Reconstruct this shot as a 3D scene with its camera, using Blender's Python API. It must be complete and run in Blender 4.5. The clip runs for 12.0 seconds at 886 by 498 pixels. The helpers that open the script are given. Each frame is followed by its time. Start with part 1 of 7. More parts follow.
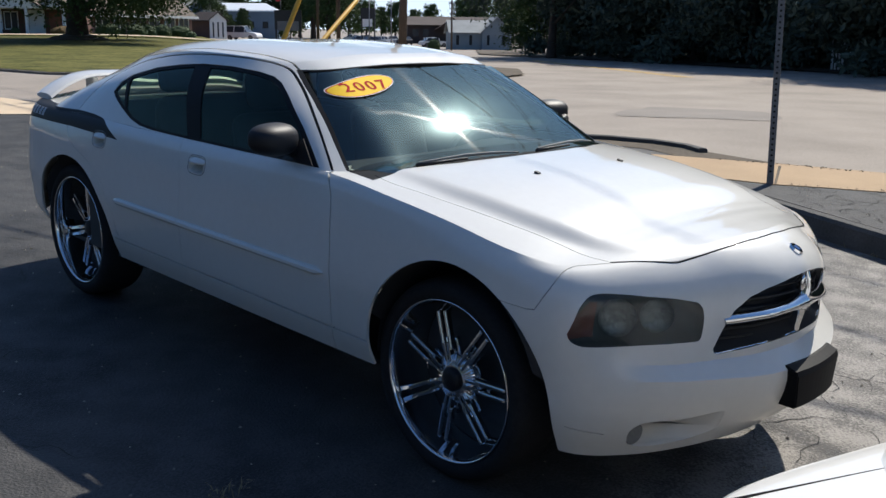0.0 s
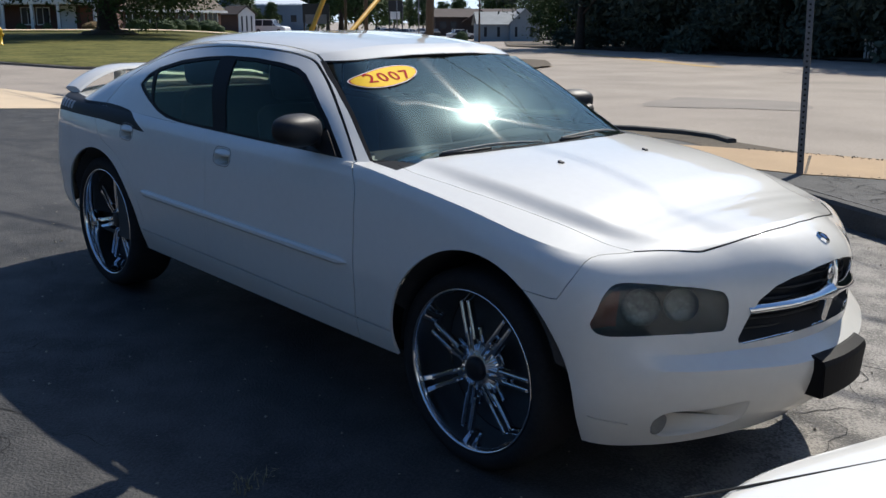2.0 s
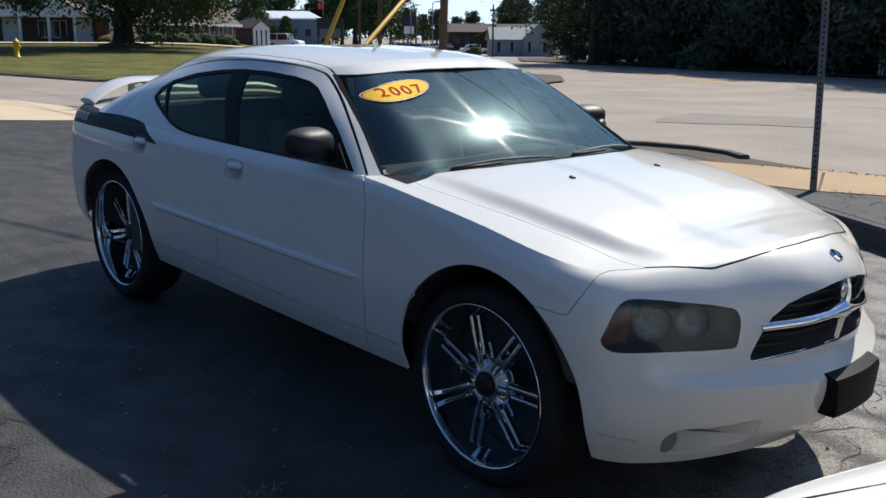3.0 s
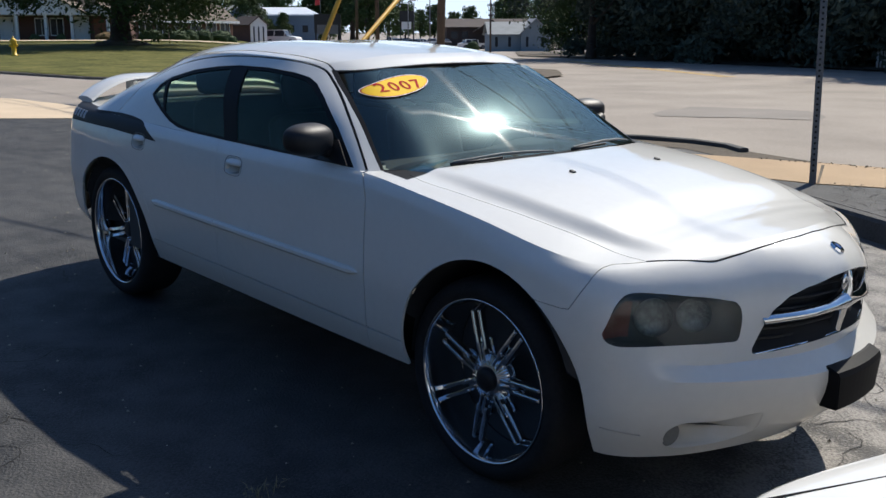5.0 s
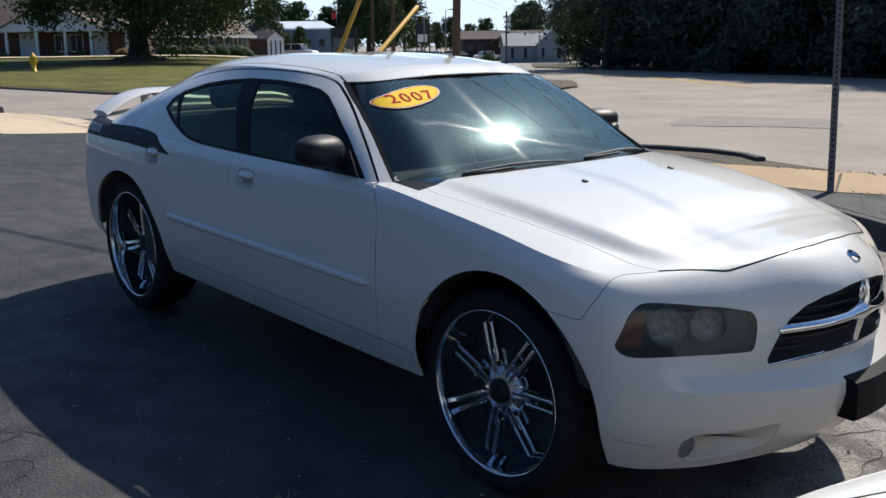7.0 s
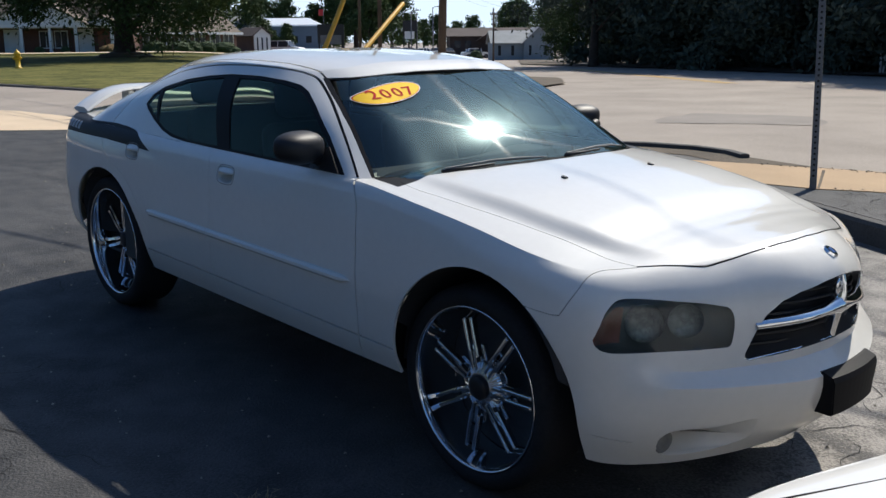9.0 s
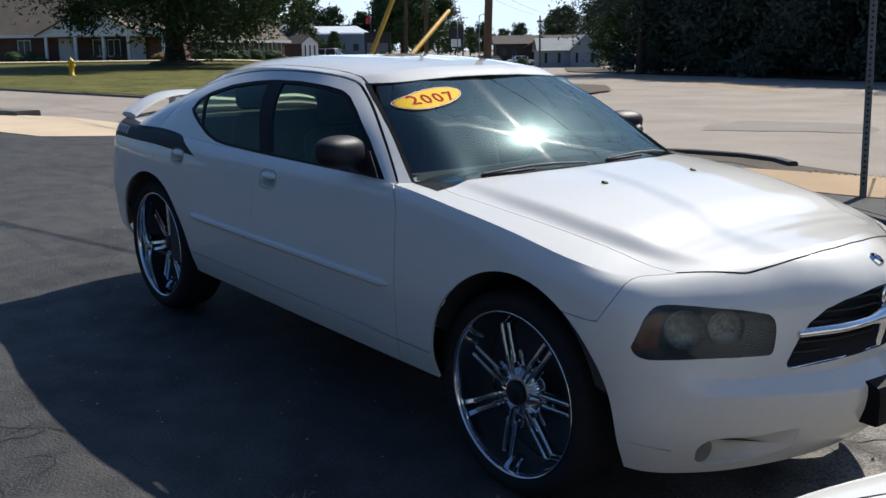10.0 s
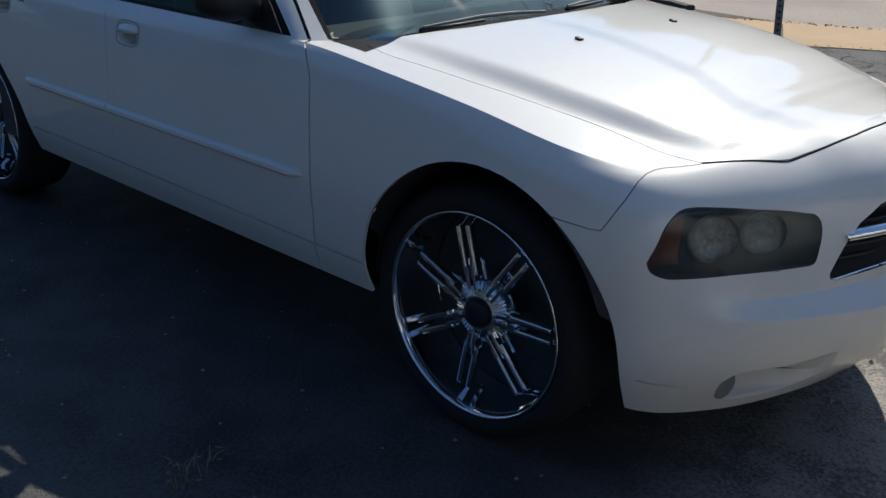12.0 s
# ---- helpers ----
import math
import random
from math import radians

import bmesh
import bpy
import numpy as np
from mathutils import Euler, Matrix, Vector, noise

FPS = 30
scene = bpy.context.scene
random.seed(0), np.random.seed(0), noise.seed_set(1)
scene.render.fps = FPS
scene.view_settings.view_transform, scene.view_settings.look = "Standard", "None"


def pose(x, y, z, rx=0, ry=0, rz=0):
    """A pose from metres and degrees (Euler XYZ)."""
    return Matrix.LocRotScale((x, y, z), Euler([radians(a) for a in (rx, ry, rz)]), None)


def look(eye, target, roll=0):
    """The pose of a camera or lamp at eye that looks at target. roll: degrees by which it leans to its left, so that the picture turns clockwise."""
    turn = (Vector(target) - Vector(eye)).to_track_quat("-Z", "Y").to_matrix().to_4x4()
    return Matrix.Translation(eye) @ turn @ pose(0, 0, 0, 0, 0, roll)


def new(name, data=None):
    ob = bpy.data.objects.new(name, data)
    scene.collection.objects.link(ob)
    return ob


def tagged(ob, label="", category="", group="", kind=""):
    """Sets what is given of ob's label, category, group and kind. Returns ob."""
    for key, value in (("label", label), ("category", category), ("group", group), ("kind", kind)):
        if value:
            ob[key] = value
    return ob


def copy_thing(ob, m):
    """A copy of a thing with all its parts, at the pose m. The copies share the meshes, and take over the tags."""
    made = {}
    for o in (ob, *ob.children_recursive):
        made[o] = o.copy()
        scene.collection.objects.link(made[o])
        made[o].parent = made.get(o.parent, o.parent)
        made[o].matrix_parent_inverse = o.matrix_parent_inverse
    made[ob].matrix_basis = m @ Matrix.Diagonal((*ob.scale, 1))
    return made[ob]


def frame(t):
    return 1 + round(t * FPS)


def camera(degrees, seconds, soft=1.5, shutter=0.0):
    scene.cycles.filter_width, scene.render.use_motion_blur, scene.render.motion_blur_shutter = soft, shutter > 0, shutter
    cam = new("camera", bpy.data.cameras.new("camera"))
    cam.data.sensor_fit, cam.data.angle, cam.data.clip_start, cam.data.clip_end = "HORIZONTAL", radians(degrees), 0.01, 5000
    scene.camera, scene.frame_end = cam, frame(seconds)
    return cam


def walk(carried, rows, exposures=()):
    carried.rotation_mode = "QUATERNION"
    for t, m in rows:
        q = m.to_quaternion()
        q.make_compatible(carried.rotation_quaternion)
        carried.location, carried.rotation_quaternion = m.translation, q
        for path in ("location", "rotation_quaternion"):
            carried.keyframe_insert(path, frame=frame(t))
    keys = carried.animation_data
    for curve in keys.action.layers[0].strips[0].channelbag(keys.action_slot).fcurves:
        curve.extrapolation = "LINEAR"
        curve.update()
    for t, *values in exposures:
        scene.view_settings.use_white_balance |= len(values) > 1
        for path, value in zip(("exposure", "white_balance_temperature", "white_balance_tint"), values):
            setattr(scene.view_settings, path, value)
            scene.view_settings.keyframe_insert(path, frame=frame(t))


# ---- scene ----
cam = camera(48.9, 12.0)
PATH = [
    (0, (3.965, -3.285, 1.587), (2.576, -1.912, 1.155), 0.5),
    (0.5, (3.961, -3.284, 1.586), (2.544, -1.937, 1.165), 0.6),
    (1, (3.971, -3.284, 1.584), (2.535, -1.956, 1.17), 0.3),
    (1.5, (3.983, -3.284, 1.581), (2.556, -1.95, 1.151), 0.3),
    (2, (3.98, -3.272, 1.577), (2.554, -1.944, 1.13), 0.0),
    (2.5, (3.986, -3.271, 1.578), (2.54, -1.954, 1.159), 0.3),
    (3, (3.977, -3.262, 1.576), (2.529, -1.947, 1.157), 0.3),
    (5, (3.97, -3.263, 1.574), (2.525, -1.948, 1.146), -0.1),
    (5.5, (3.976, -3.261, 1.572), (2.528, -1.954, 1.131), -0.2),
    (6, (3.976, -3.257, 1.575), (2.543, -1.931, 1.136), 0.1),
    (6.5, (3.964, -3.239, 1.571), (2.523, -1.921, 1.14), 0.1),
    (7, (3.971, -3.234, 1.567), (2.499, -1.943, 1.163), -0.7),
    (9, (3.989, -3.209, 1.562), (2.534, -1.899, 1.152), -0.6),
    (9.5, (4.005, -3.211, 1.562), (2.523, -1.929, 1.163), -0.6),
    (10, (4.006, -3.192, 1.551), (2.489, -1.95, 1.157), -0.7),
    (10.5, (4.007, -3.182, 1.541), (2.49, -1.946, 1.128), -0.5),
    (11, (3.837, -3.115, 1.531), (2.414, -1.81, 1.009), 0.7),
    (11.5, (3.484, -2.995, 1.523), (2.148, -1.642, 0.904), 1.7),
    (12, (3.196, -2.806, 1.482), (1.935, -1.419, 0.784), 0.2),
]
# the lot that the car stands on slopes a little: LOT takes the car's own axes into the world
LOT = pose(0, 0, 0, 0.3, 2.3, 0)
walk(cam, [(t, look(eye, target, roll)) for t, eye, target, roll in PATH], [(0.0, 0.33, 5620, 8), (10.5, 0.30, 5650, 8), (12.0, 0.20, 5620, 7)])

# ---- light ----
SUN_AZ, SUN_EL = radians(101.0), radians(48.0)
world = bpy.data.worlds.new("sky")
scene.world = world
world.use_nodes = True
wn = world.node_tree
wn.nodes.clear()
w_out, w_bg, w_sky = wn.nodes.new("ShaderNodeOutputWorld"), wn.nodes.new("ShaderNodeBackground"), wn.nodes.new("ShaderNodeTexSky")
w_sky.sky_type, w_sky.sun_disc = "NISHITA", False
w_sky.sun_elevation, w_sky.sun_rotation = SUN_EL, radians(90) - SUN_AZ
w_sky.air_density, w_sky.dust_density, w_sky.ozone_density = 1.2, 1.6, 1.5
w_bg.inputs["Strength"].default_value = 0.062
w_tint = wn.nodes.new("ShaderNodeMix")
w_tint.data_type, w_tint.blend_type = "RGBA", "MULTIPLY"
w_tint.inputs["Factor"].default_value = 1.0
w_tint.inputs["B"].default_value = (0.80, 0.97, 1.18, 1)
wn.links.new(w_sky.outputs[0], w_tint.inputs["A"])
wn.links.new(w_tint.outputs["Result"], w_bg.inputs[0])
wn.links.new(w_bg.outputs[0], w_out.inputs[0])

sun_data = bpy.data.lights.new("sun", "SUN")
sun_data.energy, sun_data.angle, sun_data.color = 4.9, radians(0.53), (1.0, 0.85, 0.66)
sun = new("sun", sun_data)
sun.matrix_world = look((20 * math.cos(SUN_AZ), 20 * math.sin(SUN_AZ), 20 * math.tan(SUN_EL)), (0, 0, 0))


# ---- materials ----
def mat(name, color, rough=0.5, metal=0.0, spread=0.0, scale=8.0, fine=60.0, bump=0.0, coat=0.0, spec=0.5, dark=None, rough_var=0.0):
    """A surface with two scales of variation: blotches and grain, and fine relief."""
    m = bpy.data.materials.new(name)
    m.use_nodes = True
    nt = m.node_tree
    b = nt.nodes["Principled BSDF"]
    b.inputs["Roughness"].default_value, b.inputs["Metallic"].default_value = rough, metal
    b.inputs["Coat Weight"].default_value, b.inputs["Coat Roughness"].default_value = coat, 0.04
    b.inputs["Specular IOR Level"].default_value = spec
    b.inputs["Base Color"].default_value = (*color, 1)
    if spread or bump or rough_var:
        tc = nt.nodes.new("ShaderNodeTexCoord")
        big, small = nt.nodes.new("ShaderNodeTexNoise"), nt.nodes.new("ShaderNodeTexNoise")
        big.inputs["Scale"].default_value, big.inputs["Detail"].default_value = scale, 5
        small.inputs["Scale"].default_value, small.inputs["Detail"].default_value = fine, 4
        for n in (big, small):
            nt.links.new(tc.outputs["Object"], n.inputs["Vector"])
        mix = nt.nodes.new("ShaderNodeMath")
        mix.operation = "ADD"
        nt.links.new(big.outputs["Fac"], mix.inputs[0])
        nt.links.new(small.outputs["Fac"], mix.inputs[1])
        ramp = nt.nodes.new("ShaderNodeMapRange")
        ramp.inputs["From Min"].default_value, ramp.inputs["From Max"].default_value = 0.65, 1.35
        nt.links.new(mix.outputs[0], ramp.inputs["Value"])
        value = ramp.outputs[0]
        if spread:
            cm = nt.nodes.new("ShaderNodeMix")
            cm.data_type = "RGBA"
            lo = dark or tuple(c * (1 - spread) for c in color)
            hi = tuple(min(0.95, c * (1 + spread * 0.7)) for c in color)
            cm.inputs["A"].default_value, cm.inputs["B"].default_value = (*lo, 1), (*hi, 1)
            nt.links.new(value, cm.inputs["Factor"])
            nt.links.new(cm.outputs["Result"], b.inputs["Base Color"])
        if rough_var:
            rr = nt.nodes.new("ShaderNodeMapRange")
            rr.inputs["To Min"].default_value, rr.inputs["To Max"].default_value = max(0.02, rough - rough_var), min(1, rough + rough_var)
            nt.links.new(big.outputs["Fac"], rr.inputs["Value"])
            nt.links.new(rr.outputs[0], b.inputs["Roughness"])
        if bump:
            bp = nt.nodes.new("ShaderNodeBump")
            bp.inputs["Strength"].default_value, bp.inputs["Distance"].default_value = min(1, bump), 0.01 * max(1, bump)
            nt.links.new(mix.outputs[0], bp.inputs["Height"])
            nt.links.new(bp.outputs[0], b.inputs["Normal"])
    return m


def glass(name, tint, gloss=(1, 1, 1), rough=0.0, haze=0.0, dust=(), ior=1.6, wiped=()):
    """A tinted pane: it lets light through and mirrors by Fresnel; haze is a dull film, dust are soft sheens (roughness, share);
    along each wiped way run fine scratches, which draw the sun out into streaks."""
    m = bpy.data.materials.new(name)
    m.use_nodes = True
    nt = m.node_tree
    nt.nodes.clear()
    out, mix = nt.nodes.new("ShaderNodeOutputMaterial"), nt.nodes.new("ShaderNodeMixShader")
    tr, gl, fr = nt.nodes.new("ShaderNodeBsdfTransparent"), nt.nodes.new("ShaderNodeBsdfGlossy"), nt.nodes.new("ShaderNodeFresnel")
    tr.inputs["Color"].default_value = (*tint, 1)
    gl.inputs["Roughness"].default_value = rough
    gl.inputs["Color"].default_value = (*gloss, 1)
    fr.inputs["IOR"].default_value = ior
    under, over = tr.outputs[0], gl.outputs[0]
    if haze:
        df, hm = nt.nodes.new("ShaderNodeBsdfDiffuse"), nt.nodes.new("ShaderNodeMixShader")
        df.inputs["Color"].default_value = (0.42, 0.58, 0.56, 1)
        tc, no, mr = nt.nodes.new("ShaderNodeTexCoord"), nt.nodes.new("ShaderNodeTexNoise"), nt.nodes.new("ShaderNodeMapRange")
        no.inputs["Scale"].default_value, no.inputs["Detail"].default_value = 9, 6
        mr.inputs["To Min"].default_value, mr.inputs["To Max"].default_value = haze * 0.4, haze * 1.6
        nt.links.new(tc.outputs["Object"], no.inputs["Vector"])
        nt.links.new(no.outputs["Fac"], mr.inputs["Value"])
        nt.links.new(mr.outputs[0], hm.inputs[0])
        nt.links.new(under, hm.inputs[1])
        nt.links.new(df.outputs[0], hm.inputs[2])
        under = hm.outputs[0]
    for soft_rough, share in dust:
        g2, dm = nt.nodes.new("ShaderNodeBsdfGlossy"), nt.nodes.new("ShaderNodeMixShader")
        g2.inputs["Roughness"].default_value = soft_rough
        g2.inputs["Color"].default_value = (*gloss, 1)
        dm.inputs[0].default_value = share
        nt.links.new(over, dm.inputs[1])
        nt.links.new(g2.outputs[0], dm.inputs[2])
        over = dm.outputs[0]
    for way in wiped:
        run = nt.nodes.new("ShaderNodeCombineXYZ")
        for k in range(3):
            run.inputs[k].default_value = way[k]
        sc, sm = nt.nodes.new("ShaderNodeBsdfAnisotropic"), nt.nodes.new("ShaderNodeMixShader")
        sc.inputs["Roughness"].default_value, sc.inputs["Anisotropy"].default_value = 0.11, 0.80
        nt.links.new(run.outputs[0], sc.inputs["Tangent"])
        sm.inputs[0].default_value = 0.010
        nt.links.new(over, sm.inputs[1])
        nt.links.new(sc.outputs[0], sm.inputs[2])
        over = sm.outputs[0]
    nt.links.new(fr.outputs[0], mix.inputs[0])
    nt.links.new(under, mix.inputs[1])
    nt.links.new(over, mix.inputs[2])
    nt.links.new(mix.outputs[0], out.inputs[0])
    return m


def lot_surface():
    """Dark asphalt, paler and tan towards the front of the lot, with blotches, grain and stones."""
    m = bpy.data.materials.new("lot_asphalt")
    m.use_nodes = True
    nt = m.node_tree
    b = nt.nodes["Principled BSDF"]
    b.inputs["Roughness"].default_value, b.inputs["Specular IOR Level"].default_value = 0.72, 0.4
    tc, sep = nt.nodes.new("ShaderNodeTexCoord"), nt.nodes.new("ShaderNodeSeparateXYZ")
    nt.links.new(tc.outputs["Object"], sep.inputs[0])

    def tex(scale, detail, kind="ShaderNodeTexNoise"):
        n = nt.nodes.new(kind)
        n.inputs["Scale"].default_value = scale
        if kind == "ShaderNodeTexNoise":
            n.inputs["Detail"].default_value = detail
        nt.links.new(tc.outputs["Object"], n.inputs["Vector"])
        return n

    def rng_of(value, a, b_, lo, hi):
        n = nt.nodes.new("ShaderNodeMapRange")
        n.interpolation_type = "SMOOTHSTEP"
        for k, v in zip(("From Min", "From Max", "To Min", "To Max"), (a, b_, lo, hi)):
            n.inputs[k].default_value = v
        nt.links.new(value, n.inputs["Value"])
        return n.outputs[0]

    def mix(fac, a, b_):
        n = nt.nodes.new("ShaderNodeMix")
        n.data_type = "RGBA"
        for k, v in (("Factor", fac), ("A", a), ("B", b_)):
            if isinstance(v, tuple):
                n.inputs[k].default_value = (*v, 1)
            else:
                nt.links.new(v, n.inputs[k])
        return n.outputs["Result"]

    def math2(op, a, b_):
        n = nt.nodes.new("ShaderNodeMath")
        n.operation = op
        for k, v in enumerate((a, b_)):
            if isinstance(v, float):
                n.inputs[k].default_value = v
            else:
                nt.links.new(v, n.inputs[k])
        return n.outputs[0]

    big, mid, fine, stone = tex(0.55, 6), tex(4.5, 9), tex(85, 3), tex(160, 0, "ShaderNodeTexVoronoi")
    grain = math2("ADD", mid.outputs["Fac"], fine.outputs["Fac"])
    dark = mix(rng_of(grain, 0.8, 1.22, 0.0, 1.0), (0.016, 0.017, 0.019), (0.054, 0.053, 0.052))
    dark = mix(rng_of(big.outputs["Fac"], 0.44, 0.58, 0.0, 0.3), dark, (0.080, 0.078, 0.076))
    pale = mix(rng_of(grain, 0.80, 1.20, 0.0, 1.0), (0.085, 0.079, 0.072), (0.265, 0.246, 0.220))
    # paler towards the front, with an uneven limit
    run = math2("ADD", math2("ADD", sep.outputs[0], math2("MULTIPLY", sep.outputs[1], 0.35)), math2("MULTIPLY", big.outputs["Fac"], 1.6))
    col = mix(rng_of(run, 2.4, 3.3, 0.0, 1.0), dark, pale)
    col = mix(rng_of(stone.outputs["Distance"], 0.05, 0.16, 0.5, 0.0), col, (0.34, 0.33, 0.31))
    nt.links.new(col, b.inputs["Base Color"])
    bp = nt.nodes.new("ShaderNodeBump")
    bp.inputs["Strength"].default_value, bp.inputs["Distance"].default_value = 0.75, 0.01
    nt.links.new(grain, bp.inputs["Height"])
    nt.links.new(bp.outputs[0], b.inputs["Normal"])
    return m


WIPED = ((-0.08, 0.99, 0.09), (-0.56, 0.705, 0.435))  # ways of the wiper scratches on the windscreen
M = {
    "paint": mat("white_paint", (0.712, 0.70, 0.655), 0.45, spread=0.03, scale=2.0, fine=30, coat=1.0, rough_var=0.015, spec=0.12),
    "gap": mat("panel_gap", (0.01, 0.01, 0.01), 0.9),
    "black_plastic": mat("black_plastic", (0.016, 0.016, 0.018), 0.5, spread=0.25, scale=10, fine=300, bump=0.08, spec=0.35),
    "trim_black": mat("black_trim", (0.010, 0.010, 0.011), 0.55, spec=0.12),
    "rubber": mat("tyre_rubber", (0.022, 0.022, 0.023), 0.8, spread=0.3, scale=6, fine=90, bump=0.15, spec=0.2),
    "chrome": mat("chrome", (0.82, 0.83, 0.85), 0.06, metal=1.0, rough_var=0.03, scale=3),
    "asphalt": lot_surface(),
    "road": mat("street_asphalt", (0.292, 0.254, 0.213), 0.9, spread=0.34, scale=0.45, fine=45, bump=0.4),
    "concrete": mat("pale_concrete", (0.56, 0.445, 0.305), 0.85, spread=0.14, scale=1.2, fine=80, bump=0.3),
    "kerb": mat("kerb_concrete", (0.16, 0.15, 0.135), 0.9, spread=0.35, scale=3, fine=70, bump=0.5),
    "grass": mat("lawn", (0.118, 0.108, 0.034), 0.95, spread=0.85, scale=1.1, fine=7, bump=1.0, spec=0.1, dark=(0.034, 0.046, 0.012)),
    "tint": glass("side_window_glass", (0.66, 0.76, 0.70), (0.72, 0.88, 0.76), ior=1.32, haze=0.003),
    "screen": glass("windscreen_glass", (0.62, 0.74, 0.71), (0.74, 0.98, 1.0), 0.0, 0.008, ((0.22, 0.055), (0.11, 0.034)), 1.64, WIPED),
    "cabin": mat("cabin_trim", (0.055, 0.058, 0.058), 0.8, spread=0.2, scale=6, fine=120, bump=0.1),
    "white": mat("white_trim", (0.75, 0.75, 0.73), 0.6, spread=0.06, scale=2, fine=30),
    "shingle": mat("roof_shingle", (0.135, 0.11, 0.085), 0.9, spread=0.25, scale=1.0, fine=12, bump=0.4),
    "bark": mat("bark", (0.06, 0.045, 0.035), 0.95, spread=0.4, scale=4, fine=20, bump=1.0),
    "leaf": mat("leaf", (0.058, 0.092, 0.026), 0.7, spread=0.5, scale=0.8, fine=6, spec=0.25),
    "leaf_dark": mat("leaf_dark", (0.080, 0.100, 0.075), 0.8, spread=0.5, scale=0.8, fine=6, spec=0.12),
    "ochre": mat("ochre_concrete", (0.375, 0.262, 0.145), 0.85, spread=0.16, scale=1.6, fine=70, bump=0.35),
    "soil": mat("dry_soil", (0.10, 0.08, 0.055), 0.95, spread=0.5, scale=1.2, fine=25, bump=0.8),
    "kerb_dark": mat("dark_kerb", (0.070, 0.069, 0.067), 0.9, spread=0.4, scale=3, fine=60, bump=0.5),
    "asphalt_old": mat("old_grey_asphalt", (0.085, 0.084, 0.082), 0.9, spread=0.35, scale=1.5, fine=70, bump=0.7),
    "yellow_line": mat("worn_yellow_paint", (0.52, 0.36, 0.13), 0.85, spread=0.3, scale=1.0, fine=15),
    "road_patch": mat("road_repair", (0.225, 0.20, 0.175), 0.9, spread=0.2, scale=1.0, fine=40, bump=0.4),
    "grit": mat("grit", (0.3, 0.27, 0.21), 0.9, spread=0.4, scale=3, fine=20),
    "galv": mat("galvanised_steel", (0.17, 0.17, 0.175), 0.55, metal=0.6, spread=0.2, scale=6, fine=60, bump=0.1),
    "timber": mat("pole_timber", (0.1, 0.075, 0.055), 0.9, spread=0.35, scale=2, fine=30, bump=0.5),
}


def sstep(a, b, t):
    t = min(1.0, max(0.0, (t - a) / (b - a)))
    return t * t * (3 - 2 * t)


def ground_z(x, y):
    """Height of the land: the lot slopes gently, the far side of the street rises to the left and falls to the right."""
    plane = -0.0401 * x + 0.0052 * y
    dx, dy = x - 3.9, y + 3.25
    d = -0.737 * dx + 0.676 * dy
    b = (0.676 * dx + 0.737 * dy) / max(d, 4.0)
    if d < 10:
        return max(-0.5, min(0.6, plane)) if d < 0 else plane
    left = float(np.interp(d, (10, 26, 43, 57, 95, 140, 420, 1600), (0.42, 0.42, 0.76, 1.08, 1.22, 1.4, 4.0, 12.0)))
    right = float(np.interp(d, (10, 60, 100, 140, 420, 1600), (0.2, 0.2, -0.2, -0.5, 0.5, 6.0)))
    far = left + (right - left) * sstep(-0.30, -0.02, b)
    return plane + (far - plane) * sstep(10, 20, d)


# ---- building helpers ----
def mesh_of(name, bm, material, smooth=False):
    me = bpy.data.meshes.new(name)
    bm.normal_update()
    if smooth and material is M["paint"]:
        for e in bm.edges:
            if len(e.link_faces) == 2 and e.calc_face_angle(0) > 0.42:
                e.smooth = False
    bm.to_mesh(me)
    bm.free()
    for m in material if isinstance(material, (list, tuple)) else (material,):
        me.materials.append(m)
    if smooth:
        me.polygons.foreach_set("use_smooth", [True] * len(me.polygons))
    return me


def part(name, bm, material, parent=None, label="", smooth=False, at=None):
    """One bmesh as one mesh object under a thing or a part."""
    ob = new(name, mesh_of(name, bm, material, smooth))
    if at is not None:
        ob.matrix_basis = at
    if parent is not None:
        ob.parent = parent
    return tagged(ob, label) if label else ob


def thing(name, m, label, category, group="", kind=""):
    ob = new(name)
    ob.empty_display_size = 0.1
    ob.matrix_basis = m
    return tagged(ob, label, category, group, kind)


def box(bm, x0, x1, y0, y1, z0, z1, bevel=0.0, m=None):
    r = bmesh.ops.create_cube(bm, size=1)
    vs = r["verts"]
    for v in vs:
        v.co = Vector((x0 + (v.co.x + 0.5) * (x1 - x0), y0 + (v.co.y + 0.5) * (y1 - y0), z0 + (v.co.z + 0.5) * (z1 - z0)))
    if bevel:
        es = list({e for v in vs for e in v.link_edges})
        r = bmesh.ops.bevel(bm, geom=es, offset=bevel, segments=2, affect="EDGES", profile=0.5)
        vs = list({v for f in r["faces"] for v in f.verts} | {v for v in vs if v.is_valid})
    if m is not None:
        bmesh.ops.transform(bm, matrix=m, verts=[v for v in vs if v.is_valid])
    return bm


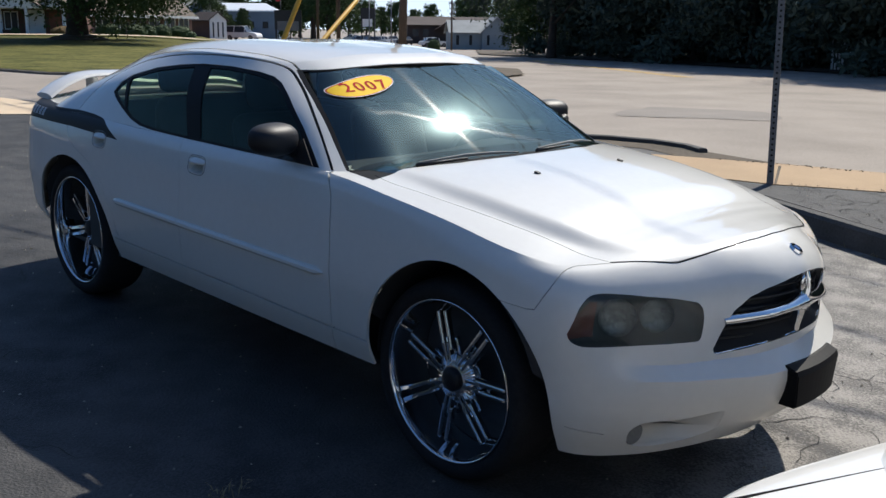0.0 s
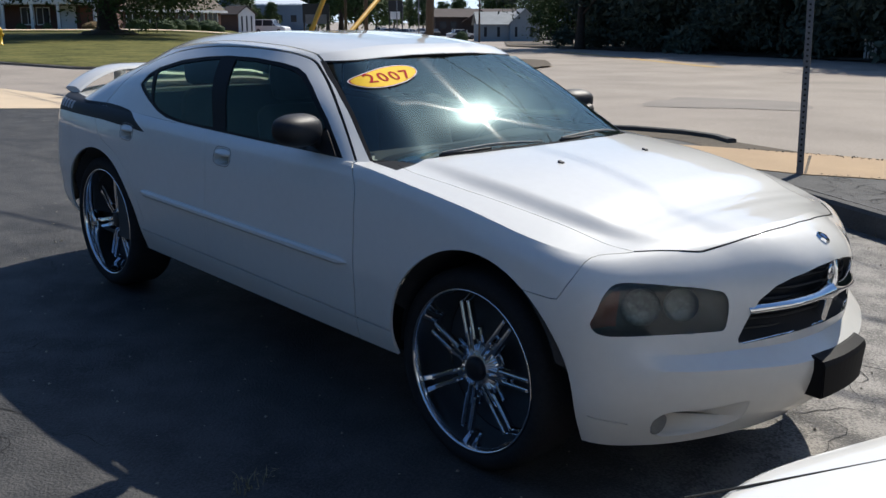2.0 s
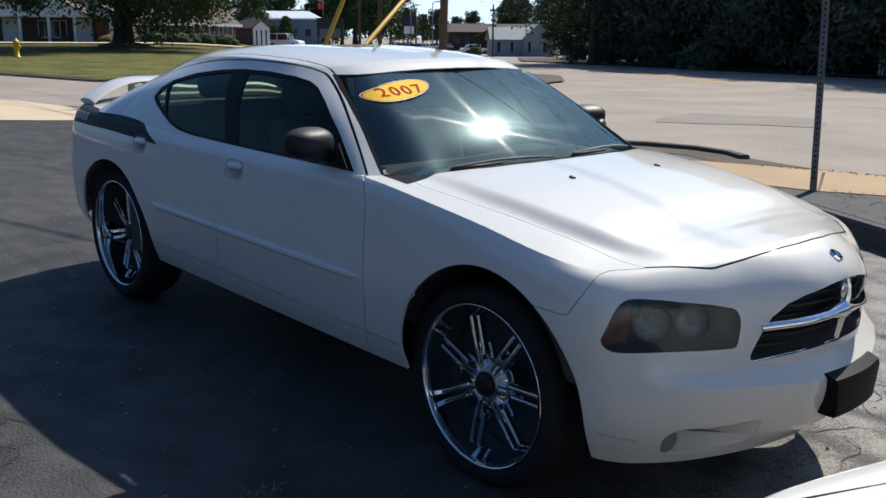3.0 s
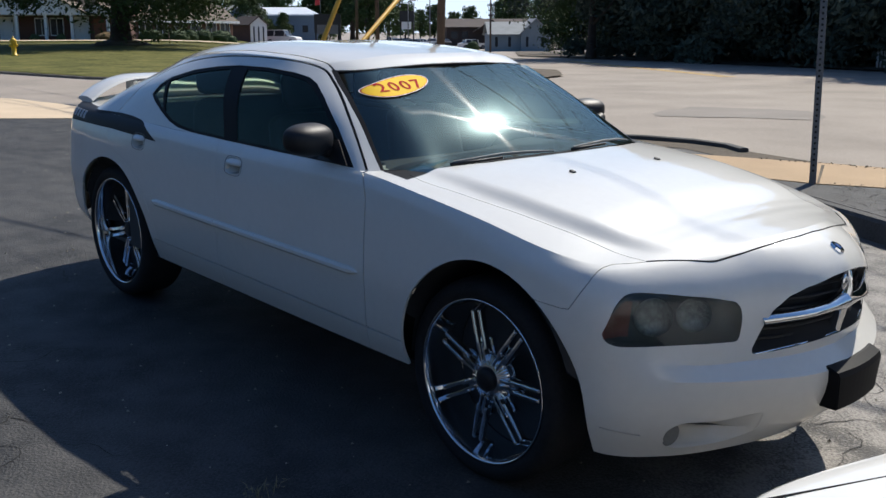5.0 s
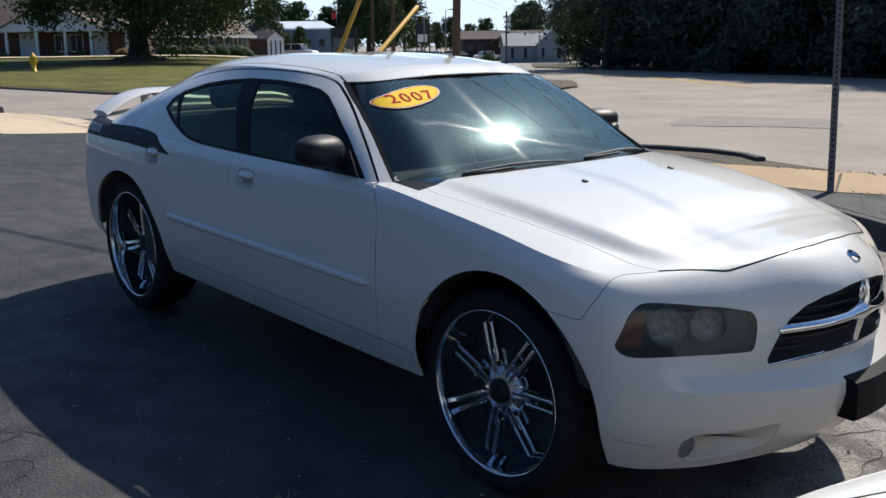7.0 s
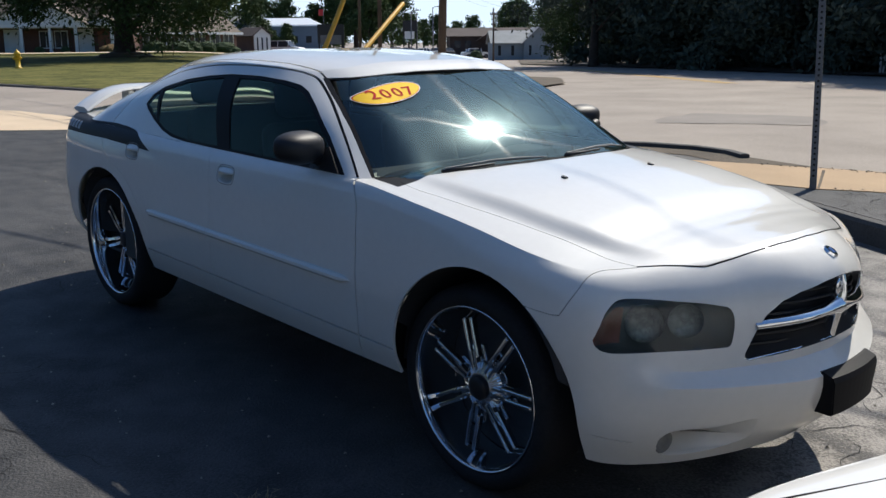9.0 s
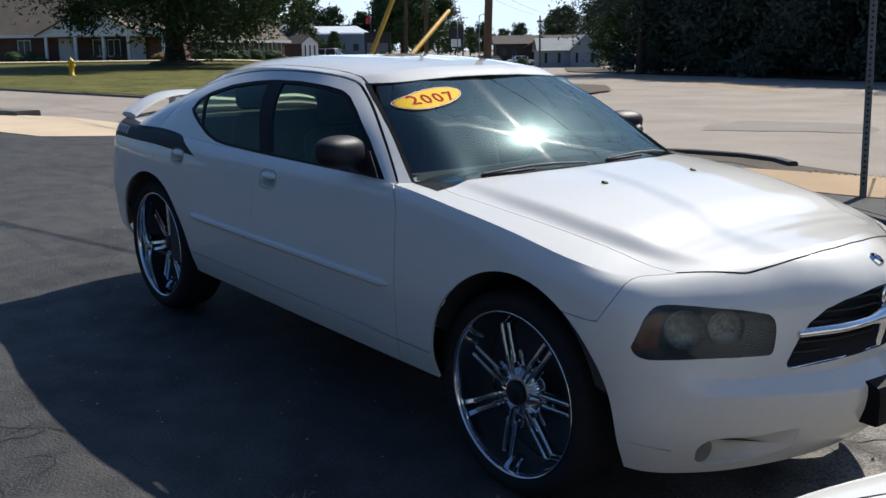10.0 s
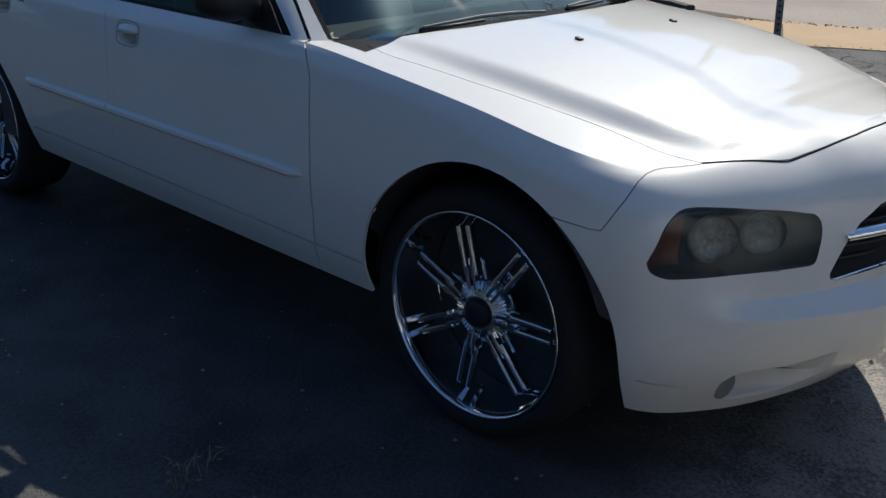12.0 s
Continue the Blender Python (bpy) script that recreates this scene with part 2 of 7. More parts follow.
def tube(bm, pts, radii, sides=10, cap=True):
    """A tapered round tube through points."""
    rings = []
    pts = [Vector(p) for p in pts]
    for i, p in enumerate(pts):
        d = (pts[min(i + 1, len(pts) - 1)] - pts[max(i - 1, 0)]).normalized()
        a = d.orthogonal().normalized() if i == 0 else (rings_a - d * rings_a.dot(d)).normalized()
        rings_a = a
        b = d.cross(a)
        r = radii[i] if isinstance(radii, (list, tuple)) else radii
        rings.append([bm.verts.new(p + r * (math.cos(k * math.tau / sides) * a + math.sin(k * math.tau / sides) * b)) for k in range(sides)])
    for p, q in zip(rings, rings[1:]):
        for k in range(sides):
            bm.faces.new((p[k], p[(k + 1) % sides], q[(k + 1) % sides], q[k]))
    if cap:
        bm.faces.new(rings[0][::-1])
        bm.faces.new(rings[-1])
    return bm


def lathe(bm, profile, sides=64, closed=False):
    """Turn (radius, y) pairs about the y axis."""
    rings = []
    for r, y in profile:
        rings.append([bm.verts.new((r * math.cos(k * math.tau / sides), y, r * math.sin(k * math.tau / sides))) for k in range(sides)])
    pairs = list(zip(rings, rings[1:])) + ([(rings[-1], rings[0])] if closed else [])
    for p, q in pairs:
        for k in range(sides):
            bm.faces.new((p[k], p[(k + 1) % sides], q[(k + 1) % sides], q[k]))
    return bm


def prism(bm, poly, z0, z1):
    """A flat polygon raised from z0 to z1 (both may be functions of x, y)."""
    f0 = z0 if callable(z0) else (lambda x, y: z0)
    f1 = z1 if callable(z1) else (lambda x, y: z1)
    lo = [bm.verts.new((x, y, f0(x, y))) for x, y in poly]
    hi = [bm.verts.new((x, y, f1(x, y))) for x, y in poly]
    n = len(poly)
    bm.faces.new(hi)
    bm.faces.new(lo[::-1])
    for i in range(n):
        bm.faces.new((lo[i], lo[(i + 1) % n], hi[(i + 1) % n], hi[i]))
    bmesh.ops.recalc_face_normals(bm, faces=bm.faces)
    return bm


def inside(poly, x, y):
    hit = False
    for (x0, y0), (x1, y1) in zip(poly, poly[1:] + poly[:1]):
        if (y0 > y) != (y1 > y) and x < (x1 - x0) * (y - y0) / (y1 - y0) + x0:
            hit = not hit
    return hit


# ---- ground ----
ACROSS, ALONG, STAND = Vector((0.640, 0.768, 0)), Vector((-0.768, 0.640, 0)), Vector((3.94, -3.20, 0))


def spot(across, along, z=None, lift=0.0):
    """A place in the surroundings: metres across and along the line of sight over the car; on the land unless z is given."""
    p = STAND + ACROSS * across + ALONG * along
    return Vector((p.x, p.y, ground_z(p.x, p.y) + lift if z is None else z))


def plan(pts):
    return [tuple(spot(a, b, 0)[:2]) for a, b in pts]


def sheet(name, poly, material, lift, step, label, wobble=0.0):
    """A patch of the land inside a polygon, following its height, a little raised, with an uneven edge."""
    if wobble:
        out = []
        for (x0, y0), (x1, y1) in zip(poly, poly[1:] + poly[:1]):
            n = max(1, min(60, int(math.hypot(x1 - x0, y1 - y0) / 0.35)))
            for k in range(n):
                x, y = x0 + (x1 - x0) * k / n, y0 + (y1 - y0) * k / n
                w = noise.noise_vector((x * 1.3, y * 1.3, 3.1)) * wobble
                out.append((x + w.x, y + w.y))
        poly = out
    bm = bmesh.new()
    bm.faces.new([bm.verts.new((x, y, 0)) for x, y in poly])
    xs, ys = [p[0] for p in poly], [p[1] for p in poly]
    for lo, hi, no in ((min(xs), max(xs), (1, 0, 0)), (min(ys), max(ys), (0, 1, 0))):
        n = max(1, int((hi - lo) / step))
        for i in range(1, n):
            c = lo + (hi - lo) * i / n
            bmesh.ops.bisect_plane(bm, geom=bm.verts[:] + bm.edges[:] + bm.faces[:], plane_co=(c * no[0], c * no[1], 0), plane_no=no)
    for v in bm.verts:
        v.co.z = ground_z(v.co.x, v.co.y) + lift
    bmesh.ops.recalc_face_normals(bm, faces=bm.faces)
    if sum(f.normal.z for f in bm.faces) < 0:
        bmesh.ops.reverse_faces(bm, faces=bm.faces)
    return tagged(part(name, bm, M[material]), label, name, kind="structure")


def kerb(line, width, height, label, lift=0.0, material="kerb"):
    """A kerb of worn concrete along a line of (x, y)."""
    pts = []
    for (x0, y0), (x1, y1) in zip(line, line[1:]):
        n = max(1, int(math.hypot(x1 - x0, y1 - y0) / 0.6))
        pts += [Vector((x0 + (x1 - x0) * k / n, y0 + (y1 - y0) * k / n, 0)) for k in range(n)]
    pts.append(Vector((*line[-1], 0)))
    bm = bmesh.new()
    cols = []
    for i, p in enumerate(pts):
        t = (pts[min(i + 1, len(pts) - 1)] - pts[max(i - 1, 0)]).normalized()
        n = Vector((-t.y, t.x, 0))
        g = ground_z(p.x, p.y) + lift
        j = noise.noise((p.x * 2, p.y * 2, 0)) * 0.012
        cols.append([bm.verts.new(p + n * a + Vector((0, 0, g + b))) for a, b in ((width / 2, -0.05), (width / 2 - 0.01, height * 0.75 + j), (width / 2 - 0.035, height + j), (-width / 2 + 0.02, height + j), (-width / 2, height * 0.85), (-width / 2, -0.05))])
    for a, b in zip(cols, cols[1:]):
        for j in range(5):
            bm.faces.new((a[j], b[j], b[j + 1], a[j + 1]))
    bm.faces.new(cols[0])
    bm.faces.new(cols[-1][::-1])
    bmesh.ops.recalc_face_normals(bm, faces=bm.faces)
    return tagged(part("kerb", bm, M[material]), label, "kerb", kind="structure")


def ground_base():
    bm = bmesh.new()
    rs = [3, 6, 9, 12, 15, 18, 21, 24, 28, 33, 40, 50, 62, 80, 100, 130, 170, 230, 320, 450, 650, 950, 1500, 2500]
    n = 90
    rings = [[bm.verts.new((3.9 + r * math.cos(k * math.tau / n), -3.25 + r * math.sin(k * math.tau / n), 0)) for k in range(n)] for r in rs]
    c = bm.verts.new((3.9, -3.25, 0))
    for k in range(n):
        bm.faces.new((c, rings[0][k], rings[0][(k + 1) % n]))
    for p, q in zip(rings, rings[1:]):
        for k in range(n):
            bm.faces.new((p[k], q[k], q[(k + 1) % n], p[(k + 1) % n]))
    for v in bm.verts:
        v.co.z = ground_z(v.co.x, v.co.y) - 0.03
    return tagged(part("road", bm, M["road"]), "sun-bleached grey asphalt of a wide street", "road", kind="structure")


ground_base()
LOT_POLY = [(-10.6, 1.50), (-10.1, 2.45), (-9.2, 3.9), (-6.5, 5.6), (-4.6, 6.9), (-3.1, 7.35), (-2.1, 7.05), (-0.86, 6.33), (-0.5, 6.55), (0.12, 6.85), (6, 9.5), (30, 14), (30, -30), (-40, -30), (-32, -6.5)]
sheet("lot", LOT_POLY, "asphalt", 0.0, 1.2, "dark cracked asphalt of a car lot")
sheet("apron", [(-10.7, 1.3), (-11.9, 1.0), (-34, -6.5), (-34, -4.2), (-16.3, 2.85), (-14.8, 3.15), (-12.0, 3.1), (-9.4, 4.1), (-10.0, 2.3)], "concrete", 0.008, 1.5, "pale concrete drive apron between lot and street", 0.05)
sheet("grass", [(-17.5, 10.4), (-21.9, 8.5), (-22.6, 7.95), (-25.8, 7.4), (-31, 6.4), (-60, 0), (-120, 0), (-125, 70), (-112, 66), (-75, 46), (-40, 26), (-26, 16)], "grass", 0.045, 2.5, "dry mown lawn in front of brick houses")
kerb([(-60, -0.1), (-31, 6.3), (-25.8, 7.3), (-22.6, 7.85), (-21.9, 8.4), (-17.5, 10.3), (-26, 15.9), (-40, 25.9)], 0.12, 0.035, "weathered brown-stained kerb along the lawn", material="kerb")
kerb([(-4.5, 7.25), (-3.9, 7.62), (-3.3, 7.85), (-2.8, 7.85), (-2.45, 7.65)], 0.13, 0.06, "dark concrete kerb end beside the street", material="kerb_dark")
kerb([(-21, 1.35), (-17.4, 2.75), (-16.5, 2.9)], 0.5, 0.10, "low concrete kerb at the mouth of the drive")
sheet("verge", [(-4.4, 6.95), (-3.1, 7.3), (-2.3, 7.0), (-1.9, 7.3), (-1.42, 7.42), (-0.6, 7.78), (-0.7, 7.95), (-1.5, 7.68), (-2.0, 7.72), (-2.5, 7.75), (-2.9, 7.9), (-4.2, 7.5)], "soil", 0.006, 0.8, "broken asphalt and soil along the pavement", 0.08)
# a raised corner behind a kerb: a strip of old asphalt, then the pavement
RAISED = 0.18
STRIP_POLY = [(-1.34, 5.31), (0.85, 4.35), (1.33, 4.14), (3.26, 3.29), (6.06, 2.07), (7.5, 9.0), (6.2, 8.55), (0.51, 5.87), (0.01, 5.58), (-0.33, 5.34), (-0.8, 5.2)]
PAVE_POLY = [(-2.1, 5.95), (-1.16, 6.45), (-0.8, 6.65), (0.06, 7.01), (6.0, 9.5), (6.2, 8.6), (0.51, 5.87), (0.01, 5.58), (-0.33, 5.34), (-0.8, 5.2), (-1.5, 5.45)]


def raised(name, poly, material, lift, label):
    """A solid piece of ground above the lot, with its sides."""
    bm = bmesh.new()
    prism(bm, poly, lambda x, y: ground_z(x, y) - 0.06, lambda x, y: ground_z(x, y) + lift)
    return tagged(part(name, bm, M[material]), label, name, kind="structure")


kerb([(-1.37, 5.24), (0.82, 4.28), (1.30, 4.07), (3.23, 3.22), (6.03, 2.0)], 0.15, RAISED, "dark kerb between lot and raised strip", material="kerb_dark")
raised("raised_strip", STRIP_POLY, "asphalt_old", RAISED - 0.004, "cracked grey asphalt strip beside the pavement")
raised("pavement", PAVE_POLY, "ochre", RAISED + 0.004, "ochre-stained concrete pavement beside the street")
sheet("pavement_joint", [(-0.335, 5.36), (-0.310, 5.36), (-0.805, 6.44), (-0.83, 6.42)], "soil", RAISED + 0.008, 0.8, "dark joint across the pavement")
sheet("woods_floor", plan([(11, 62), (14.5, 52), (17.5, 42), (20.0, 32), (22, 22), (26, 8), (90, 0), (120, 90), (14, 120), (9, 75)]), "soil", 0.05, 5, "dark leaf-strewn soil below the trees")
sheet("island", [(-18.9, 20.8), (-17.6, 20.6), (-18.6, 22.9), (-22.4, 27), (-24.8, 27.4), (-22, 24)], "soil", 0.03, 2, "bare patch of dry earth and grass in the street", 0.2)
sheet("far_verge", plan([(-3, 60), (-1.2, 60), (3, 95), (-2, 110), (-9, 108)]), "grass", 0.04, 6, "strip of grass beside the far street")
sheet("driveway", plan([(-45, 63), (-12, 72), (-11, 80), (-45, 72)]), "concrete", 0.16, 2, "pale concrete drive across the lawn")
# yellow centre line and repairs of the street
for k, (a, b) in enumerate((((-31.9, 39.1), (-14.3, 26.85)), ((-32.1, 38.85), (-14.5, 26.6)))):
    t = (Vector(b) - Vector(a)).normalized()
    n = Vector((-t.y, t.x)) * 0.10
    sheet("road_marking", [tuple(Vector(a) + n), tuple(Vector(b) + n), tuple(Vector(b) - n), tuple(Vector(a) - n)], "yellow_line", -0.022, 3, "worn yellow centre line")
sheet("road_patch", [(-7.63, 13.5), (-6.57, 13.95), (-5.02, 14.25), (-4.3, 13.4), (-3.9, 12.5), (-5.1, 11.8), (-6.25, 10.95), (-6.9, 12.3)], "road_patch", -0.027, 2, "darker repair patch in the street", 0.15)
sheet("manhole_surround", [(1.5 + 0.9 * math.cos(a), 13.6 + 0.6 * math.sin(a)) for a in np.linspace(0, math.tau, 16, endpoint=False)], "road_patch", -0.02, 2, "asphalt collar round a manhole", 0.1)

# cracks in the asphalt: narrow dark fissures
rng = random.Random(7)


def crack(x, y, ang, length, width, lift):
    bm = bmesh.new()
    left, right = [], []
    px, py = x, y
    n = max(4, int(length / 0.06))
    for i in range(n + 1):
        ang += rng.choice((-1, 1)) * rng.uniform(0.1, 0.9)
        w = width * (0.3 + 0.7 * math.sin(math.pi * min(0.97, max(0.03, i / n)))) * rng.uniform(0.5, 1.3)
        nx, ny = -math.sin(ang), math.cos(ang)
        z = ground_z(px, py) + lift
        left.append(bm.verts.new((px + nx * w, py + ny * w, z)))
        right.append(bm.verts.new((px - nx * w, py - ny * w, z)))
        px += math.cos(ang) * length / n
        py += math.sin(ang) * length / n
    for i in range(n):
        bm.faces.new((right[i], right[i + 1], left[i + 1], left[i]))
    return bm


all_cracks = bmesh.new()
zones = ((-4.5, -1.5, -3.2, -0.3, 26, 0.003), (-9.5, -3.0, 0.0, 4.5, 22, 0.003), (1.6, 4.6, 0.2, 4.0, 200, 0.003), (-2.0, 0.6, -3.2, -1.9, 26, 0.003), (-0.2, 3.6, 3.3, 6.9, 420, 0.180))
for x0, x1, y0, y1, count, lift in zones:
    for _ in range(count):
        high = lift > 0.03
        x, y = rng.uniform(x0, x1), rng.uniform(y0, y1)
        if high and not (inside(STRIP_POLY, x, y) and inside(STRIP_POLY, x + 0.3, y + 0.25)):
            continue
        bm = crack(x, y, (rng.choice((0.62, 0.7, 2.2)) + rng.uniform(-0.25, 0.25)) if high else rng.choice((0.42, 0.42, 1.9)) + rng.uniform(-0.6, 0.6), rng.uniform(0.15, 0.6), rng.uniform(0.0015, 0.0045) * (1.6 if high else 1.0), lift)
        me = bpy.data.meshes.new("crack")
        bm.to_mesh(me)
        bm.free()
        all_cracks.from_mesh(me)
        bpy.data.meshes.remove(me)
tagged(part("asphalt_cracks", all_cracks, M["gap"]), "dark cracks in the old asphalt", "cracks", kind="stuff")
# loose grit and dry leaves on the asphalt
grit = bmesh.new()
for _ in range(1500):
    if rng.random() < 0.35:
        x, y, lift = rng.uniform(-0.4, 4.0), rng.uniform(3.4, 6.4), RAISED
        if not inside(STRIP_POLY, x, y):
            continue
    else:
        x, y, lift = rng.uniform(-9, 5), rng.uniform(-3.2, 4.2), 0.004
    s = rng.uniform(0.003, 0.011)
    z = ground_z(x, y) + lift
    a = rng.uniform(0, 6.28)
    vs = [grit.verts.new((x + s * math.cos(a + k * 2.09), y + s * math.sin(a + k * 2.09), z)) for k in range(3)]
    top = grit.verts.new((x, y, z + s * 0.8))
    for k in range(3):
        grit.faces.new((vs[k], vs[(k + 1) % 3], top))
for _ in range(300):
    k = rng.random() ** 1.3
    x, y = -1.5 + 3.6 * k + rng.gauss(0, 0.03), 6.30 + 1.5 * k + rng.gauss(0, 0.035)
    if rng.random() < 0.3:
        x = rng.uniform(-0.3, 2.2)
        y = 5.38 + 0.63 * (x + 0.33) + rng.gauss(0, 0.03)
    s = rng.uniform(0.005, 0.018)
    z = ground_z(x, y) + RAISED + 0.003
    a = rng.uniform(0, 6.28)
    vs = [grit.verts.new((x + s * rng.uniform(0.6, 1.2) * math.cos(a + j * 1.57), y + s * rng.uniform(0.6, 1.2) * math.sin(a + j * 1.57), z)) for j in range(4)]
    top = grit.verts.new((x + s * 0.2, y, z + s * rng.uniform(0.4, 0.9)))
    for j in range(4):
        f = grit.faces.new((vs[j], vs[(j + 1) % 4], top))
        f.material_index = 1
tagged(part("grit", grit, (M["grit"], M["soil"])), "pale grit and leaf crumbs on the asphalt", "grit", kind="stuff")


def grass_tuft(x, y, seed, blades):
    """A few dry blades and leaf scraps in a crack."""
    r = random.Random(seed)
    bm = bmesh.new()
    for _ in range(blades):
        a, h = r.uniform(0, 6.28), r.uniform(0.02, 0.06)
        lean, w = r.uniform(0.2, 1.1), r.uniform(0.0012, 0.003)
        bx, by = r.gauss(0, 0.03), r.gauss(0, 0.03)
        d, n = Vector((math.cos(a), math.sin(a), 0)), Vector((-math.sin(a), math.cos(a), 0))
        p = [Vector((bx, by, 0)) + d * h * lean * k * k + Vector((0, 0, h * k * (1 - 0.35 * lean * k))) for k in (0, 0.5, 1)]
        q = [bm.verts.new(p[0] - n * w), bm.verts.new(p[0] + n * w), bm.verts.new(p[1] + n * w), bm.verts.new(p[1] - n * w), bm.verts.new(p[2])]
        bm.faces.new(q[:4])
        bm.faces.new((q[3], q[2], q[4]))
    for _ in range(blades // 3):
        c, s, a = Vector((r.gauss(0, 0.06), r.gauss(0, 0.06), 0.006)), r.uniform(0.006, 0.016), r.uniform(0, 6.28)
        u, v = Vector((math.cos(a), math.sin(a), r.uniform(0, 0.5))) * s, Vector((-math.sin(a), math.cos(a), r.uniform(0, 0.3))) * s * 0.5
        bm.faces.new([bm.verts.new(c + e) for e in (-u, v, u, -v)])
    tagged(part("grass_tuft", bm, M["straw"], at=pose(x, y, ground_z(x, y))), "tuft of dry grass and leaf scraps on the asphalt", "grass", kind="stuff")


M["straw"] = mat("dry_grass", (0.20, 0.17, 0.09), 0.85, spread=0.4, scale=30, fine=200)
for k, (x, y, n) in enumerate(((1.12, -1.60, 20), (1.10, -1.53, 10), (0.86, 4.14, 12), (1.12, 4.03, 12), (2.6, 3.36, 16))):
    grass_tuft(x, y, 300 + k, n)


def sky_backdrop():
    """A glowing sheet, added to brighten the low sky above the far woods and roofs."""
    m = bpy.data.materials.new("low_sky")
    m.use_nodes = True
    nt = m.node_tree
    nt.nodes.clear()
    out, em = nt.nodes.new("ShaderNodeOutputMaterial"), nt.nodes.new("ShaderNodeEmission")
    em.inputs["Color"].default_value, em.inputs["Strength"].default_value = (0.86, 0.94, 1.0, 1), 0.86
    nt.links.new(em.outputs[0], out.inputs[0])
    bm = bmesh.new()
    cols = []
    for k in range(37):
        a = radians(95 + 80 * k / 36)
        cols.append([bm.verts.new((1500 * math.cos(a), 1500 * math.sin(a), z)) for z in (-20, 60, 130, 200)])
    for p, q in zip(cols, cols[1:]):
        for j in range(3):
            bm.faces.new((p[j], q[j], q[j + 1], p[j + 1]))
    tagged(part("backdrop", bm, m), "glowing sheet that stands for the bright low sky", "sky", kind="structure")


sky_backdrop()


# ---- the car ----
def hermite(ts, P, tq):
    """A smooth curve through the rows of P at the parameters ts, read at tq."""
    ts, P, tq = np.asarray(ts, float), np.asarray(P, float), np.asarray(tq, float)
    h = np.diff(ts)[:, None]
    s = np.diff(P, axis=0) / h
    m = np.empty_like(P)
    m[0], m[-1] = s[0], s[-1]
    m[1:-1] = (s[:-1] * h[1:] + s[1:] * h[:-1]) / (h[1:] + h[:-1])
    flat = s[:-1] * s[1:] <= 0
    m[1:-1][flat] *= 0.25
    i = np.clip(np.searchsorted(ts, tq, side="right") - 1, 0, len(ts) - 2)
    u = ((tq - ts[i]) / h[i, 0])[:, None]
    hh = h[i]
    return ((2 * u**3 - 3 * u**2 + 1) * P[i] + (u**3 - 2 * u**2 + u) * hh * m[i] + (-2 * u**3 + 3 * u**2) * P[i + 1] + (u**3 - u**2) * hh * m[i + 1])


def spread_stations(grid, per):
    """grid[station][row] of points to a fine grid, smooth along the stations."""
    G = np.asarray(grid, float)
    mid = G[:, G.shape[1] // 2]
    ts = np.concatenate([[0], np.cumsum(np.maximum(0.03, np.linalg.norm(np.diff(mid, axis=0), axis=1)))])
    tq = np.concatenate([np.linspace(a, b, max(2, int((b - a) / per)), endpoint=False) for a, b in zip(ts, ts[1:])] + [[ts[-1]]])
    flat = G.reshape(len(G), -1)
    return hermite(ts, flat, tq).reshape(len(tq), G.shape[1], 3)


def spread_rows(G, counts):
    """Smooth across the rows, with counts[k] cells between row k and the next."""
    out = []
    tq = np.concatenate([np.linspace(k, k + 1, c, endpoint=False) for k, c in enumerate(counts)] + [[len(counts)]])
    for col in G:
        d = np.maximum(0.004, np.linalg.norm(np.diff(col, axis=0), axis=1))
        ts = np.concatenate([[0], np.cumsum(d)])
        q = np.interp(tq, np.arange(len(ts)), ts)
        out.append(hermite(ts, col, q))
    return np.asarray(out)


def side_station(x, w, z_top, w_top, z0=0.345, inset=0.07):
    """The flank at x: half width w at the rubbing strip, shoulder at z_top."""
    zs = (z0, 0.43, 0.58, 0.69, 0.83, 0.83 + (z_top - 0.83) * 0.62, z_top - 0.016, z_top)
    ins = (inset, 0.036, 0.010, 0.0, 0.010, 0.028, 0.028 + (w - w_top - 0.028) * 0.62, w - w_top)
    return [(x, -(w - i), z) for z, i in zip(zs, ins)]


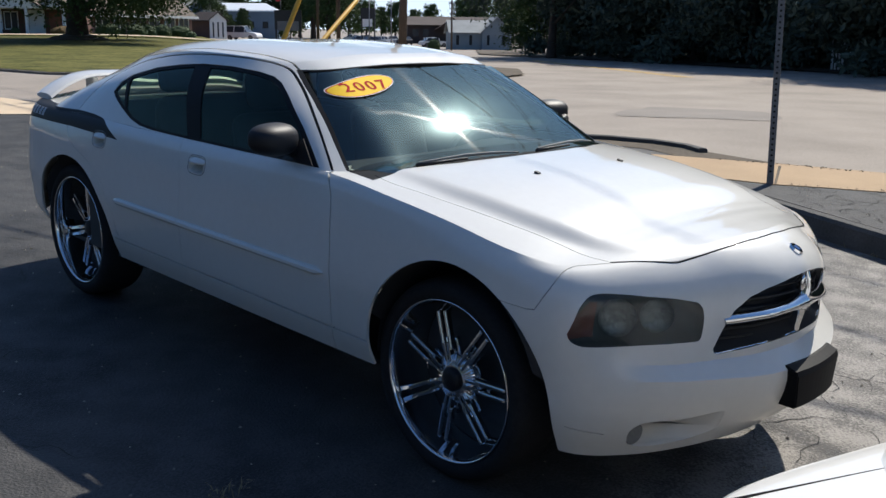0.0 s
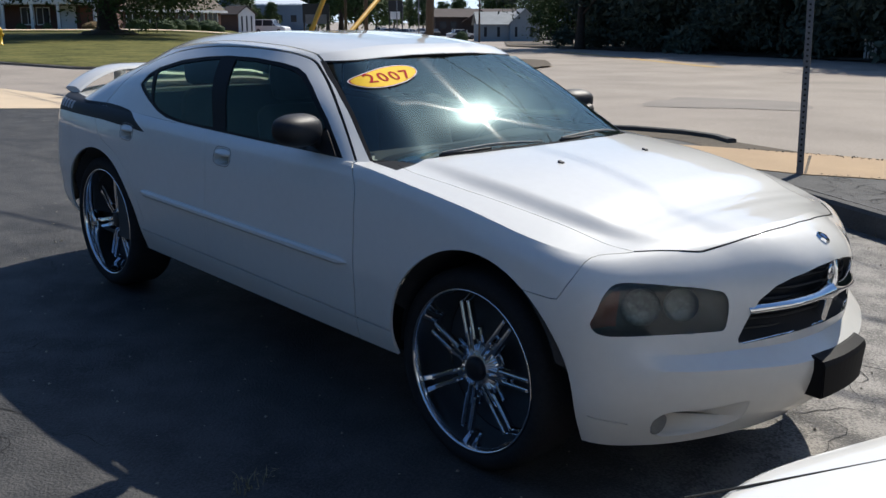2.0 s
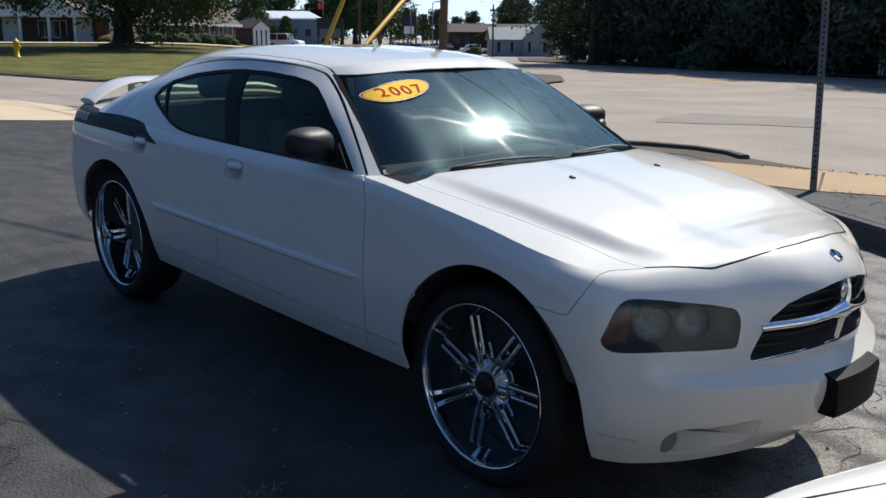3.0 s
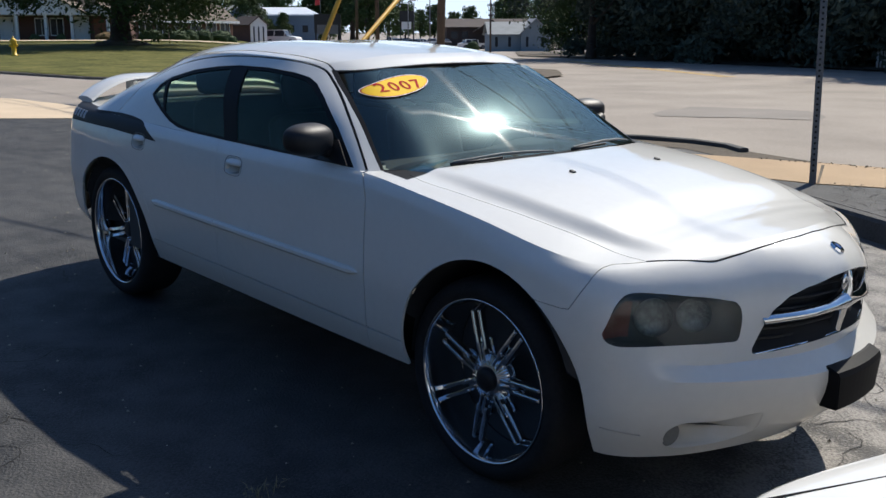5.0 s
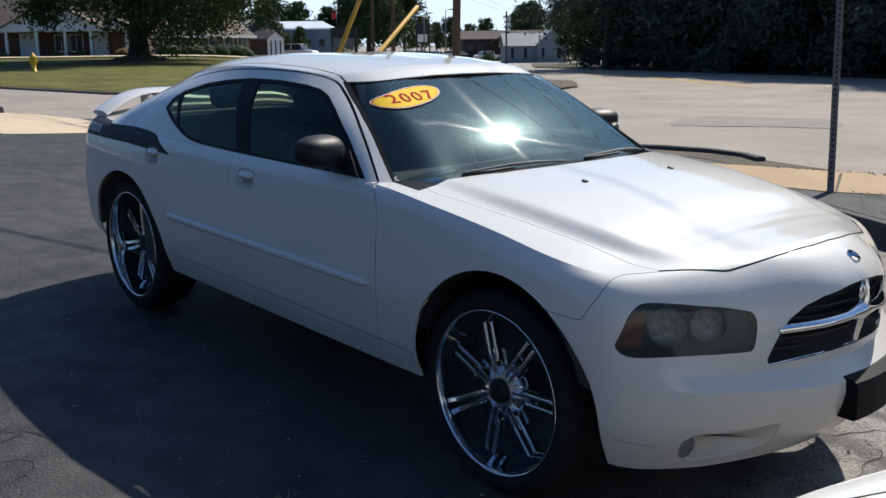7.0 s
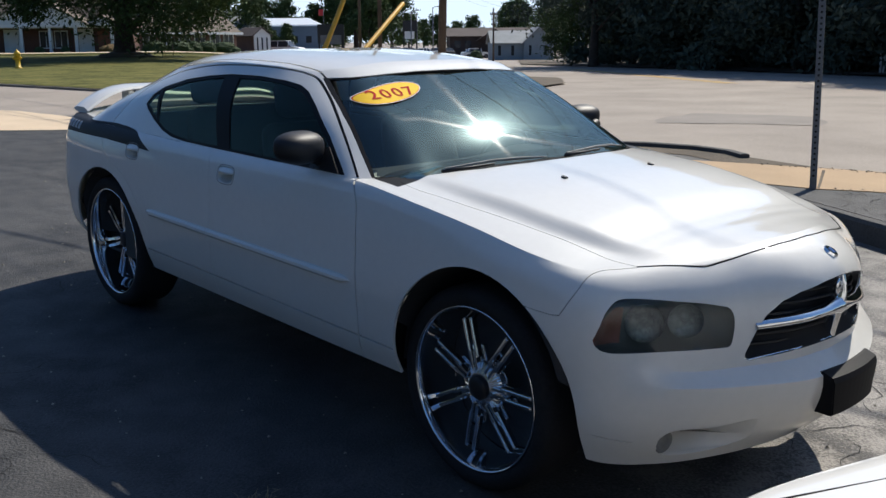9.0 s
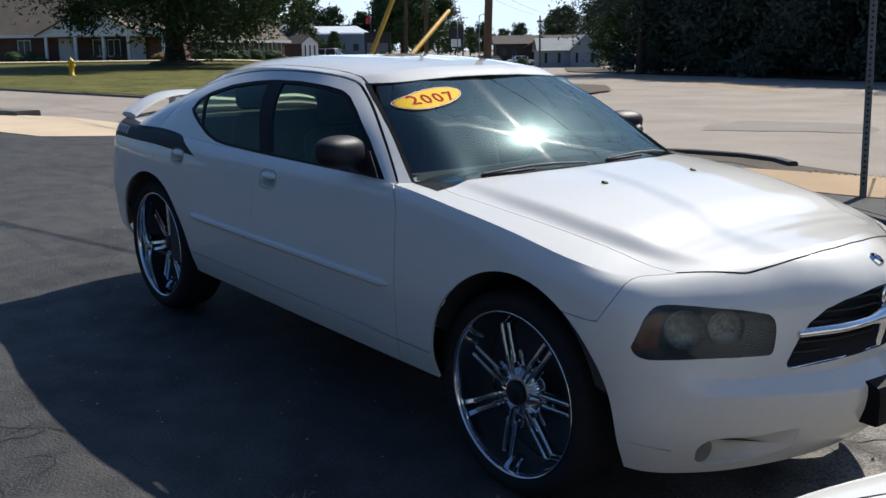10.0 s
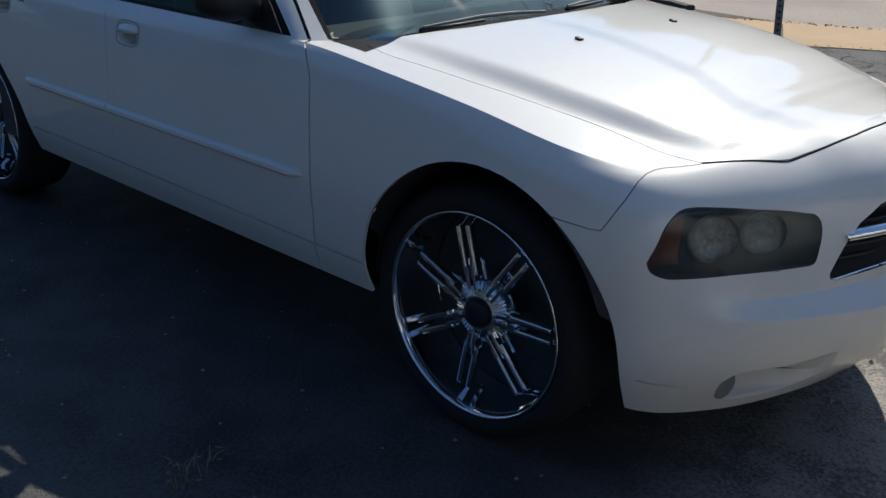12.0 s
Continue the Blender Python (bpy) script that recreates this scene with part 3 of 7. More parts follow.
BAND = [
    [(-2.42, 0, 0.40), (-2.50, 0, 0.47), (-2.53, 0, 0.58), (-2.53, 0, 0.69), (-2.50, 0, 0.83), (-2.50, 0, 1.0), (-2.49, 0, 1.10)],
    [(-2.38, -0.45, 0.40), (-2.46, -0.45, 0.47), (-2.49, -0.46, 0.58), (-2.49, -0.46, 0.69), (-2.46, -0.46, 0.83), (-2.45, -0.45, 1.0), (-2.43, -0.44, 1.095)],
    [(-2.25, -0.73, 0.39), (-2.32, -0.76, 0.46), (-2.35, -0.77, 0.58), (-2.35, -0.775, 0.69), (-2.33, -0.77, 0.83), (-2.32, -0.75, 0.98), (-2.30, -0.71, 1.08)],
    side_station(-2.16, 0.880, 1.075, 0.795, 0.38),
    side_station(-1.90, 0.922, 1.075, 0.845, 0.36),
    side_station(-1.52, 0.945, 1.08, 0.865),
    side_station(-1.10, 0.950, 1.08, 0.875),
    side_station(-0.60, 0.950, 1.075, 0.875),
    side_station(-0.05, 0.950, 1.075, 0.875),
    side_station(0.45, 0.950, 1.08, 0.875),
    side_station(0.89, 0.948, 1.075, 0.880),
    side_station(1.20, 0.945, 1.045, 0.885),
    side_station(1.52, 0.942, 1.005, 0.880),
    side_station(1.82, 0.925, 0.950, 0.855),
    [(2.01, -0.80, 0.275), (2.045, -0.84, 0.40), (2.05, -0.855, 0.58), (2.05, -0.86, 0.69), (2.045, -0.855, 0.79), (2.03, -0.84, 0.858), (1.98, -0.785, 0.922)],
    [(2.17, -0.62, 0.258), (2.23, -0.655, 0.39), (2.25, -0.67, 0.565), (2.222, -0.655, 0.615), (2.21, -0.64, 0.77), (2.185, -0.63, 0.862), (2.09, -0.58, 0.943)],
    [(2.29, -0.38, 0.265), (2.36, -0.40, 0.38), (2.405, -0.41, 0.558), (2.345, -0.40, 0.605), (2.34, -0.39, 0.77), (2.318, -0.38, 0.866), (2.19, -0.35, 0.968)],
    [(2.35, -0.19, 0.275), (2.43, -0.20, 0.37), (2.48, -0.205, 0.55), (2.415, -0.20, 0.605), (2.44, -0.20, 0.78), (2.415, -0.19, 0.885), (2.255, -0.175, 0.984)],
    [(2.375, 0, 0.283), (2.455, 0, 0.37), (2.505, 0, 0.55), (2.437, 0, 0.605), (2.475, 0, 0.79), (2.453, 0, 0.892), (2.275, 0, 0.990)],
]
for k, station in enumerate(BAND):
    if len(station) == 7:  # the ends, drawn without the row under the shoulder
        BAND[k] = station[:6] + [tuple(a + (b - a) * q for a, b, q in zip(station[5], station[6], (0.6, 0.6, 0.8)))] + station[6:]
CABIN = [  # foot, middle and head of the glasshouse, from the windscreen's centre round to the rear window's
    [(1.02, 0, 1.10), (0.70, 0, 1.335), (0.34, 0, 1.505)],
    [(1.01, -0.40, 1.098), (0.67, -0.33, 1.325), (0.32, -0.30, 1.50)],
    [(0.955, -0.735, 1.088), (0.64, -0.615, 1.305), (0.27, -0.52, 1.475)],
    [(0.845, -0.860, 1.079), (0.545, -0.722, 1.285), (0.20, -0.58, 1.462)],
    [(0.60, -0.877, 1.078), (0.34, -0.765, 1.29), (0.05, -0.615, 1.468)],
    [(0.10, -0.875, 1.075), (0.0, -0.785, 1.29), (-0.15, -0.63, 1.475)],
    [(-0.45, -0.875, 1.075), (-0.48, -0.785, 1.29), (-0.52, -0.63, 1.472)],
    [(-1.00, -0.875, 1.08), (-0.95, -0.775, 1.28), (-0.90, -0.62, 1.44)],
    [(-1.45, -0.865, 1.08), (-1.35, -0.75, 1.25), (-1.22, -0.60, 1.385)],
    [(-1.88, -0.80, 1.08), (-1.72, -0.68, 1.20), (-1.52, -0.55, 1.305)],
    [(-2.02, -0.55, 1.10), (-1.80, -0.48, 1.25), (-1.50, -0.42, 1.385)],
    [(-2.05, 0, 1.105), (-1.80, 0, 1.28), (-1.45, 0, 1.43)],
]


def grid_faces(bm, G):
    vs = [[bm.verts.new(p) for p in col] for col in G]
    for a, b in zip(vs, vs[1:]):
        for i in range(len(a) - 1):
            bm.faces.new((a[i], b[i], b[i + 1], a[i + 1]))


def top_grid(edge, crown, n, bulge=None):
    """From an edge line to the middle of the car: a crowned top, with a raised middle if bulge gives its half width and height."""
    fs = 1 - np.linspace(0, 1, n + 1) ** (1.25 if bulge else 1.6)
    fs = np.sort(fs)[::-1]
    G = []
    for x, y, z in edge:
        c = crown(x)
        half, rise = bulge(x) if bulge else (0.0, 0.0)
        half = min(half, abs(y) - 0.05)
        G.append([(x, y * f, z + (c - rise) * (1 - f ** 2.6) + rise * sstep(half + 0.035, half - 0.045, abs(y * f))) for f in fs])
    return G


def bonnet_bulge(x):
    """Half width and height of the raised middle of the bonnet."""
    half = float(np.interp(x, (0.9, 1.15, 1.36, 1.52, 1.68, 1.82, 1.93, 2.05, 2.17, 2.22), (0.71, 0.70, 0.71, 0.70, 0.685, 0.66, 0.62, 0.58, 0.53, 0.46)))
    return half, float(np.interp(x, (1.0, 1.15, 1.4, 1.85, 2.0, 2.12), (0.008, 0.017, 0.026, 0.028, 0.018, 0.0)))


def car_shell():
    """The outer skin of the whole car as one fine mesh in the car's own axes."""
    half = bmesh.new()
    band = spread_rows(spread_stations(BAND, 0.035), [4, 4, 4, 4, 4, 4, 3])
    # the shelf below the headlamps has firm edges
    straight = np.stack([np.concatenate([np.linspace(col[4 * k], col[4 * k + 4], 4, endpoint=False) for k in range(6)] + [col[24:]]) for col in band])
    firm = np.array([sstep(2.06, 2.2, col[8][0]) for col in band])[:, None, None] * np.isin(np.arange(band.shape[1]), np.arange(8, 17))[None, :, None]
    band = band * (1 - firm) + straight * firm
    grid_faces(half, band)
    edge = band[:, -1]
    front = [p for p in edge if p[0] > 0.80]
    rear = [p for p in edge if p[0] < -1.70]
    grid_faces(half, top_grid(front, lambda x: float(np.interp(x, (0.8, 1.2, 1.5, 1.8, 2.0, 2.15, 2.28), (0.055, 0.075, 0.09, 0.10, 0.08, 0.035, 0.0))), 46, bonnet_bulge))
    grid_faces(half, top_grid(rear, lambda x: 0.035, 8))
    cab = spread_rows(spread_stations(CABIN, 0.04), [8, 8])
    grid_faces(half, cab)
    head = cab[:, -1]
    # the roof: a patch between the two rails, the screen's head and the rear window's head
    st = np.asarray(CABIN, float)[:, 2]
    ia = [int(np.argmin(np.linalg.norm(head - p, axis=1))) for p in st]
    front_edge, rail, back_edge = head[: ia[3] + 1][::-1], head[ia[3] : ia[9] + 1], head[ia[9] :]
    n, m = len(rail), len(front_edge)
    sv, fv = np.linspace(0, 1, n), np.linspace(0, 1, m)
    back = np.stack([np.interp(np.linspace(0, len(back_edge) - 1, m), np.arange(len(back_edge)), back_edge[:, k]) for k in range(3)], 1)
    mid = np.stack([front_edge[-1][0] + (back[-1][0] - front_edge[-1][0]) * sv, 0 * sv, np.interp(sv, (0, 0.12, 0.3, 0.5, 0.75, 1), (head[0][2], 1.521, 1.532, 1.530, 1.50, back[-1][2]))], 1)
    G = []
    for i, u in enumerate(sv):
        row = []
        for j, f in enumerate(fv):
            p = (1 - f) * rail[i] + f * mid[i] + (1 - u) * front_edge[j] + u * back[j]
            p = p - ((1 - u) * ((1 - f) * rail[0] + f * mid[0]) + u * ((1 - f) * rail[-1] + f * mid[-1]))
            row.append(p)
        G.append(row)
    grid_faces(half, G)
    mirror = half.copy()
    for v in mirror.verts:
        v.co.y *= -1
    bmesh.ops.reverse_faces(mirror, faces=mirror.faces)
    me = bpy.data.meshes.new("half")
    mirror.to_mesh(me)
    half.from_mesh(me)
    bpy.data.meshes.remove(me)
    mirror.free()
    bmesh.ops.remove_doubles(half, verts=half.verts, dist=0.002)
    bmesh.ops.dissolve_degenerate(half, dist=0.0005, edges=half.edges)
    bmesh.ops.recalc_face_normals(half, faces=half.faces)
    return half


SHELL = car_shell()


def split(bm, outline, d, side=None, facing=0.05):
    """Cut the outline (points in the car's axes), projected along d, out of the skin; returns what was inside it."""
    d = Vector(d).normalized()
    u = Vector((0, 0, 1)).cross(d) if abs(d.z) < 0.9 else Vector((1, 0, 0))
    u.normalize()
    v = d.cross(u)
    P = [(Vector(p).dot(u), Vector(p).dot(v)) for p in outline]
    lo = (min(p[0] for p in P) - 0.01, min(p[1] for p in P) - 0.01)
    hi = (max(p[0] for p in P) + 0.01, max(p[1] for p in P) + 0.01)

    def extent(f):
        a = [w.co.dot(u) for w in f.verts]
        b = [w.co.dot(v) for w in f.verts]
        return min(a), max(a), min(b), max(b)

    bm.normal_update()
    cand = []
    for f in bm.faces:
        if f.normal.dot(d) < facing or (side and side(f.calc_center_median()) is False):
            continue
        a0, a1, b0, b1 = extent(f)
        if a1 > lo[0] and a0 < hi[0] and b1 > lo[1] and b0 < hi[1]:
            cand.append(f)
    for (a, b), (e, g) in zip(P, P[1:] + P[:1]):
        x0, x1, y0, y1 = min(a, e) - 1e-4, max(a, e) + 1e-4, min(b, g) - 1e-4, max(b, g) + 1e-4
        local, rest = [], []
        for f in cand:
            a0, a1, b0, b1 = extent(f)
            (local if a1 > x0 and a0 < x1 and b1 > y0 and b0 < y1 else rest).append(f)
        if not local:
            continue
        geom = set(local)
        for f in local:
            geom.update(f.edges)
            geom.update(f.verts)
        n = u * (g - b) - v * (e - a)
        if n.length < 1e-7:
            continue
        r = bmesh.ops.bisect_plane(bm, geom=list(geom), dist=1e-6, plane_co=u * a + v * b, plane_no=n.normalized())
        cand = rest + [q for q in r["geom"] if isinstance(q, bmesh.types.BMFace) and q.is_valid]
    cand = [f for f in set(cand) if f.is_valid]
    ins = [f for f in cand if inside(P, (c := f.calc_center_median()).dot(u), c.dot(v))]
    piece = bmesh.new()
    known = {}
    ins.sort(key=lambda f: (f.calc_center_median().x, f.calc_center_median().z, f.calc_center_median().y))
    for f in ins:
        for w in f.verts:
            if w not in known:
                known[w] = piece.verts.new(w.co)
        piece.faces.new([known[w] for w in f.verts])
    bmesh.ops.delete(bm, geom=ins, context="FACES")
    piece.normal_update()
    return piece


def ribbon(line, d, width):
    """The outline of a narrow strip along a line, seen along d."""
    d = Vector(d).normalized()
    pts = [Vector(p) for p in line]
    left, right = [], []
    for i, p in enumerate(pts):
        t = pts[min(i + 1, len(pts) - 1)] - pts[max(i - 1, 0)]
        t = (t - d * t.dot(d)).normalized()
        n = d.cross(t) * width / 2
        left.append(p + n)
        right.append(p - n)
    return left + right[::-1]


def push(bm, depth):
    """Move a piece of the skin in (or out) along its normals."""
    bm.normal_update()
    for v, n in [(v, v.normal.copy()) for v in bm.verts]:
        v.co -= n * depth
    return bm


def roll_edges(bm, depth):
    """Fold the open edges of a panel inwards, so that it has thickness."""
    bm.normal_update()
    es = [e for e in bm.edges if e.is_boundary]
    normal = {v: v.normal.copy() for e in es for v in e.verts}
    spots = {tuple(round(c, 6) for c in v.co): n for v, n in normal.items()}
    for e in es:
        e.smooth = False
    r = bmesh.ops.extrude_edge_only(bm, edges=es)
    for v in [g for g in r["geom"] if isinstance(g, bmesh.types.BMVert)]:
        v.co -= spots.get(tuple(round(c, 6) for c in v.co), Vector()) * depth
    return bm


def islands(bm):
    """The separate pieces of a mesh, each as a mesh of its own."""
    todo, out = set(bm.faces), []
    for seed in list(bm.faces):
        if seed not in todo:
            continue
        stack, group = [seed], []
        todo.discard(seed)
        while stack:
            f = stack.pop()
            group.append(f)
            for e in f.edges:
                for g in e.link_faces:
                    if g in todo:
                        todo.discard(g)
                        stack.append(g)
        piece, known = bmesh.new(), {}
        for f in group:
            for w in f.verts:
                if w not in known:
                    known[w] = piece.verts.new(w.co)
            piece.faces.new([known[w] for w in f.verts])
        out.append(piece)
    return out


def flip(points):
    return [(x, -y, z) for x, y, z in points]


def dense(line, step=0.03, smooth=True):
    """More points along a line, smoothly."""
    P = np.asarray(line, float)
    ts = np.concatenate([[0], np.cumsum(np.linalg.norm(np.diff(P, axis=0), axis=1))])
    q = np.linspace(0, ts[-1], max(2, int(ts[-1] / step) + 1))
    out = hermite(ts, P, q) if smooth else np.stack([np.interp(q, ts, P[:, k]) for k in range(3)], 1)
    return [tuple(p) for p in out]


from mathutils.bvhtree import BVHTree

SKIN = BVHTree.FromBMesh(SHELL)


def on_skin(o, d):
    """Where a ray in the car's axes meets the uncut skin, and the normal there."""
    p, n, _, _ = SKIN.ray_cast(Vector(o), Vector(d).normalized())
    return (p, n) if n.dot(Vector(d)) < 0 else (p, -n)


car = thing("car", LOT, "white four-door sedan with chrome wheels and black side stripe", "car")
RIGHT, LEFT, AHEAD, UP = (0, -1, 0), (0, 1, 0), (1, 0, 0), (0, 0, 1)

# outlines on the right flank, as x and z; y only serves the curves
DOOR_FRONT = [(0.836, -0.859, 1.083), (0.873, -0.894, 1.046), (0.899, -0.911, 1.0), (0.918, -0.94, 0.85), (0.93, -0.95, 0.69), (0.917, -0.92, 0.48), (0.89, -0.88, 0.335)]
DOOR_TOP = [(-1.50, -0.85, 1.0), (-1.46, -0.80, 1.12), (-1.36, -0.74, 1.25), (-1.214, -0.675, 1.338), (-1.062, -0.649, 1.388), (-0.881, -0.643, 1.422), (-0.647, -0.641, 1.450), (-0.428, -0.639, 1.463),
            (-0.226, -0.635, 1.467), (-0.039, -0.629, 1.465), (0.121, -0.612, 1.453), (0.215, -0.611, 1.436), (0.317, -0.639, 1.395), (0.461, -0.697, 1.325), (0.628, -0.768, 1.225), (0.757, -0.822, 1.138), (0.836, -0.859, 1.083)]
DOOR_MIDDLE = [(-0.285, -0.875, 1.08), (-0.25, -0.92, 0.96), (-0.235, -0.95, 0.80), (-0.235, -0.95, 0.66), (-0.25, -0.93, 0.50), (-0.27, -0.88, 0.335)]
DOOR_REAR = [(-1.50, -0.85, 1.0), (-1.42, -0.93, 0.92), (-1.20, -0.94, 0.84), (-1.03, -0.95, 0.72), (-0.945, -0.95, 0.58), (-0.915, -0.92, 0.45), (-0.91, -0.89, 0.335)]
GLASSHOUSE = [(-1.150, 0, 1.225), (-1.125, 0, 1.275), (-1.048, 0, 1.320), (-0.839, 0, 1.372), (-0.623, 0, 1.402), (-0.420, 0, 1.420), (-0.166, 0, 1.425), (0.05, 0, 1.417), (0.17, 0, 1.403), (0.25, 0, 1.380), (0.363, 0, 1.328),
              (0.564, 0, 1.218), (0.770, 0, 1.086), (0.477, 0, 1.084), (0.220, 0, 1.081), (-0.269, 0, 1.079), (-0.60, 0, 1.081), (-0.74, 0, 1.090), (-0.85, 0, 1.112), (-0.98, 0, 1.155), (-1.10, 0, 1.20)]
PANE_FRONT = [(-0.335, 0, 1.408), (-0.166, 0, 1.412), (0.04, 0, 1.404), (0.16, 0, 1.390), (0.235, 0, 1.368), (0.345, 0, 1.318), (0.54, 0, 1.211), (0.70, 0, 1.104), (0.477, 0, 1.095), (0.220, 0, 1.093), (-0.155, 0, 1.091)]
PANE_REAR = [(-1.040, 0, 1.305), (-0.83, 0, 1.357), (-0.623, 0, 1.387), (-0.475, 0, 1.402), (-0.272, 0, 1.092), (-0.60, 0, 1.094), (-0.73, 0, 1.103), (-0.85, 0, 1.126), (-0.925, 0, 1.152)]
PANE_QUARTER = [(-1.130, 0, 1.228), (-1.108, 0, 1.266), (-1.064, 0, 1.292), (-0.953, 0, 1.162), (-0.985, 0, 1.172), (-1.085, 0, 1.212)]
STRIPE = [(-2.36, 0, 1.078), (-2.18, 0, 1.083), (-1.95, 0, 1.082), (-1.70, 0, 1.088), (-1.40, 0, 1.098), (-1.25, 0, 1.096), (-1.15, 0, 1.088), (-1.09, 0, 1.074), (-0.89, 0, 0.999), (-1.08, 0, 1.004), (-1.436, 0, 1.010), (-2.0, 0, 1.0), (-2.38, 0, 0.985)]


def arch(cx, cz, rx, rz, low):
    pts = [(cx + rx * math.cos(a), 0, cz + rz * math.sin(a)) for a in np.linspace(0, math.pi, 33)]
    return [(cx + rx - 0.005, 0, low)] + pts + [(cx - rx + 0.01, 0, low)]


ARCH_FRONT, ARCH_REAR = arch(1.574, 0.40, 0.443, 0.470, 0.20), arch(-1.475, 0.40, 0.49, 0.443, 0.20)
LAMP = [(2.059, -0.853, 0.720), (2.072, -0.839, 0.764), (2.081, -0.814, 0.818), (2.092, -0.786, 0.846), (2.112, -0.755, 0.853), (2.15, -0.70, 0.849), (2.202, -0.622, 0.839), (2.278, -0.494, 0.818), (2.301, -0.454, 0.805), (2.311, -0.444, 0.785),
        (2.319, -0.447, 0.721), (2.318, -0.461, 0.680), (2.305, -0.49, 0.677), (2.272, -0.558, 0.678), (2.207, -0.673, 0.679), (2.131, -0.788, 0.679), (2.086, -0.833, 0.685), (2.067, -0.848, 0.698)]
GRILLE_HALF = [(0, 0, 0.880), (0, -0.107, 0.868), (0, -0.22, 0.846), (0, -0.285, 0.820), (0, -0.339, 0.775), (0, -0.372, 0.715), (0, -0.405, 0.645), (0, -0.402, 0.630), (0, -0.385, 0.624), (0, -0.2, 0.640), (0, 0, 0.645)]
SCOOP = [(2.20, -0.668, 0.345), (2.205, -0.668, 0.372), (2.225, -0.655, 0.398), (2.255, -0.622, 0.412), (2.307, -0.534, 0.412), (2.375, -0.36, 0.425), (2.365, -0.36, 0.36), (2.32, -0.42, 0.318), (2.26, -0.52, 0.300), (2.215, -0.60, 0.298), (2.198, -0.645, 0.315)]
HOOD_SIDE = [(1.00, -0.775, 1.088), (1.10, -0.790, 1.07), (1.245, -0.779, 1.06), (1.445, -0.764, 1.04), (1.622, -0.740, 1.02), (1.785, -0.713, 0.99), (1.907, -0.690, 0.967), (2.010, -0.673, 0.941), (2.068, -0.653, 0.928)]
HOOD_FRONT = [(2.068, -0.653, 0.928), (2.12, -0.582, 0.926), (2.165, -0.525, 0.92), (2.207, -0.470, 0.917), (2.246, -0.347, 0.936), (2.280, -0.225, 0.958), (2.299, -0.10, 0.971), (2.303, 0, 0.975)]
CORNER_SEAM = [(2.068, -0.653, 0.928), (2.040, -0.70, 0.926), (2.0, -0.765, 0.921), (1.985, -0.865, 0.857), (1.968, -0.885, 0.82), (1.950, -0.896, 0.785), (1.90, -0.905, 0.784), (1.80, -0.92, 0.79)]
HOOD_BACK = [(0.76, -0.68, 0), (0.86, -0.79, 0), (0.925, -0.785, 0), (0.985, -0.755, 0), (1.052, -0.655, 0), (1.125, -0.437, 0), (1.155, -0.20, 0), (1.16, 0, 0)]
SCREEN_HALF = [(0, 0, 1.467), (0, -0.20, 1.464), (0, -0.37, 1.455), (0, -0.535, 1.442), (0, -0.604, 1.436), (0, -0.650, 1.379), (0, -0.706, 1.298), (0, -0.773, 1.179), (0, -0.822, 1.088), (0, -0.823, 1.04), (0, 0, 1.04)]
ROOF_DITCH = [(0.262, -0.597, 0), (0.213, -0.586, 0), (0.126, -0.583, 0), (-0.1, -0.583, 0), (-0.5, -0.578, 0), (-0.9, -0.565, 0), (-1.2, -0.55, 0), (-1.5, -0.52, 0)]
SILL = [(-0.97, -0.92, 0.462), (-0.6, -0.92, 0.462), (0, -0.92, 0.46), (0.6, -0.92, 0.455), (1.13, -0.92, 0.45)]
BUMPER_CUT = [(2.055, -0.83, 0.386), (2.109, -0.786, 0.374), (2.153, -0.735, 0.363)]

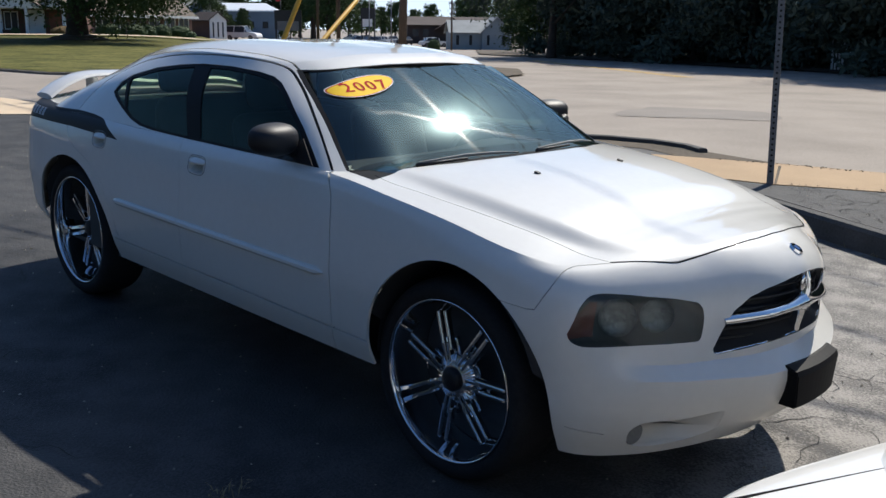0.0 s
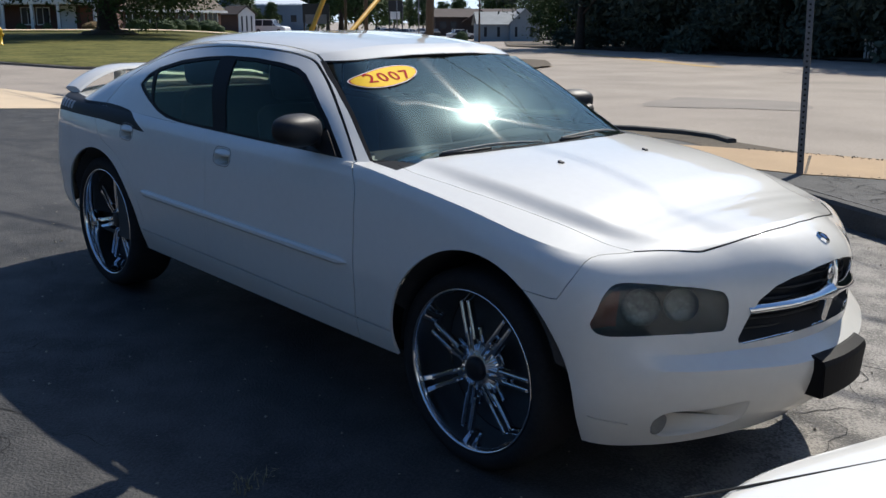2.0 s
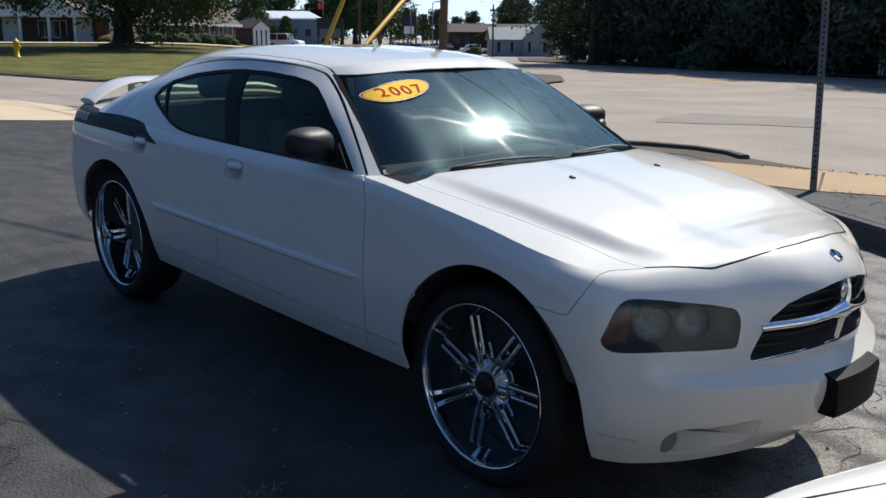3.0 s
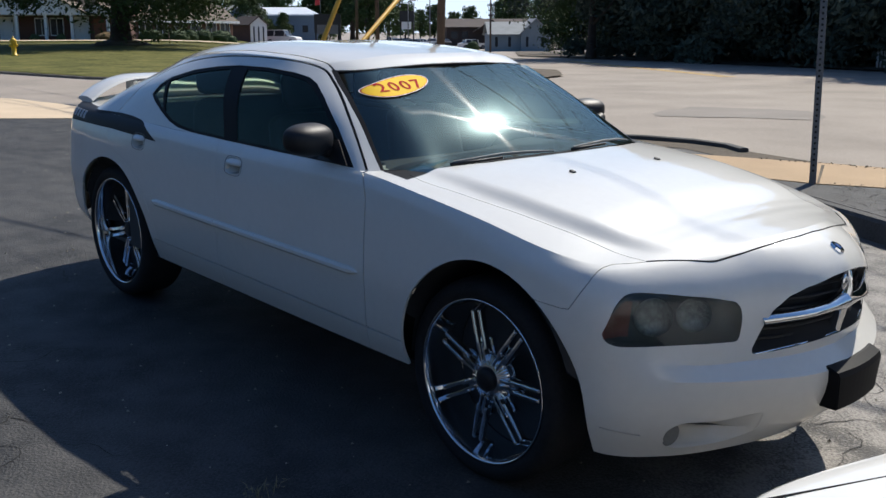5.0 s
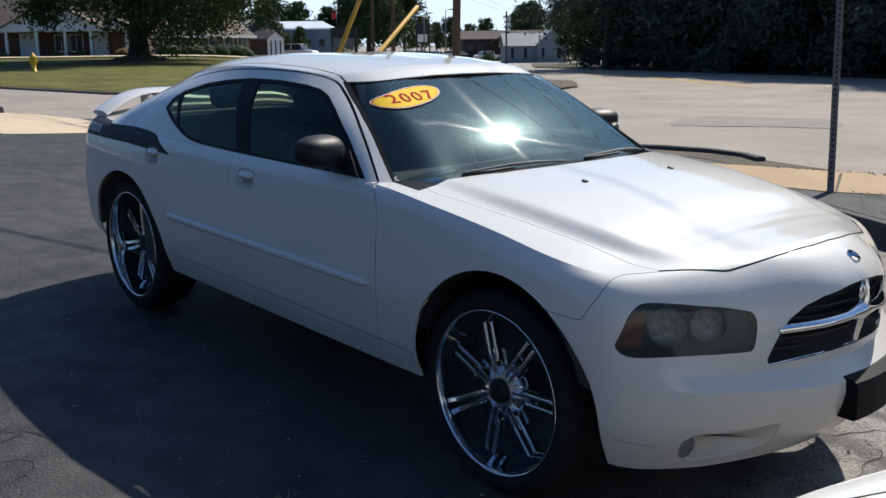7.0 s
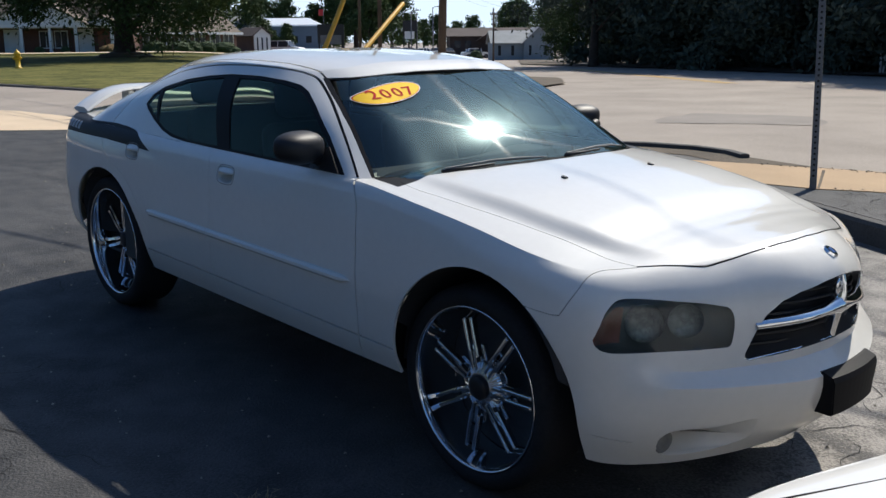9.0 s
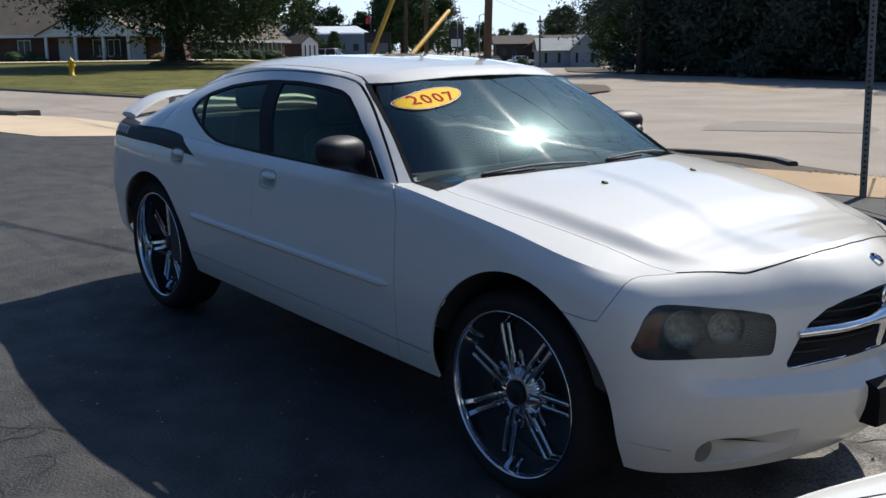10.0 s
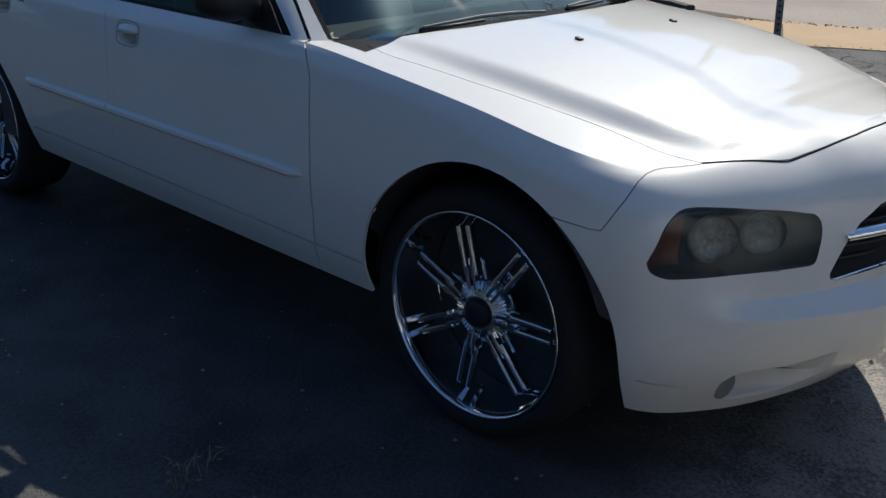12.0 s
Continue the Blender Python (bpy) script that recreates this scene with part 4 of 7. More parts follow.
seams = []
pieces = {}
for sgn, d in ((-1, RIGHT), (1, LEFT)):
    pick = (lambda p: p) if sgn < 0 else flip
    own = lambda c, s=sgn: c.y * s > 0.3
    key = "r" if sgn < 0 else "l"
    split(SHELL, pick(ARCH_FRONT), d, own, -0.3).free()
    split(SHELL, pick(ARCH_REAR), d, own, -0.3).free()
    house = split(SHELL, pick(GLASSHOUSE), d, lambda c, s=sgn: c.y * s > 0.3 and c.z > 1.05)
    pieces["pane_front" + key] = push(split(house, pick(PANE_FRONT), d), 0.007)
    pieces["pane_rear" + key] = push(split(house, pick(PANE_REAR), d), 0.007)
    pieces["pane_quarter" + key] = push(split(house, pick(PANE_QUARTER), d), 0.005)
    pieces["frame" + key] = roll_edges(push(house, 0.003), 0.012)
    pieces["stripe" + key] = split(SHELL, pick(STRIPE), d, own)
    pieces["lamp" + key] = split(SHELL, pick(dense(LAMP + LAMP[:1], 0.014)[:-1]), (0.70, 0.71 * sgn, 0.05), own)
    pieces["scoop" + key] = split(SHELL, pick(dense(SCOOP + SCOOP[:1], 0.012)[:-1]), (0.80, 0.60 * sgn, 0), own)
    for name, hx in (("pocket_f", -0.10), ("pocket_r", -1.09)):
        oval = [(hx + 0.068 * math.copysign(abs(math.cos(a)) ** 0.6, math.cos(a)), sgn, 0.979 + 0.038 * math.copysign(abs(math.sin(a)) ** 0.6, math.sin(a))) for a in np.linspace(0, math.tau, 24, endpoint=False)]
        a = split(SHELL, oval, d, own)
        b = split(pieces["stripe" + key], oval, d, own)
        me = bpy.data.meshes.new("piece")
        b.to_mesh(me)
        a.from_mesh(me)
        bpy.data.meshes.remove(me)
        b.free()
        bmesh.ops.remove_doubles(a, verts=a.verts, dist=0.0005)
        pieces[name + key] = a
    for line, width in ((DOOR_FRONT, 0.006), (DOOR_TOP, 0.007), (DOOR_MIDDLE, 0.0025), (DOOR_REAR, 0.0025)):
        seams.append(split(SHELL, ribbon(pick(dense(line)), d, width), d, own))
    pieces["groove" + key] = split(SHELL, ribbon(pick(dense(SILL, 0.1)), d, 0.010), d, own)
    seams.append(split(SHELL, ribbon(pick(dense(HOOD_SIDE)), UP, 0.003), UP, own))
    seams.append(split(SHELL, ribbon(pick(dense(CORNER_SEAM)), (0.3, 0.85 * sgn, 0.45), 0.0028), (0.3, 0.85 * sgn, 0.45), own))
    seams.append(split(SHELL, ribbon(pick(dense(BUMPER_CUT)), (0.6, 0.8 * sgn, 0), 0.004), (0.6, 0.8 * sgn, 0), own))
    seams.append(split(SHELL, ribbon(pick(dense(ROOF_DITCH, 0.06)), UP, 0.009), UP, lambda c, s=sgn: c.y * s > 0.3 and c.z > 1.3))
whole = lambda half: half + flip(half)[::-1][1:]
seams.append(split(SHELL, ribbon(dense(whole(HOOD_FRONT), smooth=False), UP, 0.007), UP, lambda c: c.x > 1.9))
grille_hole = split(SHELL, GRILLE_HALF + flip(GRILLE_HALF)[::-1][1:-1], AHEAD, lambda c: c.x > 2.1)
pieces["screen"] = split(SHELL, SCREEN_HALF + flip(SCREEN_HALF)[::-1][1:-1], AHEAD, lambda c: 0.1 < c.x < 1.04 and c.z > 1.05)
pieces["cowl"] = split(SHELL, HOOD_BACK + flip(HOOD_BACK)[::-1][1:], UP, lambda c: 0.7 < c.x < 1.3 and c.z > 1.0)
pieces["rear_screen"] = split(SHELL, [(-1.50, -0.40, 1.378), (-1.97, -0.55, 1.145), (-1.97, 0.55, 1.145), (-1.50, 0.40, 1.378)], (-0.5, 0, 0.85), lambda c: c.x < -1.4 and c.z > 1.1)

# painted panels, by a point on each
SEEDS = {"bonnet": (1.6, 0, 1.1), "roof": (-0.4, 0, 1.53), "front_bumper": (2.3, -0.5, 0.55)}
for sgn in (-1, 1):
    SEEDS.update({("front_door", sgn): (0.3, 0.945 * sgn, 0.6), ("rear_door", sgn): (-0.6, 0.945 * sgn, 0.6), ("front_wing", sgn): (1.05, 0.94 * sgn, 0.75)})
panels = islands(SHELL)
SHELL.free()
panel_of = {}
for bm in panels:
    bm.normal_update()
for k, p in SEEDS.items():
    p = Vector(p)
    best = min(range(len(panels)), key=lambda i: min((f.calc_center_median() - p).length for f in panels[i].faces))
    panel_of.setdefault(best, k if isinstance(k, str) else k[0])
made = {}
rest = bmesh.new()
for i, bm in enumerate(panels):
    if i not in panel_of:
        me = bpy.data.meshes.new("piece")
        bm.to_mesh(me)
        rest.from_mesh(me)
        bpy.data.meshes.remove(me)
        bm.free()
        continue
    c = sum((v.co for v in bm.verts), Vector()) / len(bm.verts)
    ob = part(panel_of[i], roll_edges(bm, 0.011), M["paint"], car, smooth=True)
    made.setdefault(panel_of[i], []).append((c.y, ob))
part("body", roll_edges(rest, 0.011), M["paint"], car, smooth=True)
front_doors = [ob for y, ob in sorted(made["front_door"], key=lambda q: q[0])]
rear_doors = [ob for y, ob in sorted(made["rear_door"], key=lambda q: q[0])]
bonnet, bumper = made["bonnet"][0][1], made["front_bumper"][0][1]
gaps = bmesh.new()
for bm in seams:
    me = bpy.data.meshes.new("piece")
    push(bm, 0.010).to_mesh(me)
    gaps.from_mesh(me)
    bpy.data.meshes.remove(me)
    bm.free()
part("panel_gap", gaps, M["gap"], car, "dark gaps between the panels")
# ---- END SHELL


def bend_in(bm, depth, reach, d=None):
    """Sink the middle of a piece, leaving its rim where it was."""
    bm.normal_update()
    rim = [v.co.copy() for v in bm.verts if v.is_boundary]
    for v, n in [(v, v.normal.copy()) for v in bm.verts if not v.is_boundary]:
        k = min(1.0, min((v.co - r).length for r in rim) / reach)
        v.co -= (Vector(d) if d else n) * depth * (k * k * (3 - 2 * k))
    return bm


def scoop_hollow(sgn):
    """A hollow with a steep round outer end that runs out flat towards the middle of the bumper."""
    d = Vector((0.80, 0.60 * sgn, 0)).normalized()
    inward = d
    rim = [Vector((x, -y * -1 if sgn < 0 else -y, z)) for x, y, z in dense(SCOOP + SCOOP[:1], 0.012)[:-1]]
    bm = bmesh.new()
    rings = []
    for f in (-0.04, 0.0, 0.06, 0.14, 0.25, 0.4, 0.6, 0.8, 1.0):
        row = []
        for p in rim:
            y = min(0.632, max(0.40, abs(p.y)))
            aim = Vector((2.216 + (0.632 - y) * 0.56, sgn * y, 0.352 + 0.04 * (0.632 - y)))
            q, _ = on_skin(p.lerp(aim, f) + d * 0.6, -d)
            run = sstep(0.37, 0.60, abs(q.y))
            row.append(bm.verts.new(q - inward * (0.105 * run + 0.008) * (max(0.0, f) ** 0.55) * (1.0 if f < 0.7 else 1.04)))
        rings.append(row)
    for p, q in zip(rings, rings[1:]):
        for j in range(len(p)):
            k = (j + 1) % len(p)
            bm.faces.new((p[j], p[k], q[k], q[j]))
    bm.faces.new(rings[-1])
    bmesh.ops.recalc_face_normals(bm, faces=bm.faces)
    # an added dull round filler gives the outer end its shaded look
    blank = bmesh.new()
    c, _ = on_skin(Vector((2.210, 0.638 * sgn, 0.353)) + d * 0.6, -d)
    t = Vector((0.6, -0.8 * sgn, 0))
    ell = [t * 0.027 * math.cos(a) + Vector((0, 0, 0.038 * math.sin(a))) + t * 0.010 * math.sin(a) for a in np.linspace(0, math.tau, 28, endpoint=False)]
    rows = [[blank.verts.new(c - d * dep + e * k) for e in ell] for dep, k in ((0.11, 1.0), (0.014, 1.0), (0.010, 0.92), (0.016, 0.5))]
    for p, q in zip(rows, rows[1:]):
        for j in range(28):
            blank.faces.new((p[j], p[(j + 1) % 28], q[(j + 1) % 28], q[j]))
    blank.faces.new(rows[-1])
    bmesh.ops.recalc_face_normals(blank, faces=blank.faces)
    return bm, blank


M["lens"] = glass("hazy_lamp_lens", (0.92, 0.95, 0.92), rough=0.10, haze=0.045, ior=1.45)
# grey for the recess filler, sunlit wiper edges and handle outlines
M["blank"] = mat("grey_plastic", (0.20, 0.20, 0.19), 0.7, spread=0.15, scale=8, fine=80)
M["silver"] = mat("lamp_silver", (0.17, 0.185, 0.182), 0.36, metal=0.5, spread=0.6, scale=22, fine=90, bump=0.25)
M["cowl"] = mat("matt_black_cowl", (0.009, 0.009, 0.010), 0.85, spread=0.3, scale=8, fine=120, bump=0.2, spec=0.12)
M["amber"] = mat("amber_reflector", (0.15, 0.032, 0.014), 0.4, spread=0.2, scale=20, fine=200)
M["lamp_dark"] = mat("lamp_housing", (0.036, 0.040, 0.042), 0.5, spread=0.2, scale=12, fine=60)
M["stripe"] = mat("black_vinyl", (0.010, 0.010, 0.011), 0.55, spec=0.25, spread=0.2, scale=5, fine=80)
M["stripe_grey"] = mat("grey_vinyl", (0.30, 0.30, 0.31), 0.5)
M["yellow"] = mat("sticker_yellow", (0.85, 0.55, 0.02), 0.7, spec=0.15, spread=0.05, scale=10, fine=40)
M["red"] = mat("sticker_red", (0.38, 0.012, 0.012), 0.75, spec=0.1)
M["liner"] = mat("wheel_well_liner", (0.018, 0.018, 0.019), 0.95)
M["seat"] = mat("seat_cloth", (0.035, 0.037, 0.038), 0.95, spread=0.3, scale=10, fine=200, bump=0.2)
M["dash"] = mat("dashboard_vinyl", (0.022, 0.024, 0.025), 0.75, spread=0.2, scale=8, fine=200, bump=0.1, spec=0.25)
M["blue"] = mat("enamel_blue", (0.05, 0.1, 0.25), 0.25)


def half_of(sgn):
    return "r" if sgn < 0 else "l"


for i, sgn in enumerate((-1, 1)):
    k = half_of(sgn)
    fd, rd = (front_doors[0], rear_doors[0]) if sgn < 0 else (front_doors[-1], rear_doors[-1])
    d = RIGHT if sgn < 0 else LEFT
    for name, key, owner in (("window", "pane_front", fd), ("window", "pane_rear", rd), ("quarter_window", "pane_quarter", rd)):
        g = part(name, pieces[key + k], M["tint"], owner, "dark tinted glass", smooth=True)
        g.visible_shadow = False
    part("window_frame", pieces["frame" + k], M["trim_black"], rd, "black window surround", smooth=True)
    part("sill_groove", push(pieces["groove" + k], 0.014), M["paint"], car, smooth=True)
    hollow, blank = scoop_hollow(sgn)
    recess = part("fog_lamp_recess", hollow, M["paint"], bumper, smooth=True)
    part("fog_lamp_blank", blank, M["blank"], recess, "dull grey filler added for the shaded outer end", smooth=True)

    # the stripe, with the plain bars that stand for its lettering
    stripe = pieces["stripe" + k]
    bars = []
    for j in range(7):
        x0 = -2.27 + j * 0.058
        bars.append([(x0, 0, 1.022), (x0 + 0.042, 0, 1.022), (x0 + 0.042, 0, 1.066), (x0, 0, 1.066)])
    cut = []
    for b in bars:
        cut.append(split(stripe, b, d))
    st = part("side_stripe", stripe, M["stripe"], car, "matt black vinyl stripe over the rear wing", smooth=True)
    for b in cut:
        part("bar", b, M["stripe_grey"], st, smooth=True)

    # headlamp: clear lens, dark bowl, two reflectors, amber marker
    lens = pieces["lamp" + k]
    bowl = lens.copy()
    pd = (0.70, 0.71 * sgn, 0.05)
    pick = (lambda p: p) if sgn < 0 else flip
    bend_in(bowl, 0.05, 0.03, Vector(pd).normalized())
    marker = split(bowl, pick([(2.05, -0.88, 0.70), (2.08, -0.83, 0.82), (2.095, -0.775, 0.84), (2.116, -0.735, 0.838), (2.135, -0.772, 0.69), (2.09, -0.83, 0.69)]), pd, None, -1)
    lamp = part("headlamp", bowl, M["lamp_dark"], car, "weathered hazy headlamp", smooth=True)
    glow = split(marker, pick([(2.05, -0.88, 0.703), (2.08, -0.83, 0.79), (2.096, -0.785, 0.822), (2.106, -0.757, 0.815), (2.118, -0.785, 0.703), (2.09, -0.83, 0.700)]), pd, None, -1)
    surround = part("marker_surround", push(marker, -0.002), M["lamp_dark"], lamp, "dark marker surround", smooth=True)
    part("marker_lens", glow, M["amber"], surround, "amber marker lens", smooth=True)
    g = part("lens", roll_edges(push(lens, 0.003), 0.012), M["lens"], lamp, "clouded clear lens", smooth=True)
    g.visible_shadow = False
    dd = Vector(pd).normalized()
    for p, r in (((2.160, 0.716 * sgn, 0.770), 0.064), ((2.234, 0.598 * sgn, 0.772), 0.058)):
        bm = bmesh.new()
        lathe(bm, [(r, -0.004), (r * 0.97, 0.0), (r * 0.88, 0.006), (r * 0.70, 0.012), (r * 0.45, 0.016), (r * 0.2, 0.018), (0.001, 0.0185)], 36)
        m = Matrix.Translation(Vector(p) - dd * 0.016) @ (-dd).to_track_quat("Y", "Z").to_matrix().to_4x4()
        part("reflector", bm, M["silver"], lamp, "silver reflector bowl", smooth=True, at=m)

    # door handles over shallow pockets
    for owner, hx, name in ((fd, -0.10, "pocket_f"), (rd, -1.09, "pocket_r")):
        bm = pieces[name + k]
        bmesh.ops.subdivide_edges(bm, edges=bm.edges, cuts=2, use_grid_fill=True)
        pocket = part("handle_pocket", bend_in(bm, 0.05, 0.016), M["paint"], owner, smooth=True)
        bm = bmesh.new()
        cols = []
        for x in np.linspace(-0.064, 0.064, 15):
            e = 1 - (abs(x) / 0.066) ** 4
            cols.append([bm.verts.new(on_skin((hx + x, 1.6 * sgn, 0.990 + dz * (0.35 + 0.65 * e)), (0, -sgn, 0))[0] + Vector((0, sgn * out * e, 0))) for dz, out in ((-0.008, -0.006), (-0.006, 0.010), (0.004, 0.016), (0.014, 0.013), (0.021, 0.006), (0.024, -0.004))])
        for a, b in zip(cols, cols[1:]):
            for j in range(5):
                bm.faces.new((a[j], b[j], b[j + 1], a[j + 1]))
        bmesh.ops.recalc_face_normals(bm, faces=bm.faces)
        part("handle", bm, M["paint"], pocket, "white pull handle", smooth=True)
        bm = bmesh.new()
        line = [on_skin((hx + 0.074 * math.copysign(abs(math.cos(a)) ** 0.6, math.cos(a)), 1.6 * sgn, 0.980 + 0.044 * math.copysign(abs(math.sin(a)) ** 0.6, math.sin(a))), (0, -sgn, 0))[0] for a in np.linspace(0, math.tau, 41)]
        tube(bm, line, 0.0017, 6, cap=False)
        part("handle_edge", bm, M["blank"], pocket, "grey line round the handle plate")

    # rubbing strips
    for owner, x0, x1 in ((fd, -0.2335, 0.892), (rd, -0.905, -0.2385)):
        bm = bmesh.new()
        cols = []
        xs = np.linspace(x0, x1, 24)
        for j, x in enumerate(xs):
            e = min(1.0, ((x1 - x) / 0.05 + 0.2) if owner is fd else ((x - x0) / 0.05 + 0.2))
            col = []
            for dz, out in ((-0.018, -0.003), (-0.017, 0.010), (-0.006, 0.019), (0.006, 0.018), (0.015, 0.010), (0.018, -0.003)):
                p, n = on_skin((x, 1.6 * sgn, 0.684 + dz * e), (0, -sgn, 0))
                col.append(bm.verts.new(p + n * out * e))
            cols.append(col)
        for a, b in zip(cols, cols[1:]):
            for j in range(5):
                bm.faces.new((a[j], b[j], b[j + 1], a[j + 1]))
        bm.faces.new(cols[0])
        bm.faces.new(cols[-1][::-1])
        bmesh.ops.recalc_face_normals(bm, faces=bm.faces)
        part("rubbing_strip", bm, M["paint"], owner, smooth=True)

    # door mirror: a black shell on a short foot
    bm = bmesh.new()
    bmesh.ops.create_uvsphere(bm, u_segments=28, v_segments=18, radius=1)
    for v in bm.verts:
        x, y, z = v.co
        y2 = math.copysign(abs(y) ** 0.75, y)
        z2 = math.copysign(abs(z) ** 0.72, z)
        back = 0.35 if x < 0 else 1.0
        out = max(0.0, y * sgn)
        v.co = Vector((x * 0.092 * back, y2 * 0.122, z2 * (0.070 - 0.012 * out) + 0.012 * out))
    mir = part("door_mirror", bm, M["black_plastic"], fd, "matt black door mirror", smooth=True, at=pose(0.555 if sgn < 0 else 0.45, (0.958 if sgn < 0 else 0.955) * sgn, 1.181, 0, 0, -8 * sgn))
    bm = bmesh.new()
    box(bm, -0.033, -0.029, -0.075, 0.075, -0.035, 0.037, 0.001)
    part("mirror_glass", bm, M["chrome"], mir)
    bm = bmesh.new()
    tube(bm, [(0.58, 0.82 * sgn, 1.11), (0.575, 0.89 * sgn, 1.135), (0.57, 0.96 * sgn, 1.16)], [0.026, 0.024, 0.026], 12)
    part("mirror_foot", bm, M["black_plastic"], fd, smooth=True)
    bm = bmesh.new()
    f = []
    for x, z in ((0.52, 1.088), (0.735, 1.086), (0.60, 1.178), (0.535, 1.15)):
        p, n = on_skin((x, 1.6 * sgn, z), (0, -sgn, 0))
        f.append((p, n))
    lo, hi = [bm.verts.new(p - n * 0.004) for p, n in f], [bm.verts.new(p + n * 0.007) for p, n in f]
    bm.faces.new(hi)
    for j in range(4):
        bm.faces.new((lo[j], lo[(j + 1) % 4], hi[(j + 1) % 4], hi[j]))
    bmesh.ops.recalc_face_normals(bm, faces=bm.faces)
    part("mirror_base", bm, M["black_plastic"], fd)

    # wheel wells
    for pts in (ARCH_FRONT, ARCH_REAR):
        bm = bmesh.new()
        rows = []
        for y in (0.0, 0.80, 0.55):
            rows.append([bm.verts.new((x, (y or (0.925 if z > 0.56 else 0.86) if x > -1.4 else (0.925 if z > 0.80 else 0.885 if z > 0.56 else 0.845)) * sgn, max(z, 0.40))) for x, _, z in pts])
        for a, b in zip(rows, rows[1:]):
            for j in range(len(pts) - 1):
                bm.faces.new((a[j], a[j + 1], b[j + 1], b[j]))
        bm.faces.new(rows[-1])
        part("wheel_well", bm, M["liner"], car, "black wheel well liner")

# windscreen with a black border, and the year sticker behind it
SCREEN_PANE = [(0, 0, 1.465), (0, -0.20, 1.462), (0, -0.37, 1.453), (0, -0.53, 1.440), (0, -0.594, 1.432), (0, -0.640, 1.373), (0, -0.696, 1.292), (0, -0.762, 1.177), (0, -0.810, 1.090), (0, -0.4, 1.088), (0, 0, 1.088)]
pane = split(pieces["screen"], SCREEN_PANE + flip(SCREEN_PANE)[::-1][1:-1], AHEAD)
centre = np.array([v.co for v in pane.verts if abs(v.co.y) < 0.45])
screen_fit = np.linalg.lstsq(np.stack([np.ones(len(centre)), centre[:, 2], centre[:, 2] ** 2], 1), centre[:, 0] + 0.18 * centre[:, 1] ** 2, rcond=None)[0]
screen_fit = screen_fit + np.array((0.07 * 1.27, -0.07, 0.0))


def even_bow(p):
    """The middle of the windscreen takes one even bow, so that it mirrors cleanly."""
    w = 1 - sstep(0.45, 0.70, abs(p.y))
    p.x += w * (screen_fit[0] + screen_fit[1] * p.z + screen_fit[2] * p.z**2 - 0.18 * p.y**2 + 0.012 * p.y - p.x)
    return p


for v in pane.verts:
    even_bow(v.co)
part("screen_surround", roll_edges(push(pieces["screen"], 0.002), 0.012), M["trim_black"], car, "black rubber screen surround", smooth=True)
oval = lambda a, b: [(0, -0.448 + a * math.cos(t), 1.3805 + b * math.sin(t) + 0.14 * a * math.cos(t)) for t in np.linspace(0, math.tau, 40, endpoint=False)]
sticker = split(pane.copy(), oval(0.184, 0.0315), AHEAD)
rim_in = split(sticker, oval(0.1808, 0.0300), AHEAD)
field = split(rim_in, oval(0.1765, 0.0284), AHEAD)
screen = part("windscreen", push(pane, 0.004), M["screen"], car, "clear windscreen mirroring sky and wires", smooth=True)
screen.visible_shadow = False
oval_ob = part("year_sticker", push(field, -0.002), M["yellow"], screen, "yellow oval sticker with red year digits", smooth=True)
part("sticker_edge", push(sticker, -0.002), M["white"], oval_ob, "thin white edge", smooth=True)
part("sticker_line", push(rim_in, -0.002), M["red"], oval_ob, "thin red line", smooth=True)
rear_pane = part("rear_screen", push(pieces["rear_screen"], 0.003), M["tint"], car, "tinted rear window", smooth=True)
rear_pane.visible_shadow = False


def lettering(text, size):
    """Flat letters as a mesh in the x-y plane, centred."""
    cu = bpy.data.curves.new("letters", "FONT")
    cu.space_character = 1.22
    cu.body, cu.size, cu.align_x, cu.align_y, cu.resolution_u, cu.offset = text, size, "CENTER", "CENTER", 3, 0.0011
    ob = bpy.data.objects.new("letters", cu)
    scene.collection.objects.link(ob)
    bpy.context.view_layer.update()
    me = bpy.data.meshes.new_from_object(ob.evaluated_get(bpy.context.evaluated_depsgraph_get()))
    bpy.data.objects.remove(ob)
    bpy.data.curves.remove(cu)
    bm = bmesh.new()
    bm.from_mesh(me)
    bpy.data.meshes.remove(me)
    return bm


bm = lettering("2007", 0.1)
xs = [v.co.x for v in bm.verts]
ys = [v.co.y for v in bm.verts]
bmesh.ops.subdivide_edges(bm, edges=bm.edges, cuts=1)
for v in bm.verts:
    a, b = (v.co.x / (max(xs) - min(xs))) * 0.240, ((v.co.y - (max(ys) + min(ys)) / 2) / (max(ys) - min(ys))) * 0.0315
    a += 0.05 * b
    p, n = on_skin((3, -0.448 + a, 1.3795 + b + 0.06 * a), (-1, 0, 0))
    v.co = even_bow(p.copy()) + n * 0.0035
part("year_digits", bm, M["red"], oval_ob, "red digits 2007")

# cowl, wipers, washer jets
part("cowl", push(pieces["cowl"], 0.028), M["cowl"], car, "black plastic cowl below the windscreen", smooth=True)


def over_hood(x, y, lift):
    p, n = on_skin((x, y, 3), (0, 0, -1))
    return p + Vector((0, 0, lift))


